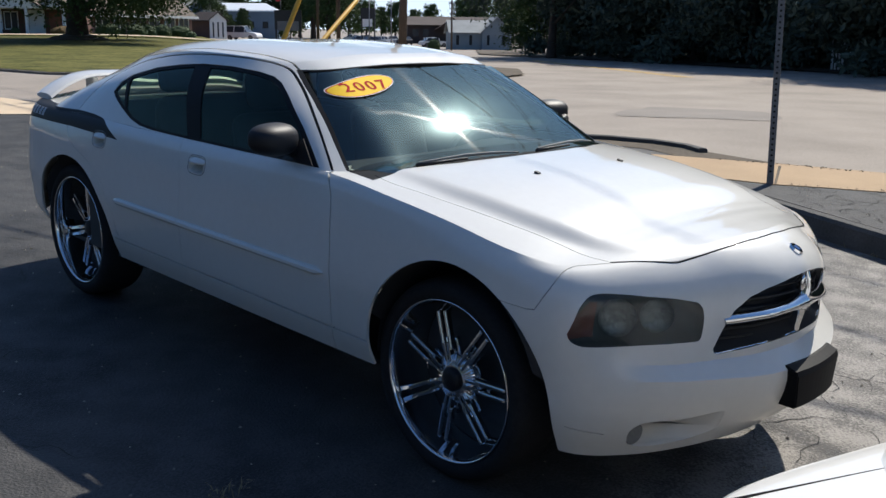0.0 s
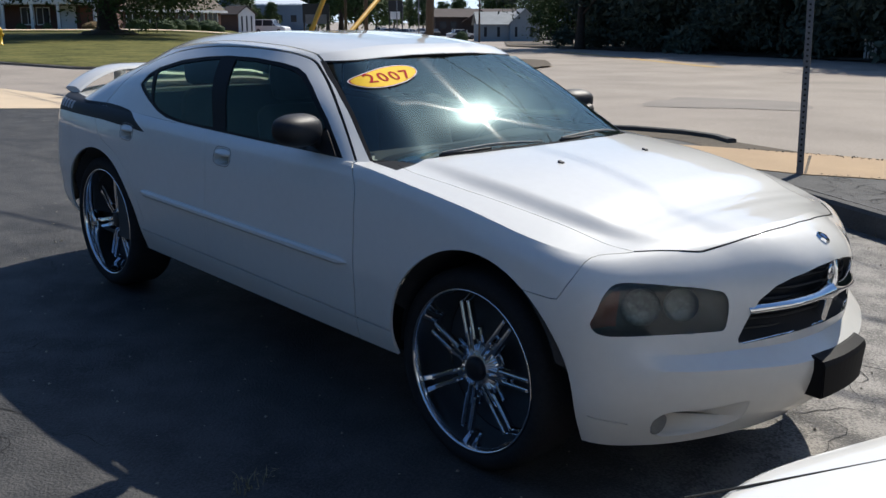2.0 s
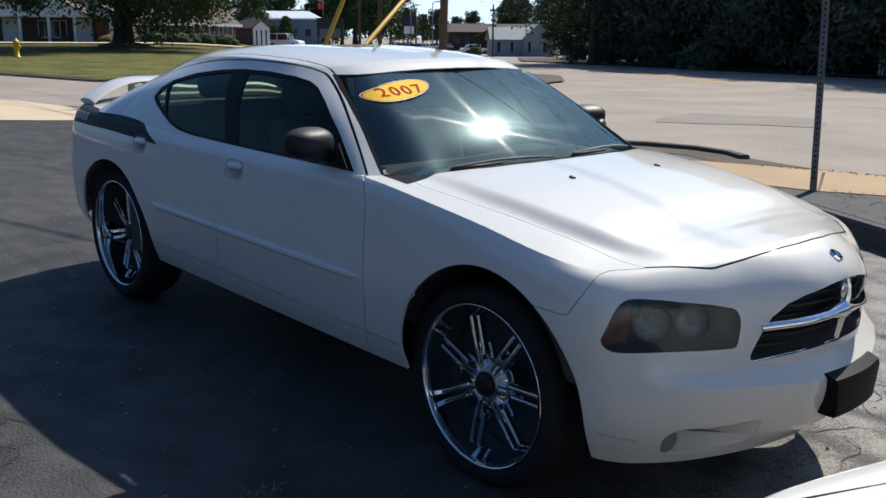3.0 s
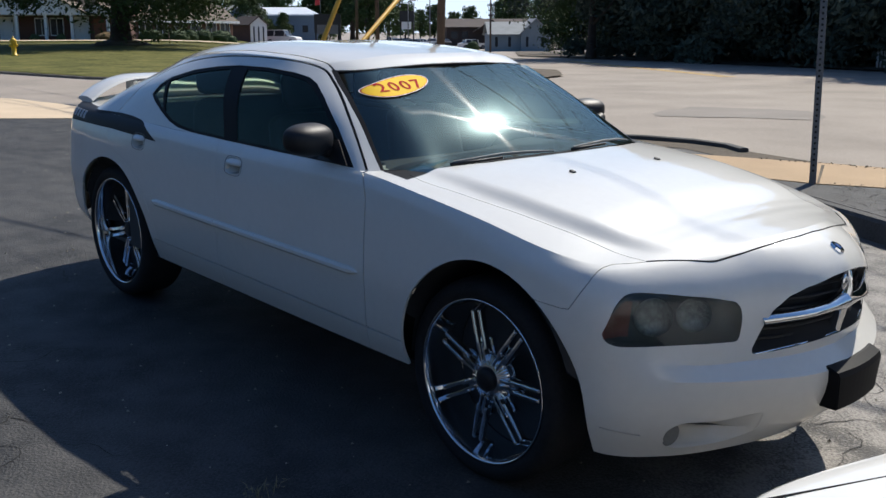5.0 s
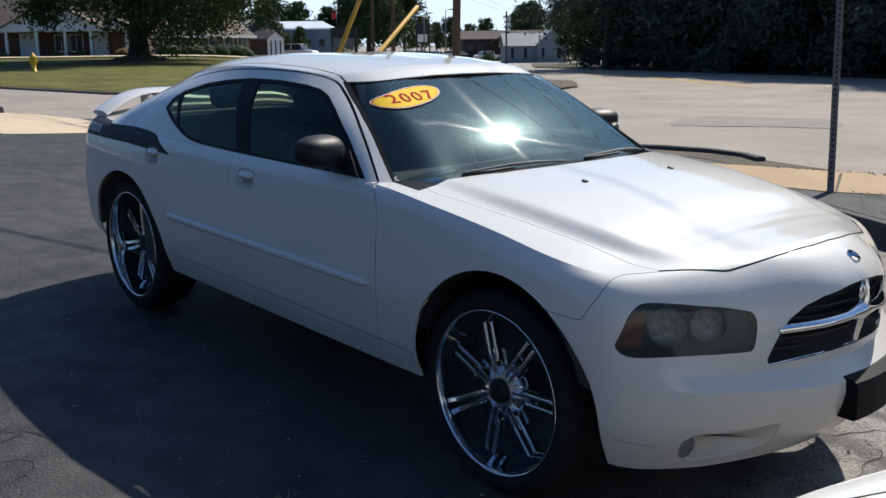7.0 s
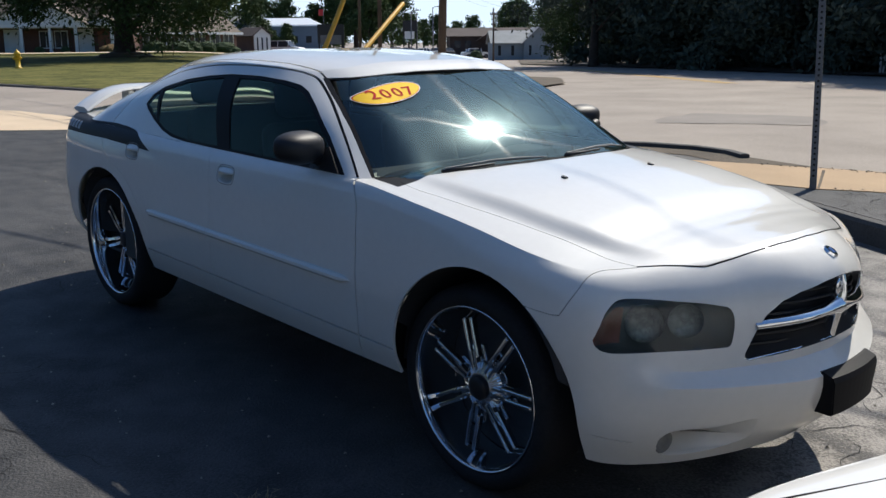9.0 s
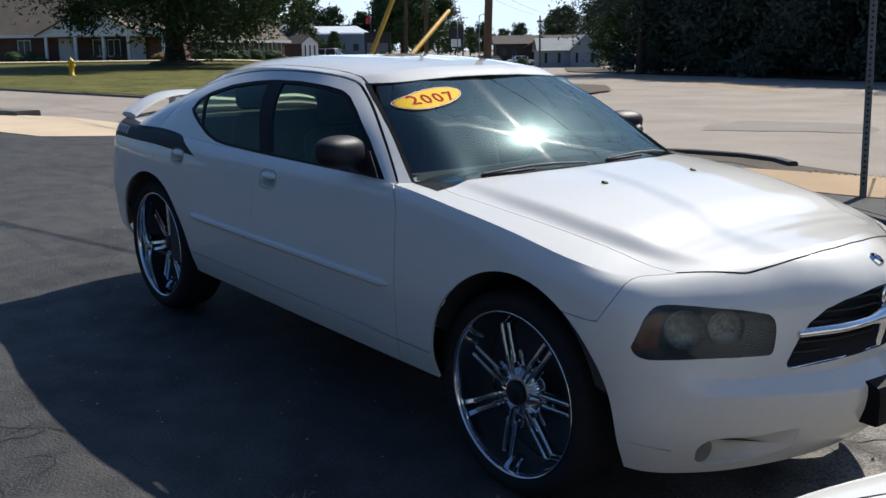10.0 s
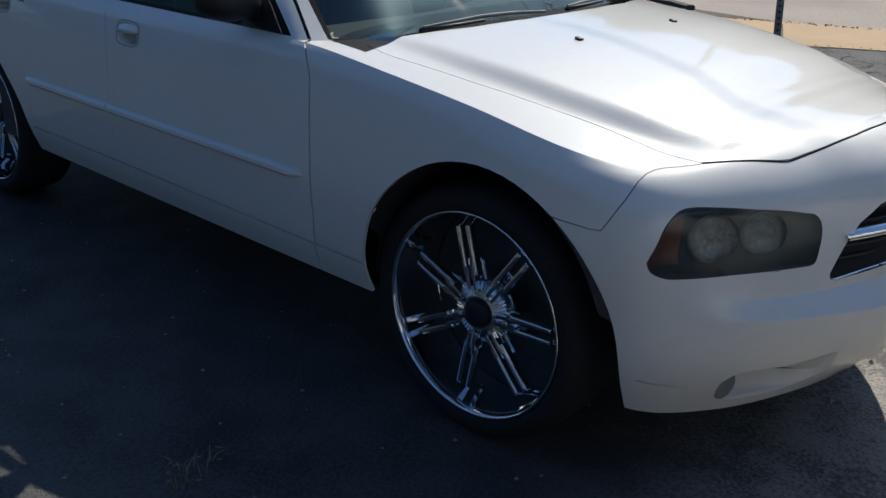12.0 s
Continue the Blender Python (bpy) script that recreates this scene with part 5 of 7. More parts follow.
for pts in (((1.055, -0.60), (1.082, -0.48), (1.100, -0.35), (1.112, -0.2), (1.118, -0.05)), ((1.13, 0.06), (1.112, 0.2), (1.085, 0.35), (1.045, 0.5), (1.005, 0.62))):
    bm = bmesh.new()
    w = [over_hood(x, y, 0.004) for x, y in pts]
    tube(bm, w[:3], [0.008, 0.006, 0.005], 8)
    arm = part("wiper", bm, M["black_plastic"], car, "black windscreen wiper", smooth=True)
    bm = bmesh.new()
    a, b = w[1] + (w[1] - w[2]) * 0.8, w[-1]
    tube(bm, [a + Vector((-0.015, 0, 0.006)), w[2] + Vector((-0.012, 0, 0.012)), w[3] + Vector((-0.008, 0, 0.008)), b], [0.004, 0.006, 0.006, 0.004], 6)
    # the blade's grey stands for the sun on its upper edge
    part("wiper_blade", bm, M["blank"], arm, "wiper blade coloured grey for its sunlit edge")
for y in (-0.282, 0.282):
    bm = bmesh.new()
    box(bm, -0.012, 0.012, -0.009, 0.009, -0.004, 0.010, 0.003)
    for v in bm.verts:
        if v.co.z > 0.004 and v.co.x > 0:
            v.co.z *= 0.55
    part("washer_jet", bm, M["black_plastic"], bonnet, at=Matrix.Translation(over_hood(1.425, y, 0)))

# nose badge: a small plain chrome shield
p, n = on_skin((2.395, 0.012, 3), (0, 0, -1))
bm = bmesh.new()
out = [(-0.030, 0.0), (-0.022, 0.022), (0.0, 0.027), (0.022, 0.022), (0.030, 0.0), (0.020, -0.018), (0, -0.030), (-0.020, -0.018)]
lo, hi = [bm.verts.new((a, b, -0.006)) for a, b in out], [bm.verts.new((a * 0.85, b * 0.85, 0.006)) for a, b in out]
bm.faces.new(hi)
for j in range(8):
    bm.faces.new((lo[j], lo[(j + 1) % 8], hi[(j + 1) % 8], hi[j]))
bmesh.ops.recalc_face_normals(bm, faces=bm.faces)
badge_m = Matrix.Translation(p) @ n.to_track_quat("Z", "X").to_matrix().to_4x4()
badge = part("badge", bm, M["chrome"], bumper, "small plain chrome badge", at=badge_m)
bm = bmesh.new()
box(bm, -0.013, 0.013, -0.012, 0.012, 0.0, 0.0075, 0.002)
part("badge_field", bm, M["blue"], badge)

# grille: dark backing with slats, chrome frame and cross bars
hole = grille_hole
edge = [v.co.copy() for v in hole.verts if v.is_boundary]
bm = bend_in(hole, 0.075, 0.03, Vector((1, 0, 0)))
grille = part("grille", bm, M["liner"], bumper, "dark grille with chrome cross bars", smooth=True)


def nose(y, z, off):
    p, n = on_skin((4, y, z), (-1, 0, 0))
    return p + Vector((off, 0, 0))


gz1 = lambda y: float(np.interp(abs(y), (0, 0.107, 0.22, 0.285, 0.339, 0.372, 0.405), (0.88, 0.868, 0.846, 0.82, 0.775, 0.715, 0.645)))
for j in range(6):
    z = 0.665 + j * 0.034
    w = max(y for y in np.linspace(0.02, 0.40, 60) if gz1(y) > z + 0.004)
    bm = bmesh.new()
    tube(bm, [nose(y, z, -0.045) for y in np.linspace(-w, w, 15)], 0.005, 6)
    part("grille_slat", bm, M["black_plastic"], grille)
outline = [nose(y, z, -0.006) for _, y, z in (GRILLE_HALF + flip(GRILLE_HALF)[::-1][1:-1])]
bm = bmesh.new()
tube(bm, outline + outline[:1], 0.005, 8, cap=False)
part("grille_frame", bm, M["chrome"], grille, "thin chrome surround", smooth=True)
for sgn in (-1, 1):
    bm = bmesh.new()
    cols = []
    for y in np.linspace(0.0, 0.372, 14):
        h = 0.017 + 0.016 * max(0, 1 - y / 0.10) ** 1.5
        zc = 0.765 - 0.025 * (y / 0.37)
        cols.append([bm.verts.new(nose(y * sgn, zc + dz * h, off)) for dz, off in ((-1, -0.040), (-1, -0.004), (-0.2, 0.012), (1, -0.008), (1, -0.040))])
    for a, b in zip(cols, cols[1:]):
        for j in range(4):
            bm.faces.new((a[j], b[j], b[j + 1], a[j + 1]))
    bmesh.ops.recalc_face_normals(bm, faces=bm.faces)
    part("cross_bar", bm, M["chrome"], grille, "polished chrome bar", smooth=True)
bm = bmesh.new()
cols = []
for z in np.linspace(0.65, 0.876, 14):
    w = 0.008 + 0.020 * max(0, 1 - abs(z - 0.765) / 0.06) ** 1.5
    cols.append([bm.verts.new(nose(dy * w, z, off)) for dy, off in ((-1, -0.05), (-1, -0.018), (-0.6, -0.006), (0, 0.0), (0.6, -0.006), (1, -0.018), (1, -0.05))])
for a, b in zip(cols, cols[1:]):
    for j in range(6):
        bm.faces.new((a[j], b[j], b[j + 1], a[j + 1]))
bmesh.ops.recalc_face_normals(bm, faces=bm.faces)
part("cross_bar", bm, M["chrome"], grille, "polished chrome bar", smooth=True)

bm = bmesh.new()
bmesh.ops.create_uvsphere(bm, u_segments=20, v_segments=12, radius=1)
for v in bm.verts:
    v.co = Vector((v.co.x * 0.007, v.co.y * 0.017, v.co.z * 0.029))
part("grille_badge", bm, M["chrome"], grille, "plain oval chrome badge", smooth=True, at=Matrix.Translation(nose(-0.030, 0.838, -0.010)))

# the gap between bonnet and nose
seam = HOOD_FRONT + flip(HOOD_FRONT)[::-1][1:]
bm = bmesh.new()
line = []
for a, b in zip(seam, seam[1:]):
    for f in np.linspace(0, 1, 5)[:-1]:
        p, n = on_skin((a[0] + (b[0] - a[0]) * f, a[1] + (b[1] - a[1]) * f, 3), (0, 0, -1))
        line.append(p)
tube(bm, line, 0.0024, 6)
part("bonnet_gap", bm, M["gap"], bumper, "dark gap at the front edge of the bonnet")

# plate holder on the front bumper, without a plate: a shallow black tray whose ends lean outwards to the top
bm = bmesh.new()
cols = []
for y in np.linspace(-1, 1, 11):
    col = []
    for z, off in ((0.404, -0.07), (0.404, 0.0), (0.412, 0.008), (0.530, 0.014), (0.548, 0.006), (0.562, -0.03), (0.560, -0.08)):
        w = 0.158 + 0.022 * (z - 0.404) / 0.15
        yy = 0.036 + y * w
        col.append(bm.verts.new((2.528 - 0.55 * yy * yy + off, yy, z)))
    cols.append(col)
for a, b in zip(cols, cols[1:]):
    for j in range(6):
        bm.faces.new((a[j], b[j], b[j + 1], a[j + 1]))
bm.faces.new(cols[0])
bm.faces.new(cols[-1][::-1])
bmesh.ops.recalc_face_normals(bm, faces=bm.faces)
bmesh.ops.bevel(bm, geom=[e for e in bm.edges if e.is_manifold and e.calc_face_angle(0) > 0.9], offset=0.004, segments=2, affect="EDGES")
part("plate_holder", bm, M["trim_black"], bumper, "empty black plastic plate holder", smooth=False)

# rear wing on the boot lid
bm = bmesh.new()
cols = []
for y in np.linspace(-1, 1, 31):
    a = abs(y)
    drop = 0.125 * max(0, (a - 0.45) / 0.55) ** 2.0
    yy = 0.71 * y
    zc = 1.212 - drop
    xc = -2.36 + 0.09 * max(0, (a - 0.5) / 0.5) ** 1.5
    ch = 0.135 - 0.025 * a
    cols.append([bm.verts.new((xc + dx * ch, yy, zc + dz * 0.03 + dx * 0.002)) for dx, dz in ((1, 0.0), (0.85, 0.45), (0.3, 0.9), (-0.5, 0.9), (-1, 0.55), (-1.0, 0.15), (-0.4, -0.35), (0.5, -0.35))])
for a, b in zip(cols, cols[1:]):
    for j in range(8):
        bm.faces.new((a[j], b[j], b[(j + 1) % 8], a[(j + 1) % 8]))
bm.faces.new(cols[0])
bm.faces.new(cols[-1][::-1])
bmesh.ops.recalc_face_normals(bm, faces=bm.faces)
wing = part("rear_wing", bm, M["paint"], car, "white rear wing over the boot lid", smooth=True)
for y in (-0.36, 0.36):
    bm = bmesh.new()
    box(bm, -0.07, 0.05, -0.018, 0.018, 0, 0.10, 0.008)
    part("wing_post", bm, M["paint"], wing, at=pose(-2.33, y, 1.10))

# the cabin
bm = bmesh.new()
for sgn in (-1, 1):
    box(bm, -1.5, 0.86, 0.80 * sgn - 0.01, 0.80 * sgn + 0.01, 0.30, 1.055)
box(bm, -2.0, 1.0, -0.79, 0.79, 0.29, 0.31)
box(bm, -2.05, -1.42, -0.72, 0.72, 0.98, 1.0)
box(bm, -1.46, -1.42, -0.79, 0.79, 0.31, 1.14)
box(bm, 1.0, 1.06, -0.72, 0.72, 0.33, 1.03)
part("cabin_lining", bm, M["cabin"], car, "dark cabin lining")
bm = bmesh.new()
cols = []
for y in np.linspace(-0.74, 0.74, 15):
    hump = 0.035 * math.exp(-((y - 0.38) / 0.2) ** 2)
    cols.append([bm.verts.new((x, y, z)) for x, z in ((1.02, 1.035), (0.93, 1.05), (0.75, 1.06 + hump * 0.5), (0.55, 1.055 + hump), (0.50, 1.0), (0.53, 0.75), (0.60, 0.62))])
for a, b in zip(cols, cols[1:]):
    for j in range(6):
        bm.faces.new((a[j], b[j], b[j + 1], a[j + 1]))
part("dashboard", bm, M["dash"], car, "dark grey dashboard", smooth=True)
bm = bmesh.new()
ring = [(0.0, 0.185 * math.cos(a), 0.185 * math.sin(a)) for a in np.linspace(0, math.tau, 33)]
tube(bm, ring, 0.015, 8, cap=False)
box(bm, -0.015, 0.02, -0.17, 0.17, -0.03, 0.03, 0.01)
part("steering_wheel", bm, M["cabin"], car, smooth=True, at=pose(0.42, 0.38, 0.98, 0, 22, 0))


def car_seat(x, y, w, rests):
    bm = bmesh.new()
    box(bm, x - 0.02, x + 0.48, y - w, y + w, 0.52, 0.68, 0.05)
    seat = part("seat", bm, M["seat"], car, "dark cloth seat")
    bm = bmesh.new()
    box(bm, -0.07, 0.06, -w, w, 0, 0.58, 0.05)
    for v in bm.verts:
        k = max(0.0, v.co.z - 0.3) / 0.28
        v.co.y *= 1 - 0.18 * k
    part("seat_back", bm, M["seat"], seat, smooth=True, at=pose(x - 0.02, y, 0.62, 0, -14, 0))
    for r in rests:
        bm = bmesh.new()
        box(bm, -0.05, 0.05, -0.13, 0.13, 0, 0.19, 0.045)
        part("head_restraint", bm, M["seat"], seat, smooth=True, at=pose(x - 0.18, y + r, 1.20, 0, -8, 0))


car_seat(-0.10, -0.38, 0.27, (0,))
car_seat(-0.10, 0.38, 0.27, (0,))
car_seat(-1.02, 0, 0.62, (-0.36, 0.36))
bm = bmesh.new()
box(bm, 0.33, 0.35, -0.115, 0.115, 1.365, 1.43, 0.008)
tube(bm, [(0.35, 0, 1.40), (0.385, 0, 1.455)], 0.01, 8)
part("rear_view_mirror", bm, M["black_plastic"], car)
bm = bmesh.new()
box(bm, -2.28, -1.95, -0.66, 0.66, 0.42, 0.44)
box(bm, -1.0, 1.12, -0.83, 0.83, 0.33, 0.345)
box(bm, 1.1, 2.12, -0.54, 0.54, 0.33, 0.35)
box(bm, -1.98, -0.98, -0.56, 0.56, 0.30, 0.32)
part("underbody", bm, M["liner"], car, "dark underbody")


# ---- wheels ----
def spoke_mesh():
    """A split spoke: two flat polished bars on a web, along +x."""
    bm = bmesh.new()
    for s in (-1, 1):
        box(bm, 0.112, 0.262, -0.012, 0.012, -0.0085, 0.0085, 0.003, Matrix.Translation((0, 0.050, 0.0185 * s)))
        box(bm, 0.120, 0.256, -0.003, 0.003, -0.0035, 0.0035, 0.001, Matrix.Translation((0, 0.0375, 0.0185 * s)))
        box(bm, 0.070, 0.140, -0.010, 0.014, -0.0055, 0.0055, 0.002, Matrix.Translation((0, 0.044, 0.011 * s)))
        # the bars turn back into the barrel
        box(bm, 0.0, 0.075, -0.007, 0.007, -0.0085, 0.0085, 0.003, Matrix.Translation((0.256, 0.052, 0.0185 * s)) @ Matrix.Rotation(math.radians(62), 4, "Z"))
    box(bm, 0.08, 0.155, -0.004, 0.020, -0.022, 0.022, 0.006, Matrix.Translation((0, 0.080, 0)))
    return bm


def wheel(first, x, y, turn, phase):
    side = pose(x, y, 0.388, 0, 0, turn)
    if first is not None:
        ob = copy_thing(first, side @ pose(0, 0, 0, 0, phase, 0))
        ob.parent = car
        # the rear wheels are dished: their spokes stand deeper
        for o in ob.children if x < 0 else ():
            if o.name.split(".")[0] in ("spoke", "hub", "centre_cap"):
                o.matrix_basis = Matrix.Translation((0, 0.040, 0)) @ o.matrix_basis
        return ob
    bm = bmesh.new()
    lathe(bm, [(0.296, 0.235), (0.300, 0.22), (0.297, 0.20), (0.297, 0.13), (0.2985, 0.10), (0.3005, 0.05), (0.3025, 0.018), (0.305, 0.004), (0.308, -0.001), (0.312, -0.003), (0.315, 0.001), (0.314, 0.009), (0.302, 0.022)], 96)
    ob = part("wheel", bm, M["chrome"], car, "large polished chrome wheel with seven split spokes", smooth=True, at=side @ pose(0, 0, 0, 0, phase, 0))
    bm = bmesh.new()
    lathe(bm, [(0.307, 0.018), (0.313, 0.010), (0.321, -0.003), (0.338, -0.009), (0.360, -0.006), (0.378, 0.010), (0.3855, 0.028), (0.388, 0.05), (0.388, 0.20), (0.3855, 0.22), (0.375, 0.24), (0.355, 0.25), (0.33, 0.248), (0.312, 0.235)], 96)
    tyre = part("tyre", bm, M["rubber"], ob, "low-profile black tyre", smooth=True)
    hub = bmesh.new()
    lathe(hub, [(0.10, 0.095), (0.092, 0.072), (0.080, 0.056), (0.064, 0.048), (0.055, 0.042), (0.047, 0.042)], 56)
    h = part("hub", hub, M["chrome"], ob, "ribbed chrome hub", smooth=True)
    for k in range(7):
        for dd in (-0.42, -0.25, -0.08, 0.08, 0.25, 0.42):
            a = (k + 0.5 + dd * 0.8) * math.tau / 7
            bm = bmesh.new()
            box(bm, 0.052, 0.098, -0.010, 0.010, -0.0032, 0.0032, 0.001)
            part("rib", bm, M["chrome"], h, at=pose(0, 0.032, 0, 0, -math.degrees(a), 0) @ pose(0, 0, 0, 0, 0, 20))
    bm = bmesh.new()
    lathe(bm, [(0.046, 0.046), (0.045, 0.028), (0.039, 0.021), (0.020, 0.017), (0.001, 0.016)], 32)
    part("centre_cap", bm, M["black_plastic"], ob, "dark centre cap", smooth=True)
    sp = mesh_of("spoke", spoke_mesh(), M["chrome"])
    for k in range(7):
        o = new("spoke", sp)
        o.parent = ob
        o.matrix_basis = pose(0, 0, 0, 0, -k * 360 / 7, 0)
    bm = bmesh.new()
    lathe(bm, [(0.295, 0.19), (0.20, 0.185), (0.19, 0.17), (0.10, 0.165), (0.05, 0.165), (0.001, 0.165)], 48)
    part("brake_disc", bm, M["lamp_dark"], ob, "dull brake disc behind the spokes", smooth=True)
    return ob


first_wheel = wheel(None, 1.518, -0.862, 0, -106)
wheel(first_wheel, -1.540, -0.872, 0, -92)
wheel(first_wheel, 1.518, 0.862, 180, -60)
wheel(first_wheel, -1.540, 0.872, 180, -20)


# ---- surroundings ----
for name, args in {
    "vinyl": ((0.70, 0.71, 0.70), 0.6, 0.0, 0.08, 1.5, 20, 0.1), "dark_glass": ((0.03, 0.035, 0.045), 0.15), "brown_roof": ((0.055, 0.04, 0.035), 0.85, 0.0, 0.3, 0.5, 8, 0.3),
    "blue_wall": ((0.16, 0.22, 0.30), 0.7, 0.0, 0.15, 0.5, 8, 0.1), "white_roof": ((0.62, 0.66, 0.70), 0.5, 0.0, 0.08, 0.6, 8, 0.1), "door_brown": ((0.20, 0.075, 0.035), 0.6, 0.0, 0.2, 2, 20, 0.1),
    "sign_black": ((0.02, 0.02, 0.022), 0.5, 0.0, 0.2, 2, 20, 0.05), "sign_grey": ((0.16, 0.16, 0.17), 0.5, 0.0, 0.2, 2, 20, 0.05), "guard_yellow": ((0.62, 0.36, 0.03), 0.5, 0.0, 0.15, 3, 30, 0.1),
    "hydrant_yellow": ((0.70, 0.45, 0.02), 0.45, 0.0, 0.15, 6, 40, 0.15), "cable": ((0.02, 0.02, 0.02), 0.8), "shed_wall": ((0.22, 0.26, 0.29), 0.7, 0.0, 0.1, 1, 12, 0.2), "shed_roof": ((0.24, 0.26, 0.27), 0.8, 0.0, 0.2, 1, 12, 0.3),
    "car_white": ((0.7, 0.7, 0.7), 0.3, 0.0, 0.03, 2, 20, 0.0), "car_blue": ((0.16, 0.22, 0.33), 0.3), "car_silver": ((0.4, 0.42, 0.45), 0.35, 0.4), "car_dark": ((0.03, 0.03, 0.035), 0.3), "red_cloth": ((0.55, 0.05, 0.05), 0.8),
    "hedge": ((0.045, 0.075, 0.02), 0.8, 0.0, 0.45, 3, 14, 0.6), "bush_red": ((0.16, 0.10, 0.03), 0.8, 0.0, 0.5, 3, 14, 0.6), "brick_house": ((0.12, 0.062, 0.046), 0.9, 0.0, 0.25, 1.2, 14, 0.3),
}.items():
    a = list(args) + [0.0] * (7 - len(args))
    M[name] = mat(name, a[0], a[1], a[2], spread=a[3], scale=a[4] or 4.0, fine=a[5] or 30.0, bump=a[6])


def frame_at(across, along, z, turn=0.0):
    """Axes for a building: x across, y away, turned about the vertical."""
    p = spot(across, along, z)
    return pose(p.x, p.y, p.z, 0, 0, math.degrees(math.atan2(ACROSS.y, ACROSS.x)) + turn)


def slab(name, x0, x1, y0, y1, z0, z1, material, parent, label="", bevel=0.0):
    bm = bmesh.new()
    box(bm, x0, x1, y0, y1, z0, z1, bevel)
    return part(name, bm, M[material], parent, label)


def gable_roof(x0, x1, y0, y1, z, rise, over, along_x=True, thick=0.12):
    """A gabled roof with thickness; the ridge runs along x or y."""
    bm = bmesh.new()
    if along_x:
        prof = [(y0 - over, z - over * rise * 2 / (y1 - y0)), ((y0 + y1) / 2, z + rise), (y1 + over, z - over * rise * 2 / (y1 - y0))]
        ends = (x0 - over, x1 + over)
        put = lambda e, a, b: (e, a, b)
    else:
        prof = [(x0 - over, z - over * rise * 2 / (x1 - x0)), ((x0 + x1) / 2, z + rise), (x1 + over, z - over * rise * 2 / (x1 - x0))]
        ends = (y0 - over, y1 + over)
        put = lambda e, a, b: (a, e, b)
    rings = []
    for e in ends:
        rings.append([bm.verts.new(put(e, a, b)) for a, b in prof] + [bm.verts.new(put(e, a, b - thick)) for a, b in prof[::-1]])
    for j in range(6):
        bm.faces.new((rings[0][j], rings[0][(j + 1) % 6], rings[1][(j + 1) % 6], rings[1][j]))
    bm.faces.new(rings[0])
    bm.faces.new(rings[1][::-1])
    bmesh.ops.recalc_face_normals(bm, faces=bm.faces)
    return bm


def gable_wall(x0, x1, y, z, rise, thick=0.2):
    bm = bmesh.new()
    pts = [(x0, z), (x1, z), ((x0 + x1) / 2, z + rise)]
    a, b = [bm.verts.new((x, y, q)) for x, q in pts], [bm.verts.new((x, y + thick, q)) for x, q in pts]
    bm.faces.new(a)
    bm.faces.new(b[::-1])
    for j in range(3):
        bm.faces.new((a[j], a[(j + 1) % 3], b[(j + 1) % 3], b[j]))
    bmesh.ops.recalc_face_normals(bm, faces=bm.faces)
    return bm


def window(parent, x, y, z, w, h, trim="white"):
    """A framed window set into the wall that faces -y."""
    win = slab("window", x - w / 2, x + w / 2, y - 0.03, y + 0.05, z, z + h, "dark_glass", parent)
    for a0, a1, b0, b1 in ((x - w / 2 - 0.08, x + w / 2 + 0.08, z + h, z + h + 0.1), (x - w / 2 - 0.08, x + w / 2 + 0.08, z - 0.1, z), (x - w / 2 - 0.08, x - w / 2, z, z + h), (x + w / 2, x + w / 2 + 0.08, z, z + h), (x - 0.03, x + 0.03, z, z + h)):
        slab("frame", a0, a1, y - 0.07, y + 0.02, b0, b1, trim, win)


def brick_house():
    h = thing("brick_house", frame_at(0, 95, 1.15), "low red brick house with white porches and brown shingle roof", "house")
    slab("wall", -56, -25.6, 0, 11, -0.6, 2.75, "brick_house", h)
    part("roof", gable_roof(-56, -25.6, 0, 11, 2.75, 4.6, 0.5), M["shingle"], h, "brown shingle roof")
    slab("eave_board", -56.5, -25.1, -0.58, -0.5, 2.3, 2.56, "white", h)
    # the wide white porch gable on four posts
    part("porch_gable", gable_wall(-38.3, -28.6, -2.3, 2.55, 2.5), M["vinyl"], h, "white boarded porch gable")
    part("porch_roof", gable_roof(-38.3, -28.6, -2.3, 1.5, 2.62, 2.5, 0.25, along_x=False), M["shingle"], h)
    slab("porch_beam", -38.4, -28.5, -2.4, -2.1, 2.35, 2.6, "white", h)
    for x in (-37.6, -34.85, -32.25, -29.9):
        post = slab("post", x - 0.12, x + 0.12, -2.35, -2.11, -0.4, 2.4, "white", h)
        slab("post_foot", x - 0.17, x + 0.17, -2.4, -2.06, -0.4, 0.12, "white", post)
    slab("white_panel", -37.3, -35.6, -0.04, 0.05, -0.2, 2.3, "vinyl", h)
    door = slab("door", -36.9, -36.0, -0.09, 0.05, -0.2, 1.95, "white", h)
    slab("door_handle", -36.1, -36.04, -0.14, -0.09, 0.85, 0.95, "chrome", door)
    for x in (-44.5, -40.6, -33.4, -32.0):
        window(h, x, 0, 0.55, 1.1, 1.45)
    # the narrow second porch
    part("porch_gable", gable_wall(-29.6, -26.0, -1.6, 2.5, 0.9), M["vinyl"], h, "small white porch gable")
    part("porch_roof", gable_roof(-29.6, -26.0, -1.6, 1.2, 2.55, 0.95, 0.2, along_x=False), M["shingle"], h)
    slab("white_panel", -30.4, -29.0, -0.05, 0.05, -0.2, 2.3, "vinyl", h)
    slab("door", -28.6, -27.5, -0.06, 0.05, -0.2, 2.0, "door_brown", h, "red-brown door")
    slab("post", -27.0, -26.75, -1.55, -1.3, -0.4, 2.5, "white", h)
    slab("step", -29.2, -26.6, -1.7, 0, -0.5, -0.1, "concrete", h)


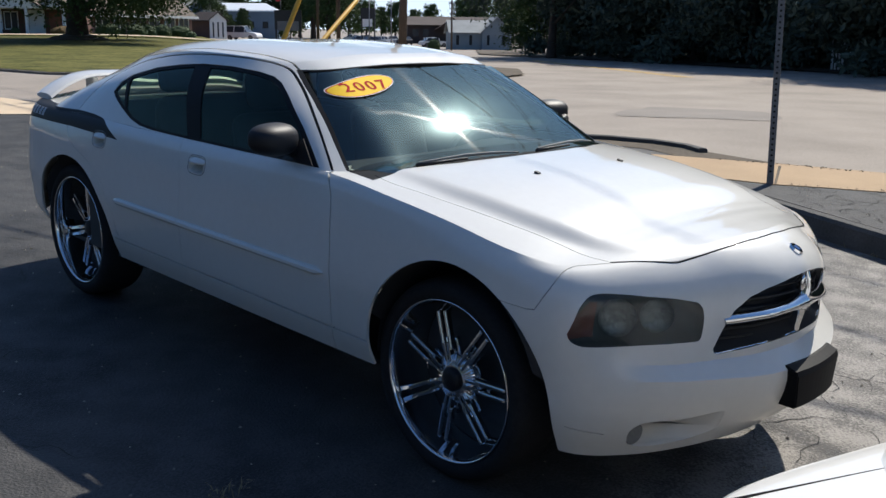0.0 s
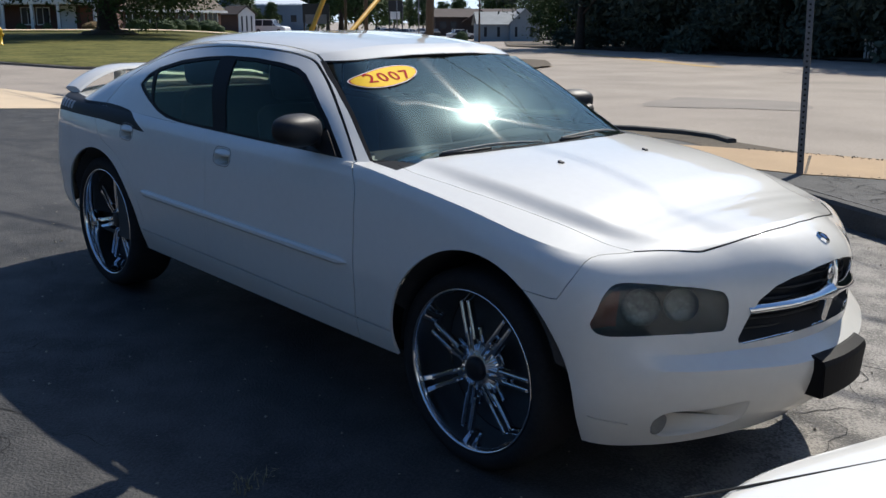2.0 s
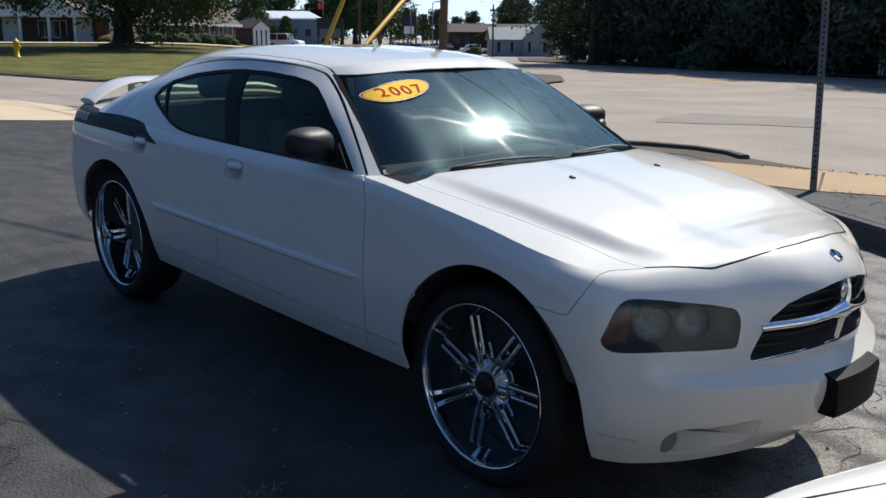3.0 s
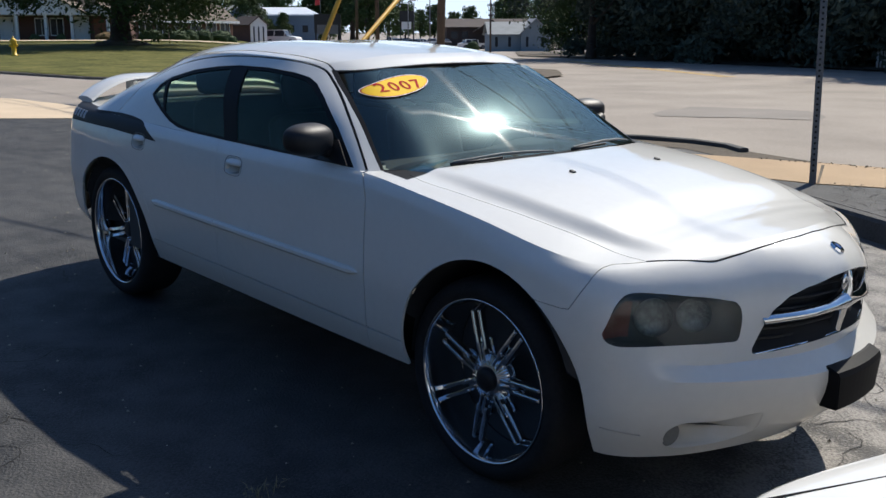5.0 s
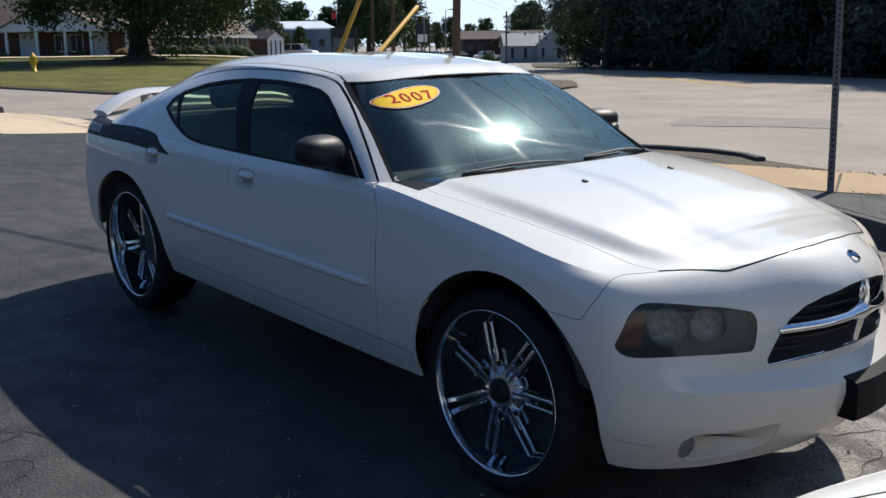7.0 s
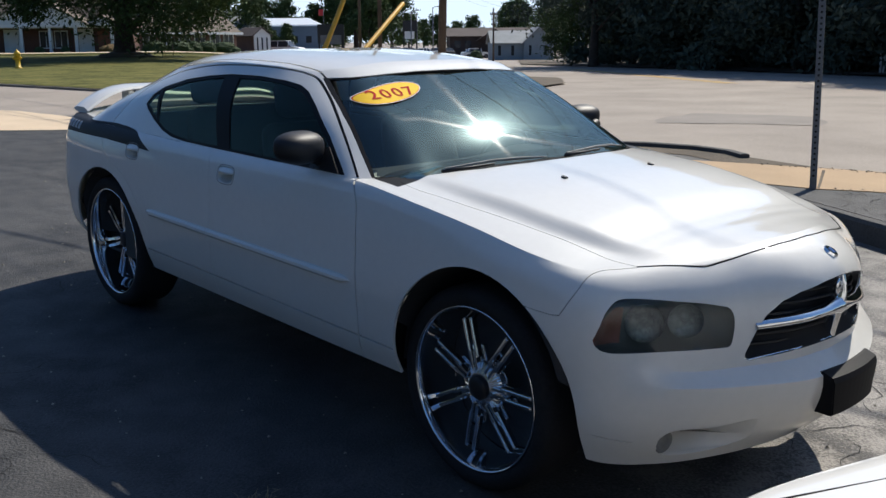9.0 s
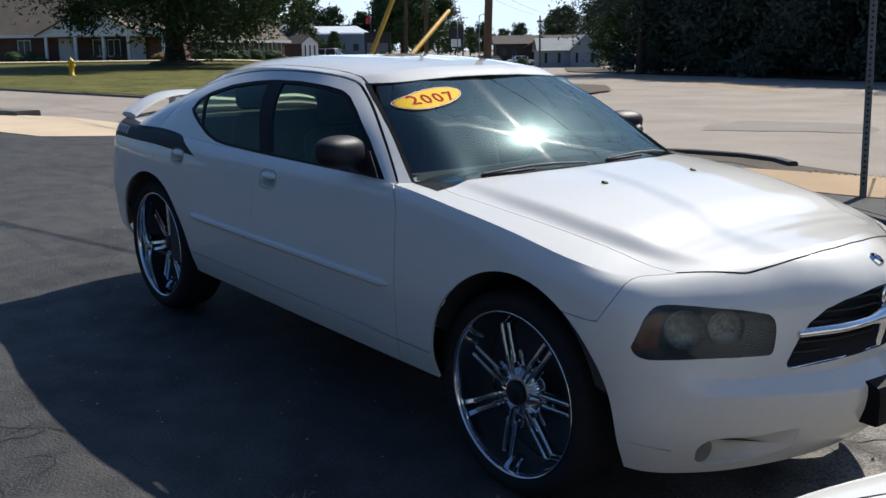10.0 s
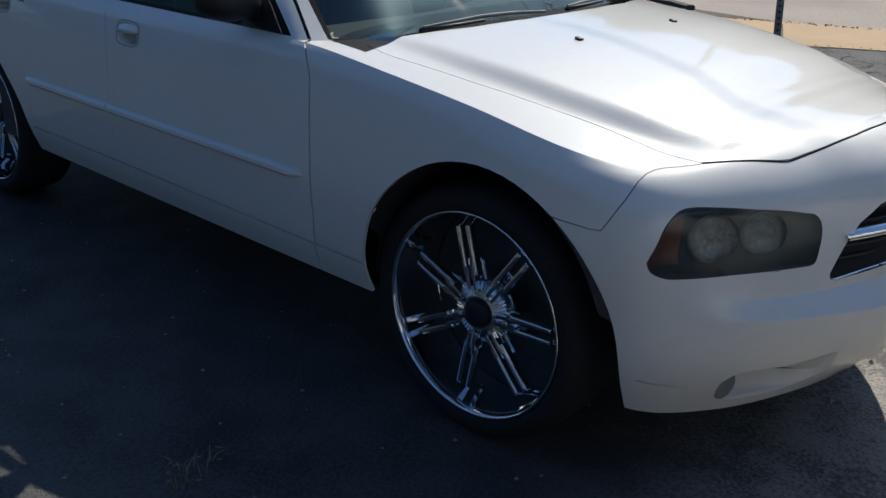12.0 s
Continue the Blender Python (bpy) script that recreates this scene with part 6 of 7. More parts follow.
def brick_wing():
    h = thing("brick_wing", frame_at(-26.4, 97.5, 1.15, 60), "long brick wing with white windows and tan shingle roof", "house")
    slab("wall", 0, 16, 0, 8, -0.7, 2.3, "brick_house", h)
    part("roof", gable_roof(0, 16, 0, 8, 2.3, 2.9, 0.5), M["shingle"], h, "tan shingle roof")
    slab("eave_board", -0.5, 16.5, -0.6, -0.5, 1.75, 2.0, "white", h)
    for x in (2.6, 5.0, 7.6, 10.0, 12.4, 14.6):
        window(h, x, 0, 0.45, 1.5, 1.4)


def brick_annex():
    h = thing("brick_annex", frame_at(-19.2, 129, 1.15, 45), "small brick annex with white garage front", "house")
    slab("wall", 0.0, 2.7, 0, 3.6, -0.8, 2.0, "brick_house", h)
    part("roof", gable_roof(0, 2.7, 0, 3.6, 2.02, 0.9, 0.3, along_x=False), M["brown_roof"], h, "dark shingle roof")
    slab("front", 0.1, 2.7, -0.12, -0.02, -0.8, 1.95, "vinyl", h, "white boarded front")
    part("gable", gable_wall(0.0, 2.7, -0.1, 1.95, 0.85, 0.08), M["vinyl"], h)
    for x in (0.6, 1.35, 2.1):
        slab("opening", x - 0.1, x + 0.1, -0.17, -0.1, -0.3, 1.6, "dark_glass", h)
    back = thing("grey_house", frame_at(-24.4, 150, 1.0, 20), "grey boarded house with pale gable behind the annex", "house")
    slab("wall", -6, 4.2, 0, 7, -0.8, 3.2, "shed_wall", back)
    part("roof", gable_roof(-6, 4.2, 0, 7, 3.2, 2.0, 0.35), M["shed_roof"], back, "grey shingle roof")
    part("gable", gable_wall(0.4, 4.0, -0.6, 2.9, 1.6), M["vinyl"], back, "pale gable")
    part("gable_roof", gable_roof(0.4, 4.0, -0.6, 3, 3.0, 1.6, 0.25, along_x=False), M["shed_roof"], back)
    slab("porch_post", 3.9, 4.1, -0.6, -0.4, -0.8, 3.0, "white", back)
    for x in (-4.2, -1.8):
        window(back, x, 0, 0.8, 1.0, 1.4)


def blue_hall():
    h = thing("blue_hall", frame_at(0, 182, 1.4), "blue metal hall with pale roof, far off", "building")
    slab("wall", -24.5, -14.6, 0, 14, -1, 4.0, "blue_wall", h)
    bm = bmesh.new()
    lo = [bm.verts.new((x, y, z)) for x, y, z in ((-25, -0.4, 3.7), (-14.2, -0.4, 3.7), (-17.5, 7, 5.2), (-26.5, 7, 5.2))]
    hi = [bm.verts.new(v.co + Vector((0, 0.1, 0.2))) for v in lo]
    bm.faces.new(hi)
    bm.faces.new(lo[::-1])
    for j in range(4):
        bm.faces.new((lo[j], lo[(j + 1) % 4], hi[(j + 1) % 4], hi[j]))
    part("roof", bm, M["white_roof"], h, "pale metal roof")
    for x in (-22, -19.5, -17):
        slab("window", x - 0.5, x + 0.5, -0.05, 0.05, 0.8, 2.0, "dark_glass", h)


def brown_hall():
    h = thing("brown_hall", frame_at(0, 190, 0.1), "long dark brown building with an entrance gable", "building")
    slab("wall", 9, 28, 0, 12, -1, 3.2, "brown_roof", h)
    part("roof", gable_roof(9, 28, 0, 12, 3.2, 1.5, 0.6), M["brown_roof"], h)
    part("entrance_gable", gable_wall(14.5, 20.5, -1.6, 2.4, 1.9), M["brown_roof"], h)
    part("entrance_roof", gable_roof(14.5, 20.5, -1.6, 2, 2.5, 1.9, 0.4, along_x=False), M["brown_roof"], h)
    slab("name_board", 17.0, 18.6, -1.72, -1.62, 2.4, 3.0, "vinyl", h, "small pale board")
    for x in (10.5, 12.5, 22.5, 25):
        slab("window", x - 0.6, x + 0.6, -0.06, 0.05, 0.9, 2.2, "dark_glass", h)


def pale_cottage():
    h = thing("pale_cottage", frame_at(0, 128, -0.35), "small pale grey cottage with narrow dark windows", "house")
    slab("wall", 11.6, 16.6, 0, 7, -0.6, 2.2, "shed_wall", h)
    part("roof", gable_roof(11.6, 16.6, 0, 7, 2.2, 1.5, 0.3), M["shed_roof"], h)
    slab("wall", 15.6, 19.4, -0.6, 6.4, -0.6, 2.3, "shed_wall", h)
    part("gable", gable_wall(15.6, 19.4, -0.58, 2.3, 1.75), M["shed_wall"], h)
    part("roof", gable_roof(15.6, 19.4, -0.6, 6.4, 2.3, 1.8, 0.3, along_x=False), M["shed_roof"], h)
    for x in (12.5, 14.2):
        slab("window", x - 0.18, x + 0.18, -0.05, 0.05, 0.5, 1.75, "dark_glass", h)
    for x in (16.4, 18.4):
        slab("window", x - 0.16, x + 0.16, -0.66, -0.55, 0.5, 1.75, "dark_glass", h)


brick_house()
brick_wing()
brick_annex()
blue_hall()
brown_hall()
pale_cottage()


# trees
def tree(name, at, height, spread, base, leaves, leaf, seed, label, trunk_r=0.4, dense_low=False, mats=("bark", "leaf"), flat=0.8, mound=0.0):
    """A tapered trunk with limbs, and a crown of small leaf sprays in loose clumps."""
    r = random.Random(seed)
    t = thing(name, at, label, "tree")
    bm = bmesh.new()
    top = Vector((r.uniform(-0.4, 0.4), r.uniform(-0.4, 0.4), height * 0.8))
    tube(bm, [(0, 0, -0.3), (0, 0, 0.15), (0.03, 0.02, height * 0.12), tuple(top * 0.5), tuple(top)], [trunk_r * 2.0, trunk_r * 1.35, trunk_r, trunk_r * 0.7, trunk_r * 0.12], 12)
    tips = []
    limbs = 11
    for k in range(limbs):
        z0 = base * 0.75 + (height * 0.75 - base * 0.75) * (k / limbs) ** 0.9
        a = k * 2.4 + r.uniform(-0.4, 0.4)
        reach = spread * (0.95 - 0.45 * k / limbs) * r.uniform(0.75, 1.05)
        p0 = Vector((0.02, 0.02, z0))
        p3 = Vector((reach * math.cos(a), reach * math.sin(a), z0 + (height - z0) * r.uniform(0.15, 0.5)))
        p1 = p0.lerp(p3, 0.35) + Vector((0, 0, 0.12 * reach))
        p2 = p0.lerp(p3, 0.7) + Vector((r.uniform(-0.3, 0.3), r.uniform(-0.3, 0.3), 0.14 * reach))
        bl = bmesh.new()
        tube(bl, [p0, p1, p2, p3], [trunk_r * 0.38, trunk_r * 0.26, trunk_r * 0.16, 0.02], 7)
        part("limb", bl, M[mats[0]], t, smooth=True)
        tips += [p1, p2, p3]
    if mound:
        # roots and earth heaped round the foot
        md = bmesh.new()
        bmesh.ops.create_icosphere(md, subdivisions=4, radius=1)
        for v in md.verts:
            n = 1 + 0.22 * noise.noise(v.co * 2.5) + 0.12 * noise.noise(v.co * 7)
            v.co = Vector((v.co.x * mound * n, v.co.y * mound * n, max(-0.1, v.co.z) * 0.38 * n + 0.05))
        part("root_mound", md, M["soil"], t, "earth and roots heaped round the trunk", smooth=True)
    part("trunk", bm, M[mats[0]], t, "dark furrowed bark", smooth=True)
    # clump centres: at the tips and strewn through an uneven crown
    clumps = []
    for p in tips:
        clumps.append((p, spread * r.uniform(0.16, 0.26)))
    for _ in range(int(46)):
        a, u, w = r.uniform(0, math.tau), r.random() ** 0.5, r.random()
        zc = base + (height - base) * w
        prof = math.sin(math.pi * min(0.97, 0.16 + 0.84 * w)) ** 0.6 if not dense_low else (1.0 - 0.65 * w ** 2)
        rad = spread * prof * u * r.uniform(0.85, 1.1)
        clumps.append((Vector((rad * math.cos(a), rad * math.sin(a), zc)), spread * r.uniform(0.12, 0.24)))
    verts, faces = [], []
    per = max(1, leaves // len(clumps))
    for c, cr in clumps:
        for _ in range(per):
            d = Vector((r.gauss(0, 1), r.gauss(0, 1), r.gauss(0, flat)))
            p = c + d * cr * 0.55
            s = leaf * r.uniform(0.5, 1.3)
            n = Vector((r.gauss(0, 1), r.gauss(0, 1), r.gauss(0.4, 1))).normalized()
            u = n.orthogonal().normalized()
            u.rotate(Matrix.Rotation(r.uniform(0, math.tau), 3, n))
            v = n.cross(u)
            k = len(verts)
            verts += [p - u * s, p + v * s * 0.45 + n * s * 0.1, p + u * s, p - v * s * 0.45 + n * s * 0.1]
            faces.append((k, k + 1, k + 2, k + 3))
    me = bpy.data.meshes.new("crown")
    me.from_pydata([tuple(v) for v in verts], [], faces)
    me.materials.append(M[mats[1]])
    c = new("crown", me)
    c.parent = t
    return t


def stand(across, along, turn=0.0, lift=-0.1, size=1.0):
    p = spot(across, along, None, lift)
    return pose(p.x, p.y, p.z, 0, 0, turn) @ Matrix.Scale(size, 4)


def put_copy(ob, across, along, turn, size, group=""):
    p = spot(across, along, None, -0.1)
    c = copy_thing(ob, pose(p.x, p.y, p.z, 0, 0, turn))
    c.scale = (size, size, size * (0.9 + 0.2 * ((turn * 7) % 1)))
    if group:
        c["group"] = group
    return c


tree("oak", stand(-15.6, 56.5), 10.5, 8.8, 1.6, 110000, 0.125, 11, "spreading oak with dark trunk standing on the lawn", 0.5, mound=1.6)
wood_a = tree("tree", stand(17.5, 72), 10.5, 4.6, 0.6, 30000, 0.18, 21, "dense dark tree at the edge of the woods", 0.22, True, ("bark", "leaf_dark"))
wood_b = tree("tree", stand(21.0, 51), 11.5, 5.0, 0.4, 30000, 0.18, 22, "dense dark tree at the edge of the woods", 0.25, True, ("bark", "leaf_dark"))
wood_c = tree("tree", stand(19.0, 84), 9.0, 4.2, 0.8, 16000, 0.14, 23, "leafy green tree at the edge of the woods", 0.2, True, ("bark", "leaf"))
for o in (wood_a, wood_b, wood_c):
    o["group"] = "trees of the woods"
rng = random.Random(5)
edge = [(14.6, 64), (16.0, 60), (16.8, 55), (18.4, 52), (19.2, 46), (20.5, 43), (21.3, 38), (22.4, 35), (23.0, 30), (24.0, 27), (24.8, 22), (26, 18), (28, 12), (30, 6)]
for k, (a, b) in enumerate(edge):
    put_copy((wood_a, wood_b)[k % 2], a + rng.uniform(-0.5, 0.8), b + rng.uniform(-0.8, 0.8), rng.uniform(0, 360), rng.uniform(0.85, 1.05), "trees of the woods")
    put_copy((wood_b, wood_a)[k % 2], a + 6 + rng.uniform(-1, 1), b + 6.5 + rng.uniform(-1, 1), rng.uniform(0, 360), rng.uniform(1.15, 1.45), "trees of the woods")
    put_copy((wood_a, wood_b)[k % 2], a + 13 + rng.uniform(-1, 1), b + 13 + rng.uniform(-1, 1), rng.uniform(0, 360), rng.uniform(1.5, 1.9), "trees of the woods")
# unseen trees added away from the street, to close the lot and darken reflections
for k in range(13):
    x, y = -52 + 6.2 * k + rng.uniform(-1, 1), -34 + 0.10 * (k - 6) ** 2 + rng.uniform(-1.5, 1.5)
    c = copy_thing((wood_a, wood_b)[k % 2], pose(x, y, ground_z(x, y) - 0.1, 0, 0, rng.uniform(0, 360)))
    c.scale = (1.1, 1.1, rng.uniform(0.85, 1.2))
    c["group"] = "trees of the woods"
put_copy(wood_c, 15.9, 86, 40, 0.85, "trees of the woods")
put_copy(wood_c, 23.0, 142, 70, 1.3, "trees of the woods")
put_copy(wood_c, 28.5, 146, 190, 1.5, "trees of the woods")
put_copy(wood_c, 33.5, 150, 100, 1.6, "trees of the woods")
tree("tree", stand(11.8, 61), 12, 6.6, 2.7, 15000, 0.13, 24, "tall leaning tree whose boughs overhang the street", 0.25, False, ("bark", "leaf_dark"))["group"] = "trees of the woods"
far_tree = tree("far_tree", stand(-6.5, 205), 15, 6.0, 2.0, 9000, 0.38, 31, "tall leafy tree far down the street", 0.4, True, ("bark", "leaf"))
far_tree["group"] = "far trees"
for a, b, s in ((-10, 215, 1.25), (-14, 235, 1.0), (-2.5, 230, 1.0), (-24, 205, 0.75), (-30, 205, 0.85), (-37, 160, 0.75), (-42, 165, 0.8), (-29, 150, 0.62), (-22.5, 152, 0.5), (-18.5, 215, 0.7), (2, 320, 0.7), (7, 330, 0.6), (12, 340, 0.75), (18, 330, 0.65), (24, 335, 0.7), (32, 300, 0.9), (40, 260, 1.0), (28, 240, 0.9), (-12.2, 176, 0.32), (-20.3, 176, 0.3), (-22.5, 174, 0.26)):
    put_copy(far_tree, a, b, rng.uniform(0, 360), s, "far trees")

# an unseen tree beside the lot, placed so that its crown dapples the bonnet
tree("street_tree", pose(4.3, 11.7, ground_z(4.3, 11.7)), 13.0, 4.4, 6.8, 1300, 0.14, 41, "tall roadside tree with thin high crown", 0.2, False, ("bark", "leaf"))


def bush(name, across, along, w, h, seed, label, material="hedge", group=""):
    """A clipped bush: an uneven mound with leaf sprays standing off it."""
    r = random.Random(seed)
    p = spot(across, along, None, -0.05)
    bm = bmesh.new()
    bmesh.ops.create_icosphere(bm, subdivisions=4, radius=1)
    for v in bm.verts:
        n = 1 + 0.10 * noise.noise(v.co * 2.2 + Vector((seed, 0, 0))) + 0.06 * noise.noise(v.co * 6 + Vector((0, seed, 0)))
        z = max(v.co.z, -0.55)
        v.co = Vector((v.co.x * w / 2 * n, v.co.y * w * 0.42 * n, (z + 0.55) / 1.55 * h * n))
    spots = [(v.co.copy(), v.normal.copy()) for v in bm.verts]
    for q, n in spots:
        for _ in range(2):
            s = r.uniform(0.03, 0.08) * max(0.6, h)
            c = q + n * r.uniform(-0.02, 0.06)
            u = Vector((r.gauss(0, 1), r.gauss(0, 1), r.gauss(0, 1))).normalized()
            v2 = u.orthogonal().normalized()
            bm.faces.new([bm.verts.new(c + e) for e in (u * s, v2 * s * 0.5, -u * s, -v2 * s * 0.5)])
    b = tagged(part(name, bm, M[material], None, at=pose(p.x, p.y, p.z, 0, 0, 50.2)), label, "bush", group)
    return b


for k, (px, d, w, h) in enumerate(((350, 92, 2.1, 1.05), (393, 95, 2.5, 1.0), (417, 99, 1.7, 1.05), (441, 101, 1.8, 1.1), (470, 103, 2.4, 1.15), (487, 103, 1.4, 0.7))):
    bush("clipped_bush", (px - 784) * 0.000567 * d, d, w, h, 50 + k, "rounded clipped green bush along the brick wing", "hedge", "bushes along the wing")
for k, (px, d, w, h, m) in enumerate(((8, 93, 1.6, 1.0, "hedge"), (38, 93, 1.1, 0.9, "hedge"), (60, 93, 1.6, 0.5, "hedge"), (150, 92, 0.9, 0.6, "hedge"), (195, 92, 0.8, 0.6, "hedge"), (276, 91, 2.2, 0.75, "bush_red"), (292, 92, 1.3, 0.7, "bush_red"))):
    bush("bush", (px - 784) * 0.000567 * d, d, w, h, 70 + k, "low green bush before the brick house" if m == "hedge" else "low bush with reddish leaves before the brick house", m, "bushes before the house")
bush("bush", 9.3, 126, 1.6, 1.3, 90, "round green bush beside the pale cottage", "hedge")
bush("bush", -24.5, 108, 3.0, 2.4, 91, "tall dark shrub beside the brick annex", "hedge")


# hydrant
def hydrant():
    p = spot((111 - 784) * 0.000567 * 42.5, 42.5, None, 0.05)
    h = thing("fire_hydrant", pose(p.x, p.y, p.z, 0, 0, 30), "yellow fire hydrant standing on the lawn", "hydrant")
    turn_z = Matrix.Rotation(math.radians(90), 4, "X")
    for name, prof in (("barrel", [(0.15, 0.0), (0.15, 0.04), (0.105, 0.05), (0.10, 0.5), (0.13, 0.51), (0.13, 0.55), (0.115, 0.56)]), ("bonnet_cap", [(0.115, 0.56), (0.14, 0.565), (0.14, 0.60), (0.12, 0.66), (0.07, 0.72), (0.03, 0.74), (0.03, 0.80), (0.001, 0.80)])):
        bm = bmesh.new()
        lathe(bm, prof, 24)
        bmesh.ops.transform(bm, matrix=turn_z, verts=bm.verts)
        part(name, bm, M["hydrant_yellow"], h, smooth=True)
    for a in (0, 90, 180):
        bm = bmesh.new()
        lathe(bm, [(0.06, 0.0), (0.06, 0.14), (0.075, 0.145), (0.075, 0.18), (0.03, 0.19), (0.03, 0.21), (0.001, 0.21)], 16)
        part("nozzle", bm, M["hydrant_yellow"], h, at=pose(0, 0, 0.42, 0, 0, a) @ pose(0, 0.0, 0), smooth=True)


hydrant()


# poles, guys and cables
def pole(name, across, along, r, height, label, lean=(0, 0), material="timber"):
    p = spot(across, along, None, -0.2)
    t = thing(name, pose(p.x, p.y, p.z), label, "pole")
    bm = bmesh.new()
    tube(bm, [(0, 0, 0), (lean[0] / 2, lean[1] / 2, height / 2), (lean[0], lean[1], height)], [r, r * 0.9, r * 0.75], 14)
    part("shaft", bm, M[material], t, smooth=True)
    return t


def crossarm(parent, z, w):
    arm = slab("crossarm", -w, w, -0.06, 0.06, z - 0.07, z + 0.07, "timber", parent)
    for x in (-w * 0.9, -w * 0.35, w * 0.35, w * 0.9):
        bm = bmesh.new()
        tube(bm, [(x, 0, z + 0.07), (x, 0, z + 0.22)], [0.05, 0.035], 8)
        part("insulator", bm, M["galv"], arm)


main_pole = pole("utility_pole", 0.94, 24, 0.10, 12, "dark timber utility pole beside the street", (0.2, 0.2))
crossarm(main_pole, 11.2, 1.2)
p2 = pole("utility_pole", -1.33, 60, 0.13, 11, "dark timber utility pole beside the street")
crossarm(p2, 10.4, 1.1)
pole("utility_pole", -3.3, 78, 0.12, 11, "thin dark timber utility pole by the street")
far_pole = pole("utility_pole", 10.8, 118, 0.12, 6.3, "far utility pole with short crossarms behind the cottage")
crossarm(far_pole, 5.6, 0.5)
crossarm(far_pole, 4.4, 0.35)
for a, b, hgt, arm in ((1.05, 118, 6.0, 0.9), (3.75, 122, 6.6, 0.9), (2.35, 160, 7.2, -0.8)):
    lp = pole("street_lamp", a, b, 0.07, hgt, "slim grey street lamp far down the road", material="galv")
    bm = bmesh.new()
    tube(bm, [(0, 0, hgt - 0.15), (arm * 0.5, 0, hgt + 0.1), (arm, 0, hgt + 0.1)], [0.04, 0.035, 0.03], 8)
    part("arm", bm, M["galv"], lp)
    slab("lamp_head", arm - 0.05 if arm > 0 else arm - 0.45, arm + 0.45 if arm > 0 else arm + 0.05, -0.1, 0.1, hgt + 0.02, hgt + 0.16, "galv", lp, bevel=0.03)


def guy(foot, head, guard, label):
    a, b = Vector(foot), Vector(head)
    d = (b - a).normalized()
    t = thing("guy_wire", Matrix.Translation(a), label, "guy wire")
    bm = bmesh.new()
    tube(bm, [Vector(), b - a], 0.008, 6)
    part("wire", bm, M["galv"], t)
    bm = bmesh.new()
    tube(bm, [d * 0.25, d * 0.3, d * (guard - 0.05), d * guard], [0.04, 0.05, 0.05, 0.04], 12)
    part("guard", bm, M["guard_yellow"], t, "yellow plastic guard tube", smooth=True)


guy(spot(-2.06, 20, 0.3), spot(0.98, 24, 8.1), 3.7, "steel guy wire in a yellow guard tube")
guy(spot(-1.80, 19, 0.25), spot(0.94, 24, 3.55), 4.45, "steel guy wire in a yellow guard tube")


def cable(name, a, b, sag, r, label):
    a, b = Vector(a), Vector(b)
    bm = bmesh.new()
    o = a.copy()
    tube(bm, [a.lerp(b, k / 24) - Vector((0, 0, sag * 4 * (k / 24) * (1 - k / 24))) - o for k in range(25)], r, 6)
    return tagged(part(name, bm, M["cable"], None, at=Matrix.Translation(o)), label, "cable")


for x0, y0, slope, z, r in ((-1.0, 5.27, 0.0, 7.2, 0.007), (-3.86, 5.73, 0.315, 7.0, 0.022)):
    cable("overhead_cable", (x0 - 24, y0 - 24 * slope, z + 0.25), (x0 + 24, y0 + 24 * slope, z + 0.25), 0.25, r, "black telephone cable strung above the lot")
for y0, slope, r in ((7.35, -0.12, 0.011), (8.60, 0.0, 0.013), (8.86, -0.12, 0.011), (9.7, 0.0, 0.010)):
    cable("power_line", (-24, y0 - 22 * slope, 7.45), (21, y0 + 23 * slope, 7.45), 0.25, r, "thin black power line above the street")
pt = spot(1.15, 24.2, 11)
for o in (-0.8, 0.8):
    cable("power_line", pt + ACROSS * o, spot(-1.33 + o, 60, 10.4), 0.5, 0.012, "thin black power line above the street")
    cable("power_line", spot(-3.3 + o, 78, 10.6), spot(10.8 + o, 118, 5.9), 0.8, 0.012, "thin black power line above the street")


# perforated steel sign post beside the pavement
def sign_post():
    base = Vector((-0.375, 5.355, ground_z(-0.375, 5.355) + RAISED))
    t = thing("sign_post", pose(*base, -0.6, -0.9, 25), "perforated galvanised steel sign post beside the pavement", "post")
    bm = bmesh.new()
    w = 0.030
    for x0, x1, y0, y1 in ((-w, w, -w, -w + 0.004), (-w, w, w - 0.004, w), (-w, -w + 0.004, -w + 0.004, w - 0.004), (w - 0.004, w, -w + 0.004, w - 0.004)):
        box(bm, x0, x1, y0, y1, -0.1, 3.4)
    part("tube", bm, M["galv"], t)
    ring = bmesh.new()
    bmesh.ops.create_circle(ring, cap_ends=True, segments=10, radius=0.011)
    me = mesh_of("hole", ring, M["gap"])
    for side in (0, 90):
        for k in range(62):
            o = new("hole", me)
            o.parent = t
            o.matrix_basis = pose(0, 0, 0.12 + k * 0.0508, 0, 0, side) @ pose(0, -w - 0.0006, 0, 90, 0, 0)
    return t


sign_post()


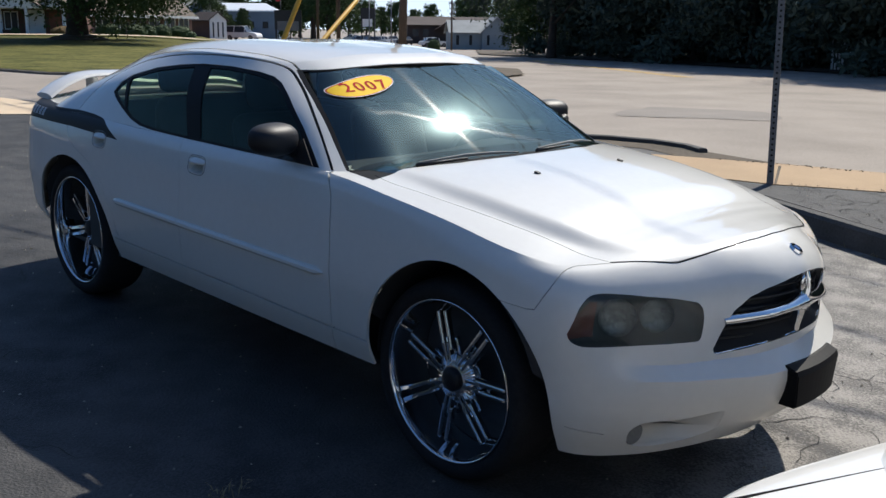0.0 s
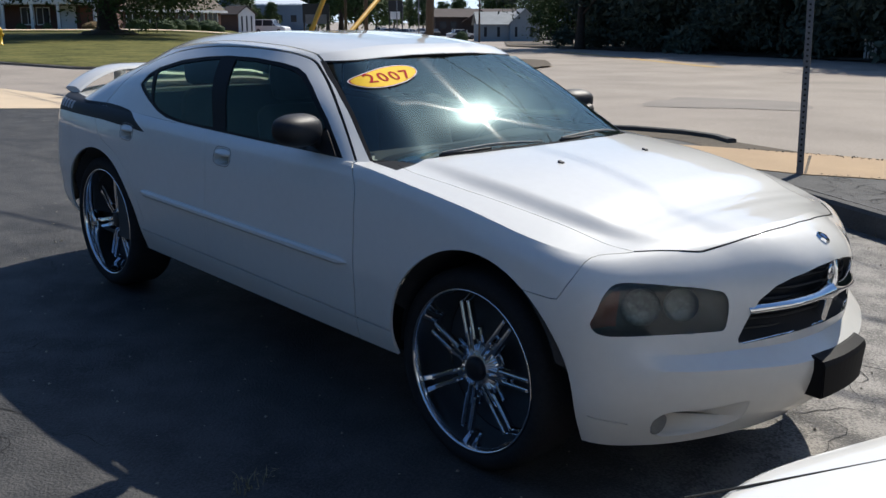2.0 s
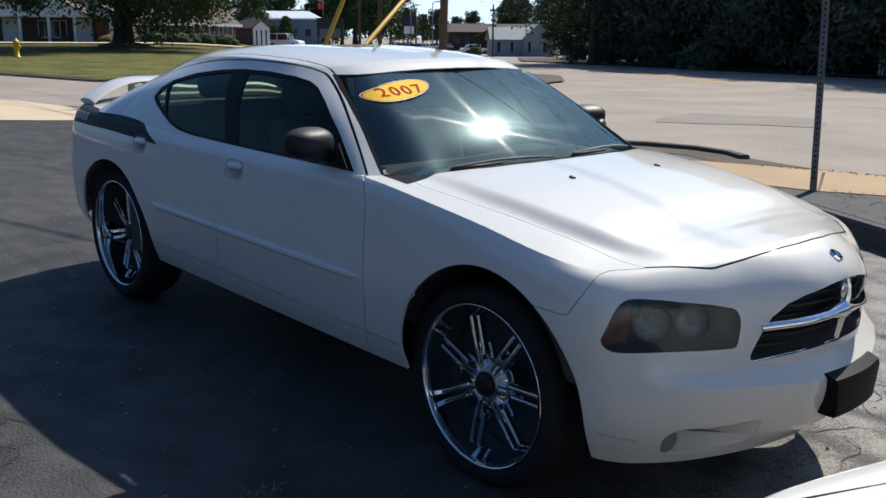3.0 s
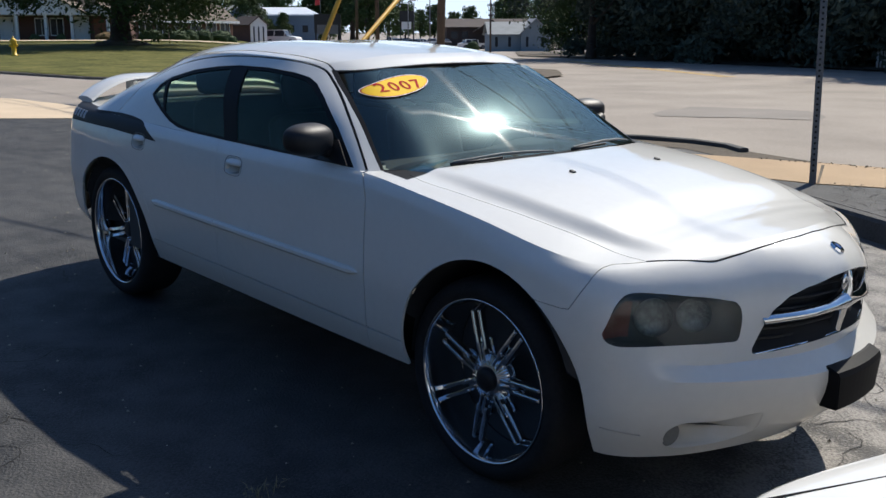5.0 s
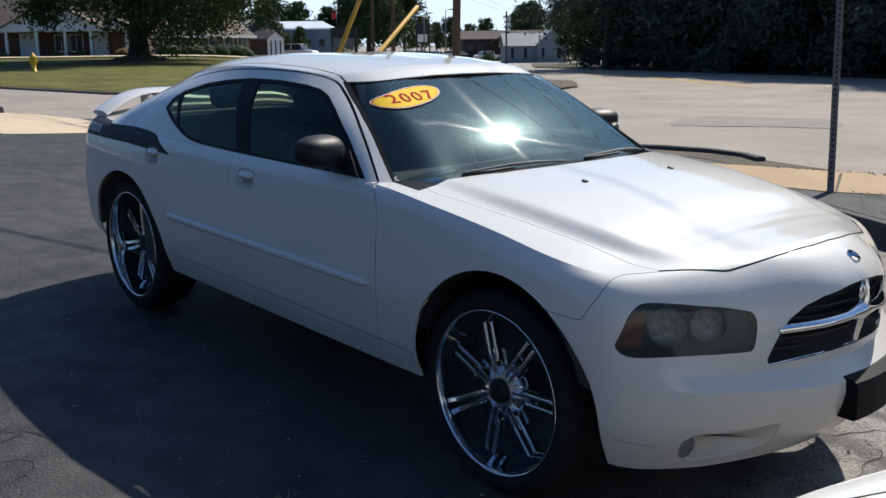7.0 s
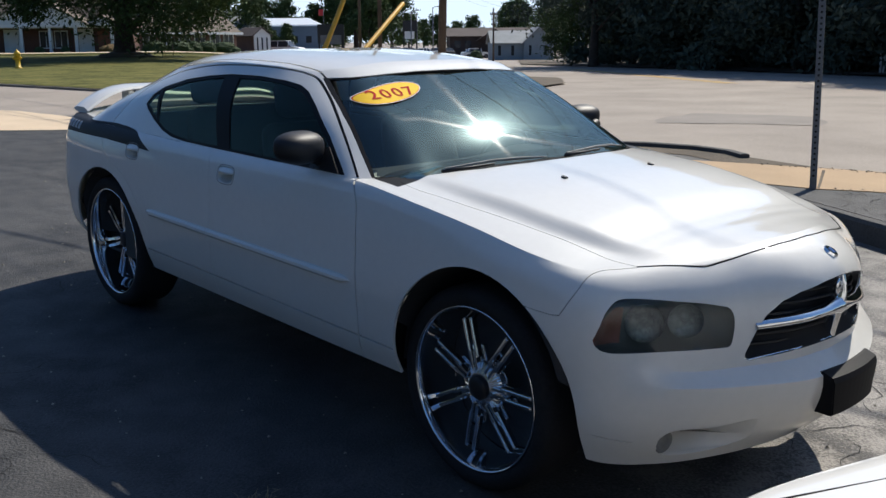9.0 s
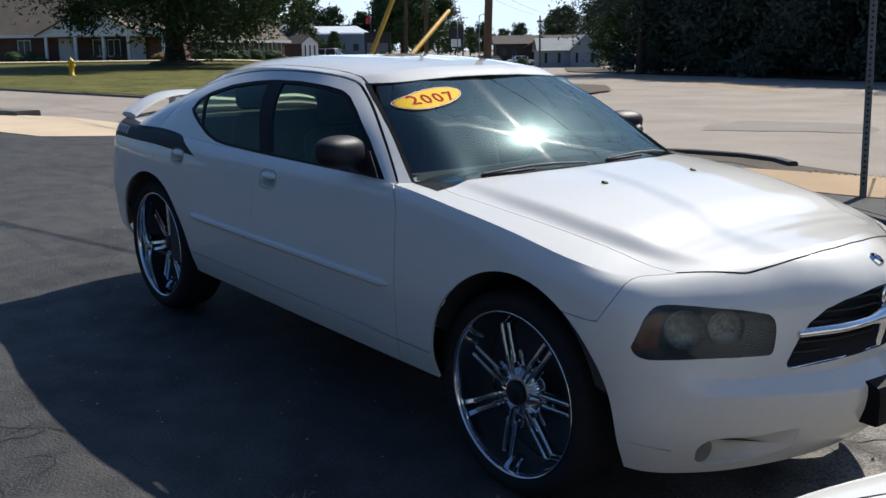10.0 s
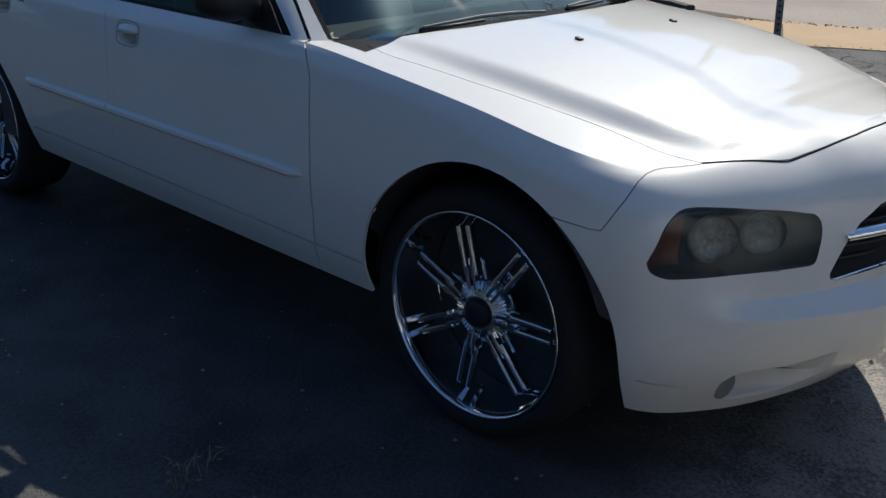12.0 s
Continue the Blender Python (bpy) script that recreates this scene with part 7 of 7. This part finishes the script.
# distant vehicles
def small_car(name, at, paint, label, tall=0.0, length=4.4):
    t = thing(name, at, label, "car", "far cars")
    L, W = length / 2, 0.88
    prof = [(-L, 0.35), (-L, 0.80), (-L + 0.15, 0.92 + tall * 0.25), (-L * 0.55 if not tall else -L + 0.2, 0.98 + tall * 0.3), (L * 0.45, 0.96 + tall * 0.2), (L * 0.9, 0.84 + tall * 0.2), (L, 0.68), (L, 0.35)]
    bm = bmesh.new()
    a, b = [bm.verts.new((x, -W, z)) for x, z in prof], [bm.verts.new((x, W, z)) for x, z in prof]
    bm.faces.new(a)
    bm.faces.new(b[::-1])
    for j in range(len(prof)):
        bm.faces.new((a[j], a[(j + 1) % len(prof)], b[(j + 1) % len(prof)], b[j]))
    bmesh.ops.recalc_face_normals(bm, faces=bm.faces)
    bmesh.ops.bevel(bm, geom=bm.edges[:], offset=0.06, segments=2, affect="EDGES")
    part("body", bm, M[paint], t, smooth=False)
    z0, z1 = 0.94 + tall * 0.25, 1.42 + tall
    x0, x1, x2, x3 = (-L * 0.75, -L * 0.45, L * 0.12, L * 0.45) if not tall else (-L + 0.18, -L + 0.3, L * 0.12, L * 0.42)
    bm = bmesh.new()
    lo = [bm.verts.new(p) for p in ((x0, -W + 0.04, z0), (x3, -W + 0.04, z0), (x3, W - 0.04, z0), (x0, W - 0.04, z0))]
    hi = [bm.verts.new(p) for p in ((x1, -W + 0.2, z1), (x2, -W + 0.2, z1), (x2, W - 0.2, z1), (x1, W - 0.2, z1))]
    for j in range(4):
        bm.faces.new((lo[j], lo[(j + 1) % 4], hi[(j + 1) % 4], hi[j]))
    part("glass", bm, M["dark_glass"], t)
    slab("roof", x1 - 0.03, x2 + 0.03, -W + 0.18, W - 0.18, z1 - 0.01, z1 + 0.06, paint, t, bevel=0.025)
    for x in ((x0 + x1) / 2, (x1 + x2) / 2, (x2 + x3) / 2):
        for s in (-1, 1):
            bm = bmesh.new()
            tube(bm, [(x, s * (W - 0.03), z0), (x * 0.98, s * (W - 0.19), z1)], 0.05, 6)
            part("pillar", bm, M[paint], t)
    for x in (-L * 0.62, L * 0.62):
        for s in (-1, 1):
            bm = bmesh.new()
            lathe(bm, [(0.001, -0.11), (0.20, -0.11), (0.31, -0.10), (0.335, -0.06), (0.335, 0.1), (0.001, 0.1)], 20)
            w = part("wheel", bm, M["rubber"], t, at=pose(x, s * (W - 0.08), 0.335, 0, 0, 0 if s < 0 else 180))
            bm = bmesh.new()
            lathe(bm, [(0.001, -0.118), (0.19, -0.116), (0.2, -0.10)], 16)
            part("rim", bm, M["galv"], w)
    return t


def car_at(name, px, d, turn, paint, label, tall=0.0, length=4.4):
    p = spot((px - 784) * 0.000567 * d, d, None)
    return small_car(name, pose(p.x, p.y, p.z, 0, 0, math.degrees(math.atan2(ACROSS.y, ACROSS.x)) + turn), paint, label, tall, length)


car_at("suv", 580, 134, -22, "car_white", "white sport utility vehicle parked before the annex", 0.38, 4.9)
car_at("pickup", 562, 150, 5, "car_white", "white vehicle parked behind the annex", 0.3, 4.8)
for k, (px, d, c, w) in enumerate(((786, 165, "car_blue", "blue"), (806, 160, "car_silver", "silver"), (822, 168, "car_white", "white"), (796, 185, "car_dark", "dark"), (842, 176, "car_silver", "silver"), (862, 172, "car_dark", "dark"), (770, 200, "car_white", "white"))):
    car_at("far_car", px, d, 20 + 17 * k, c, w + " car in a row on a far lot")
car_at("far_car", 914, 150, 12, "car_white", "white car parked before the brown building")

# street signs far off
sb = thing("sign_board", frame_at(0, 110, 1.0), "black roadside sign board with grey message panel", "sign")
slab("board", -9.3, -6.4, -0.12, 0.12, 0.9, 2.9, "sign_black", sb)
slab("message_panel", -9.0, -6.7, -0.16, -0.1, 0.75, 1.75, "sign_grey", sb)
for x in (-9.15, -6.55):
    slab("post", x - 0.09, x + 0.09, -0.09, 0.09, -0.4, 1.0, "sign_black", sb)
sb2 = thing("sign_board", frame_at(0, 150, 0.6), "tall sign with a pale panel on posts", "sign")
slab("board", 0.1, 2.2, -0.12, 0.12, 2.9, 4.6, "sign_black", sb2)
slab("message_panel", 0.35, 1.8, -0.16, -0.1, 1.9, 3.0, "vinyl", sb2)
for x in (0.2, 2.1):
    slab("post", x - 0.07, x + 0.07, -0.07, 0.07, -0.6, 2.9, "sign_black", sb2)
fl = pole("flag_pole", -13.9, 178, 0.05, 8.2, "slim flag pole with a small red flag", material="galv")
bm = bmesh.new()
bmesh.ops.create_grid(bm, x_segments=6, y_segments=4, size=0.5)
for v in bm.verts:
    v.co = Vector((v.co.x * 1.5 - 0.8, 0.12 * math.sin(v.co.x * 7), v.co.y * 1.1 + 7.3))
part("flag", bm, M["red_cloth"], fl, "red and white cloth flag")
mb = pole("mailbox", -19.2, 84, 0.05, 1.1, "dark mailbox on a post beside the drive")
slab("box", -0.12, 0.12, -0.25, 0.25, 1.05, 1.3, "sign_black", mb, bevel=0.04)


# picket fence among the trees
def fence():
    t = thing("picket_fence", frame_at(19.6, 40, spot(19.6, 40).z, -20), "white picket fence in the shade of trees", "fence")
    for z in (0.35, 0.95):
        slab("rail", 0, 6, -0.02, 0.02, z, z + 0.08, "white", t)
    bm = bmesh.new()
    prism(bm, [(0, 0), (0.09, 0), (0.09, 1.15), (0.045, 1.25), (0, 1.15)], 0, 0.02)
    me = mesh_of("picket", bm, M["white"])
    for k in range(44):
        o = new("picket", me)
        o.parent = t
        o.matrix_basis = pose(k * 0.136, -0.022, 0.05, 90, 0, 0)


fence()


# ---- the white car that the camera stands behind ----
def parked_neighbour():
    """A second white car, of the same build but without stripe, sticker and wing."""
    e = Vector((0.385, 0.923, 0)).normalized()
    left = Vector((-e.y, e.x, 0))
    origin = Vector((3.27, -2.07, 0)) + e * 2.20 - left * 0.80
    m = LOT @ pose(origin.x, origin.y, 0, 0, 0, math.degrees(math.atan2(e.y, e.x)))
    c = copy_thing(car, m)
    c.name = "parked_car"
    tagged(c, "white sedan parked close by, bright in the sun", "car")
    for o in list(c.children_recursive):
        base = o.name.split(".")[0]
        if base in ("side_stripe", "bar"):
            o.data = o.data.copy()
            o.data.materials[0] = M["paint"]
            o.name = "rear_quarter"
            if "label" in o:
                del o["label"]
        elif base in ("year_sticker", "sticker_edge", "sticker_line", "year_digits", "rear_wing", "wing_post", "badge", "badge_field", "plate_holder"):
            bpy.data.objects.remove(o)
    bm = bmesh.new()
    tube(bm, [(x, 0.773, 1.0785 + 0.0015 * (x + 2.2) / 0.2) for x in np.linspace(-2.3, -1.75, 9)], 0.002, 6)
    part("boot_gap", bm, M["gap"], c, "dark gap beside the boot lid")
    return c


neighbour = parked_neighbour()
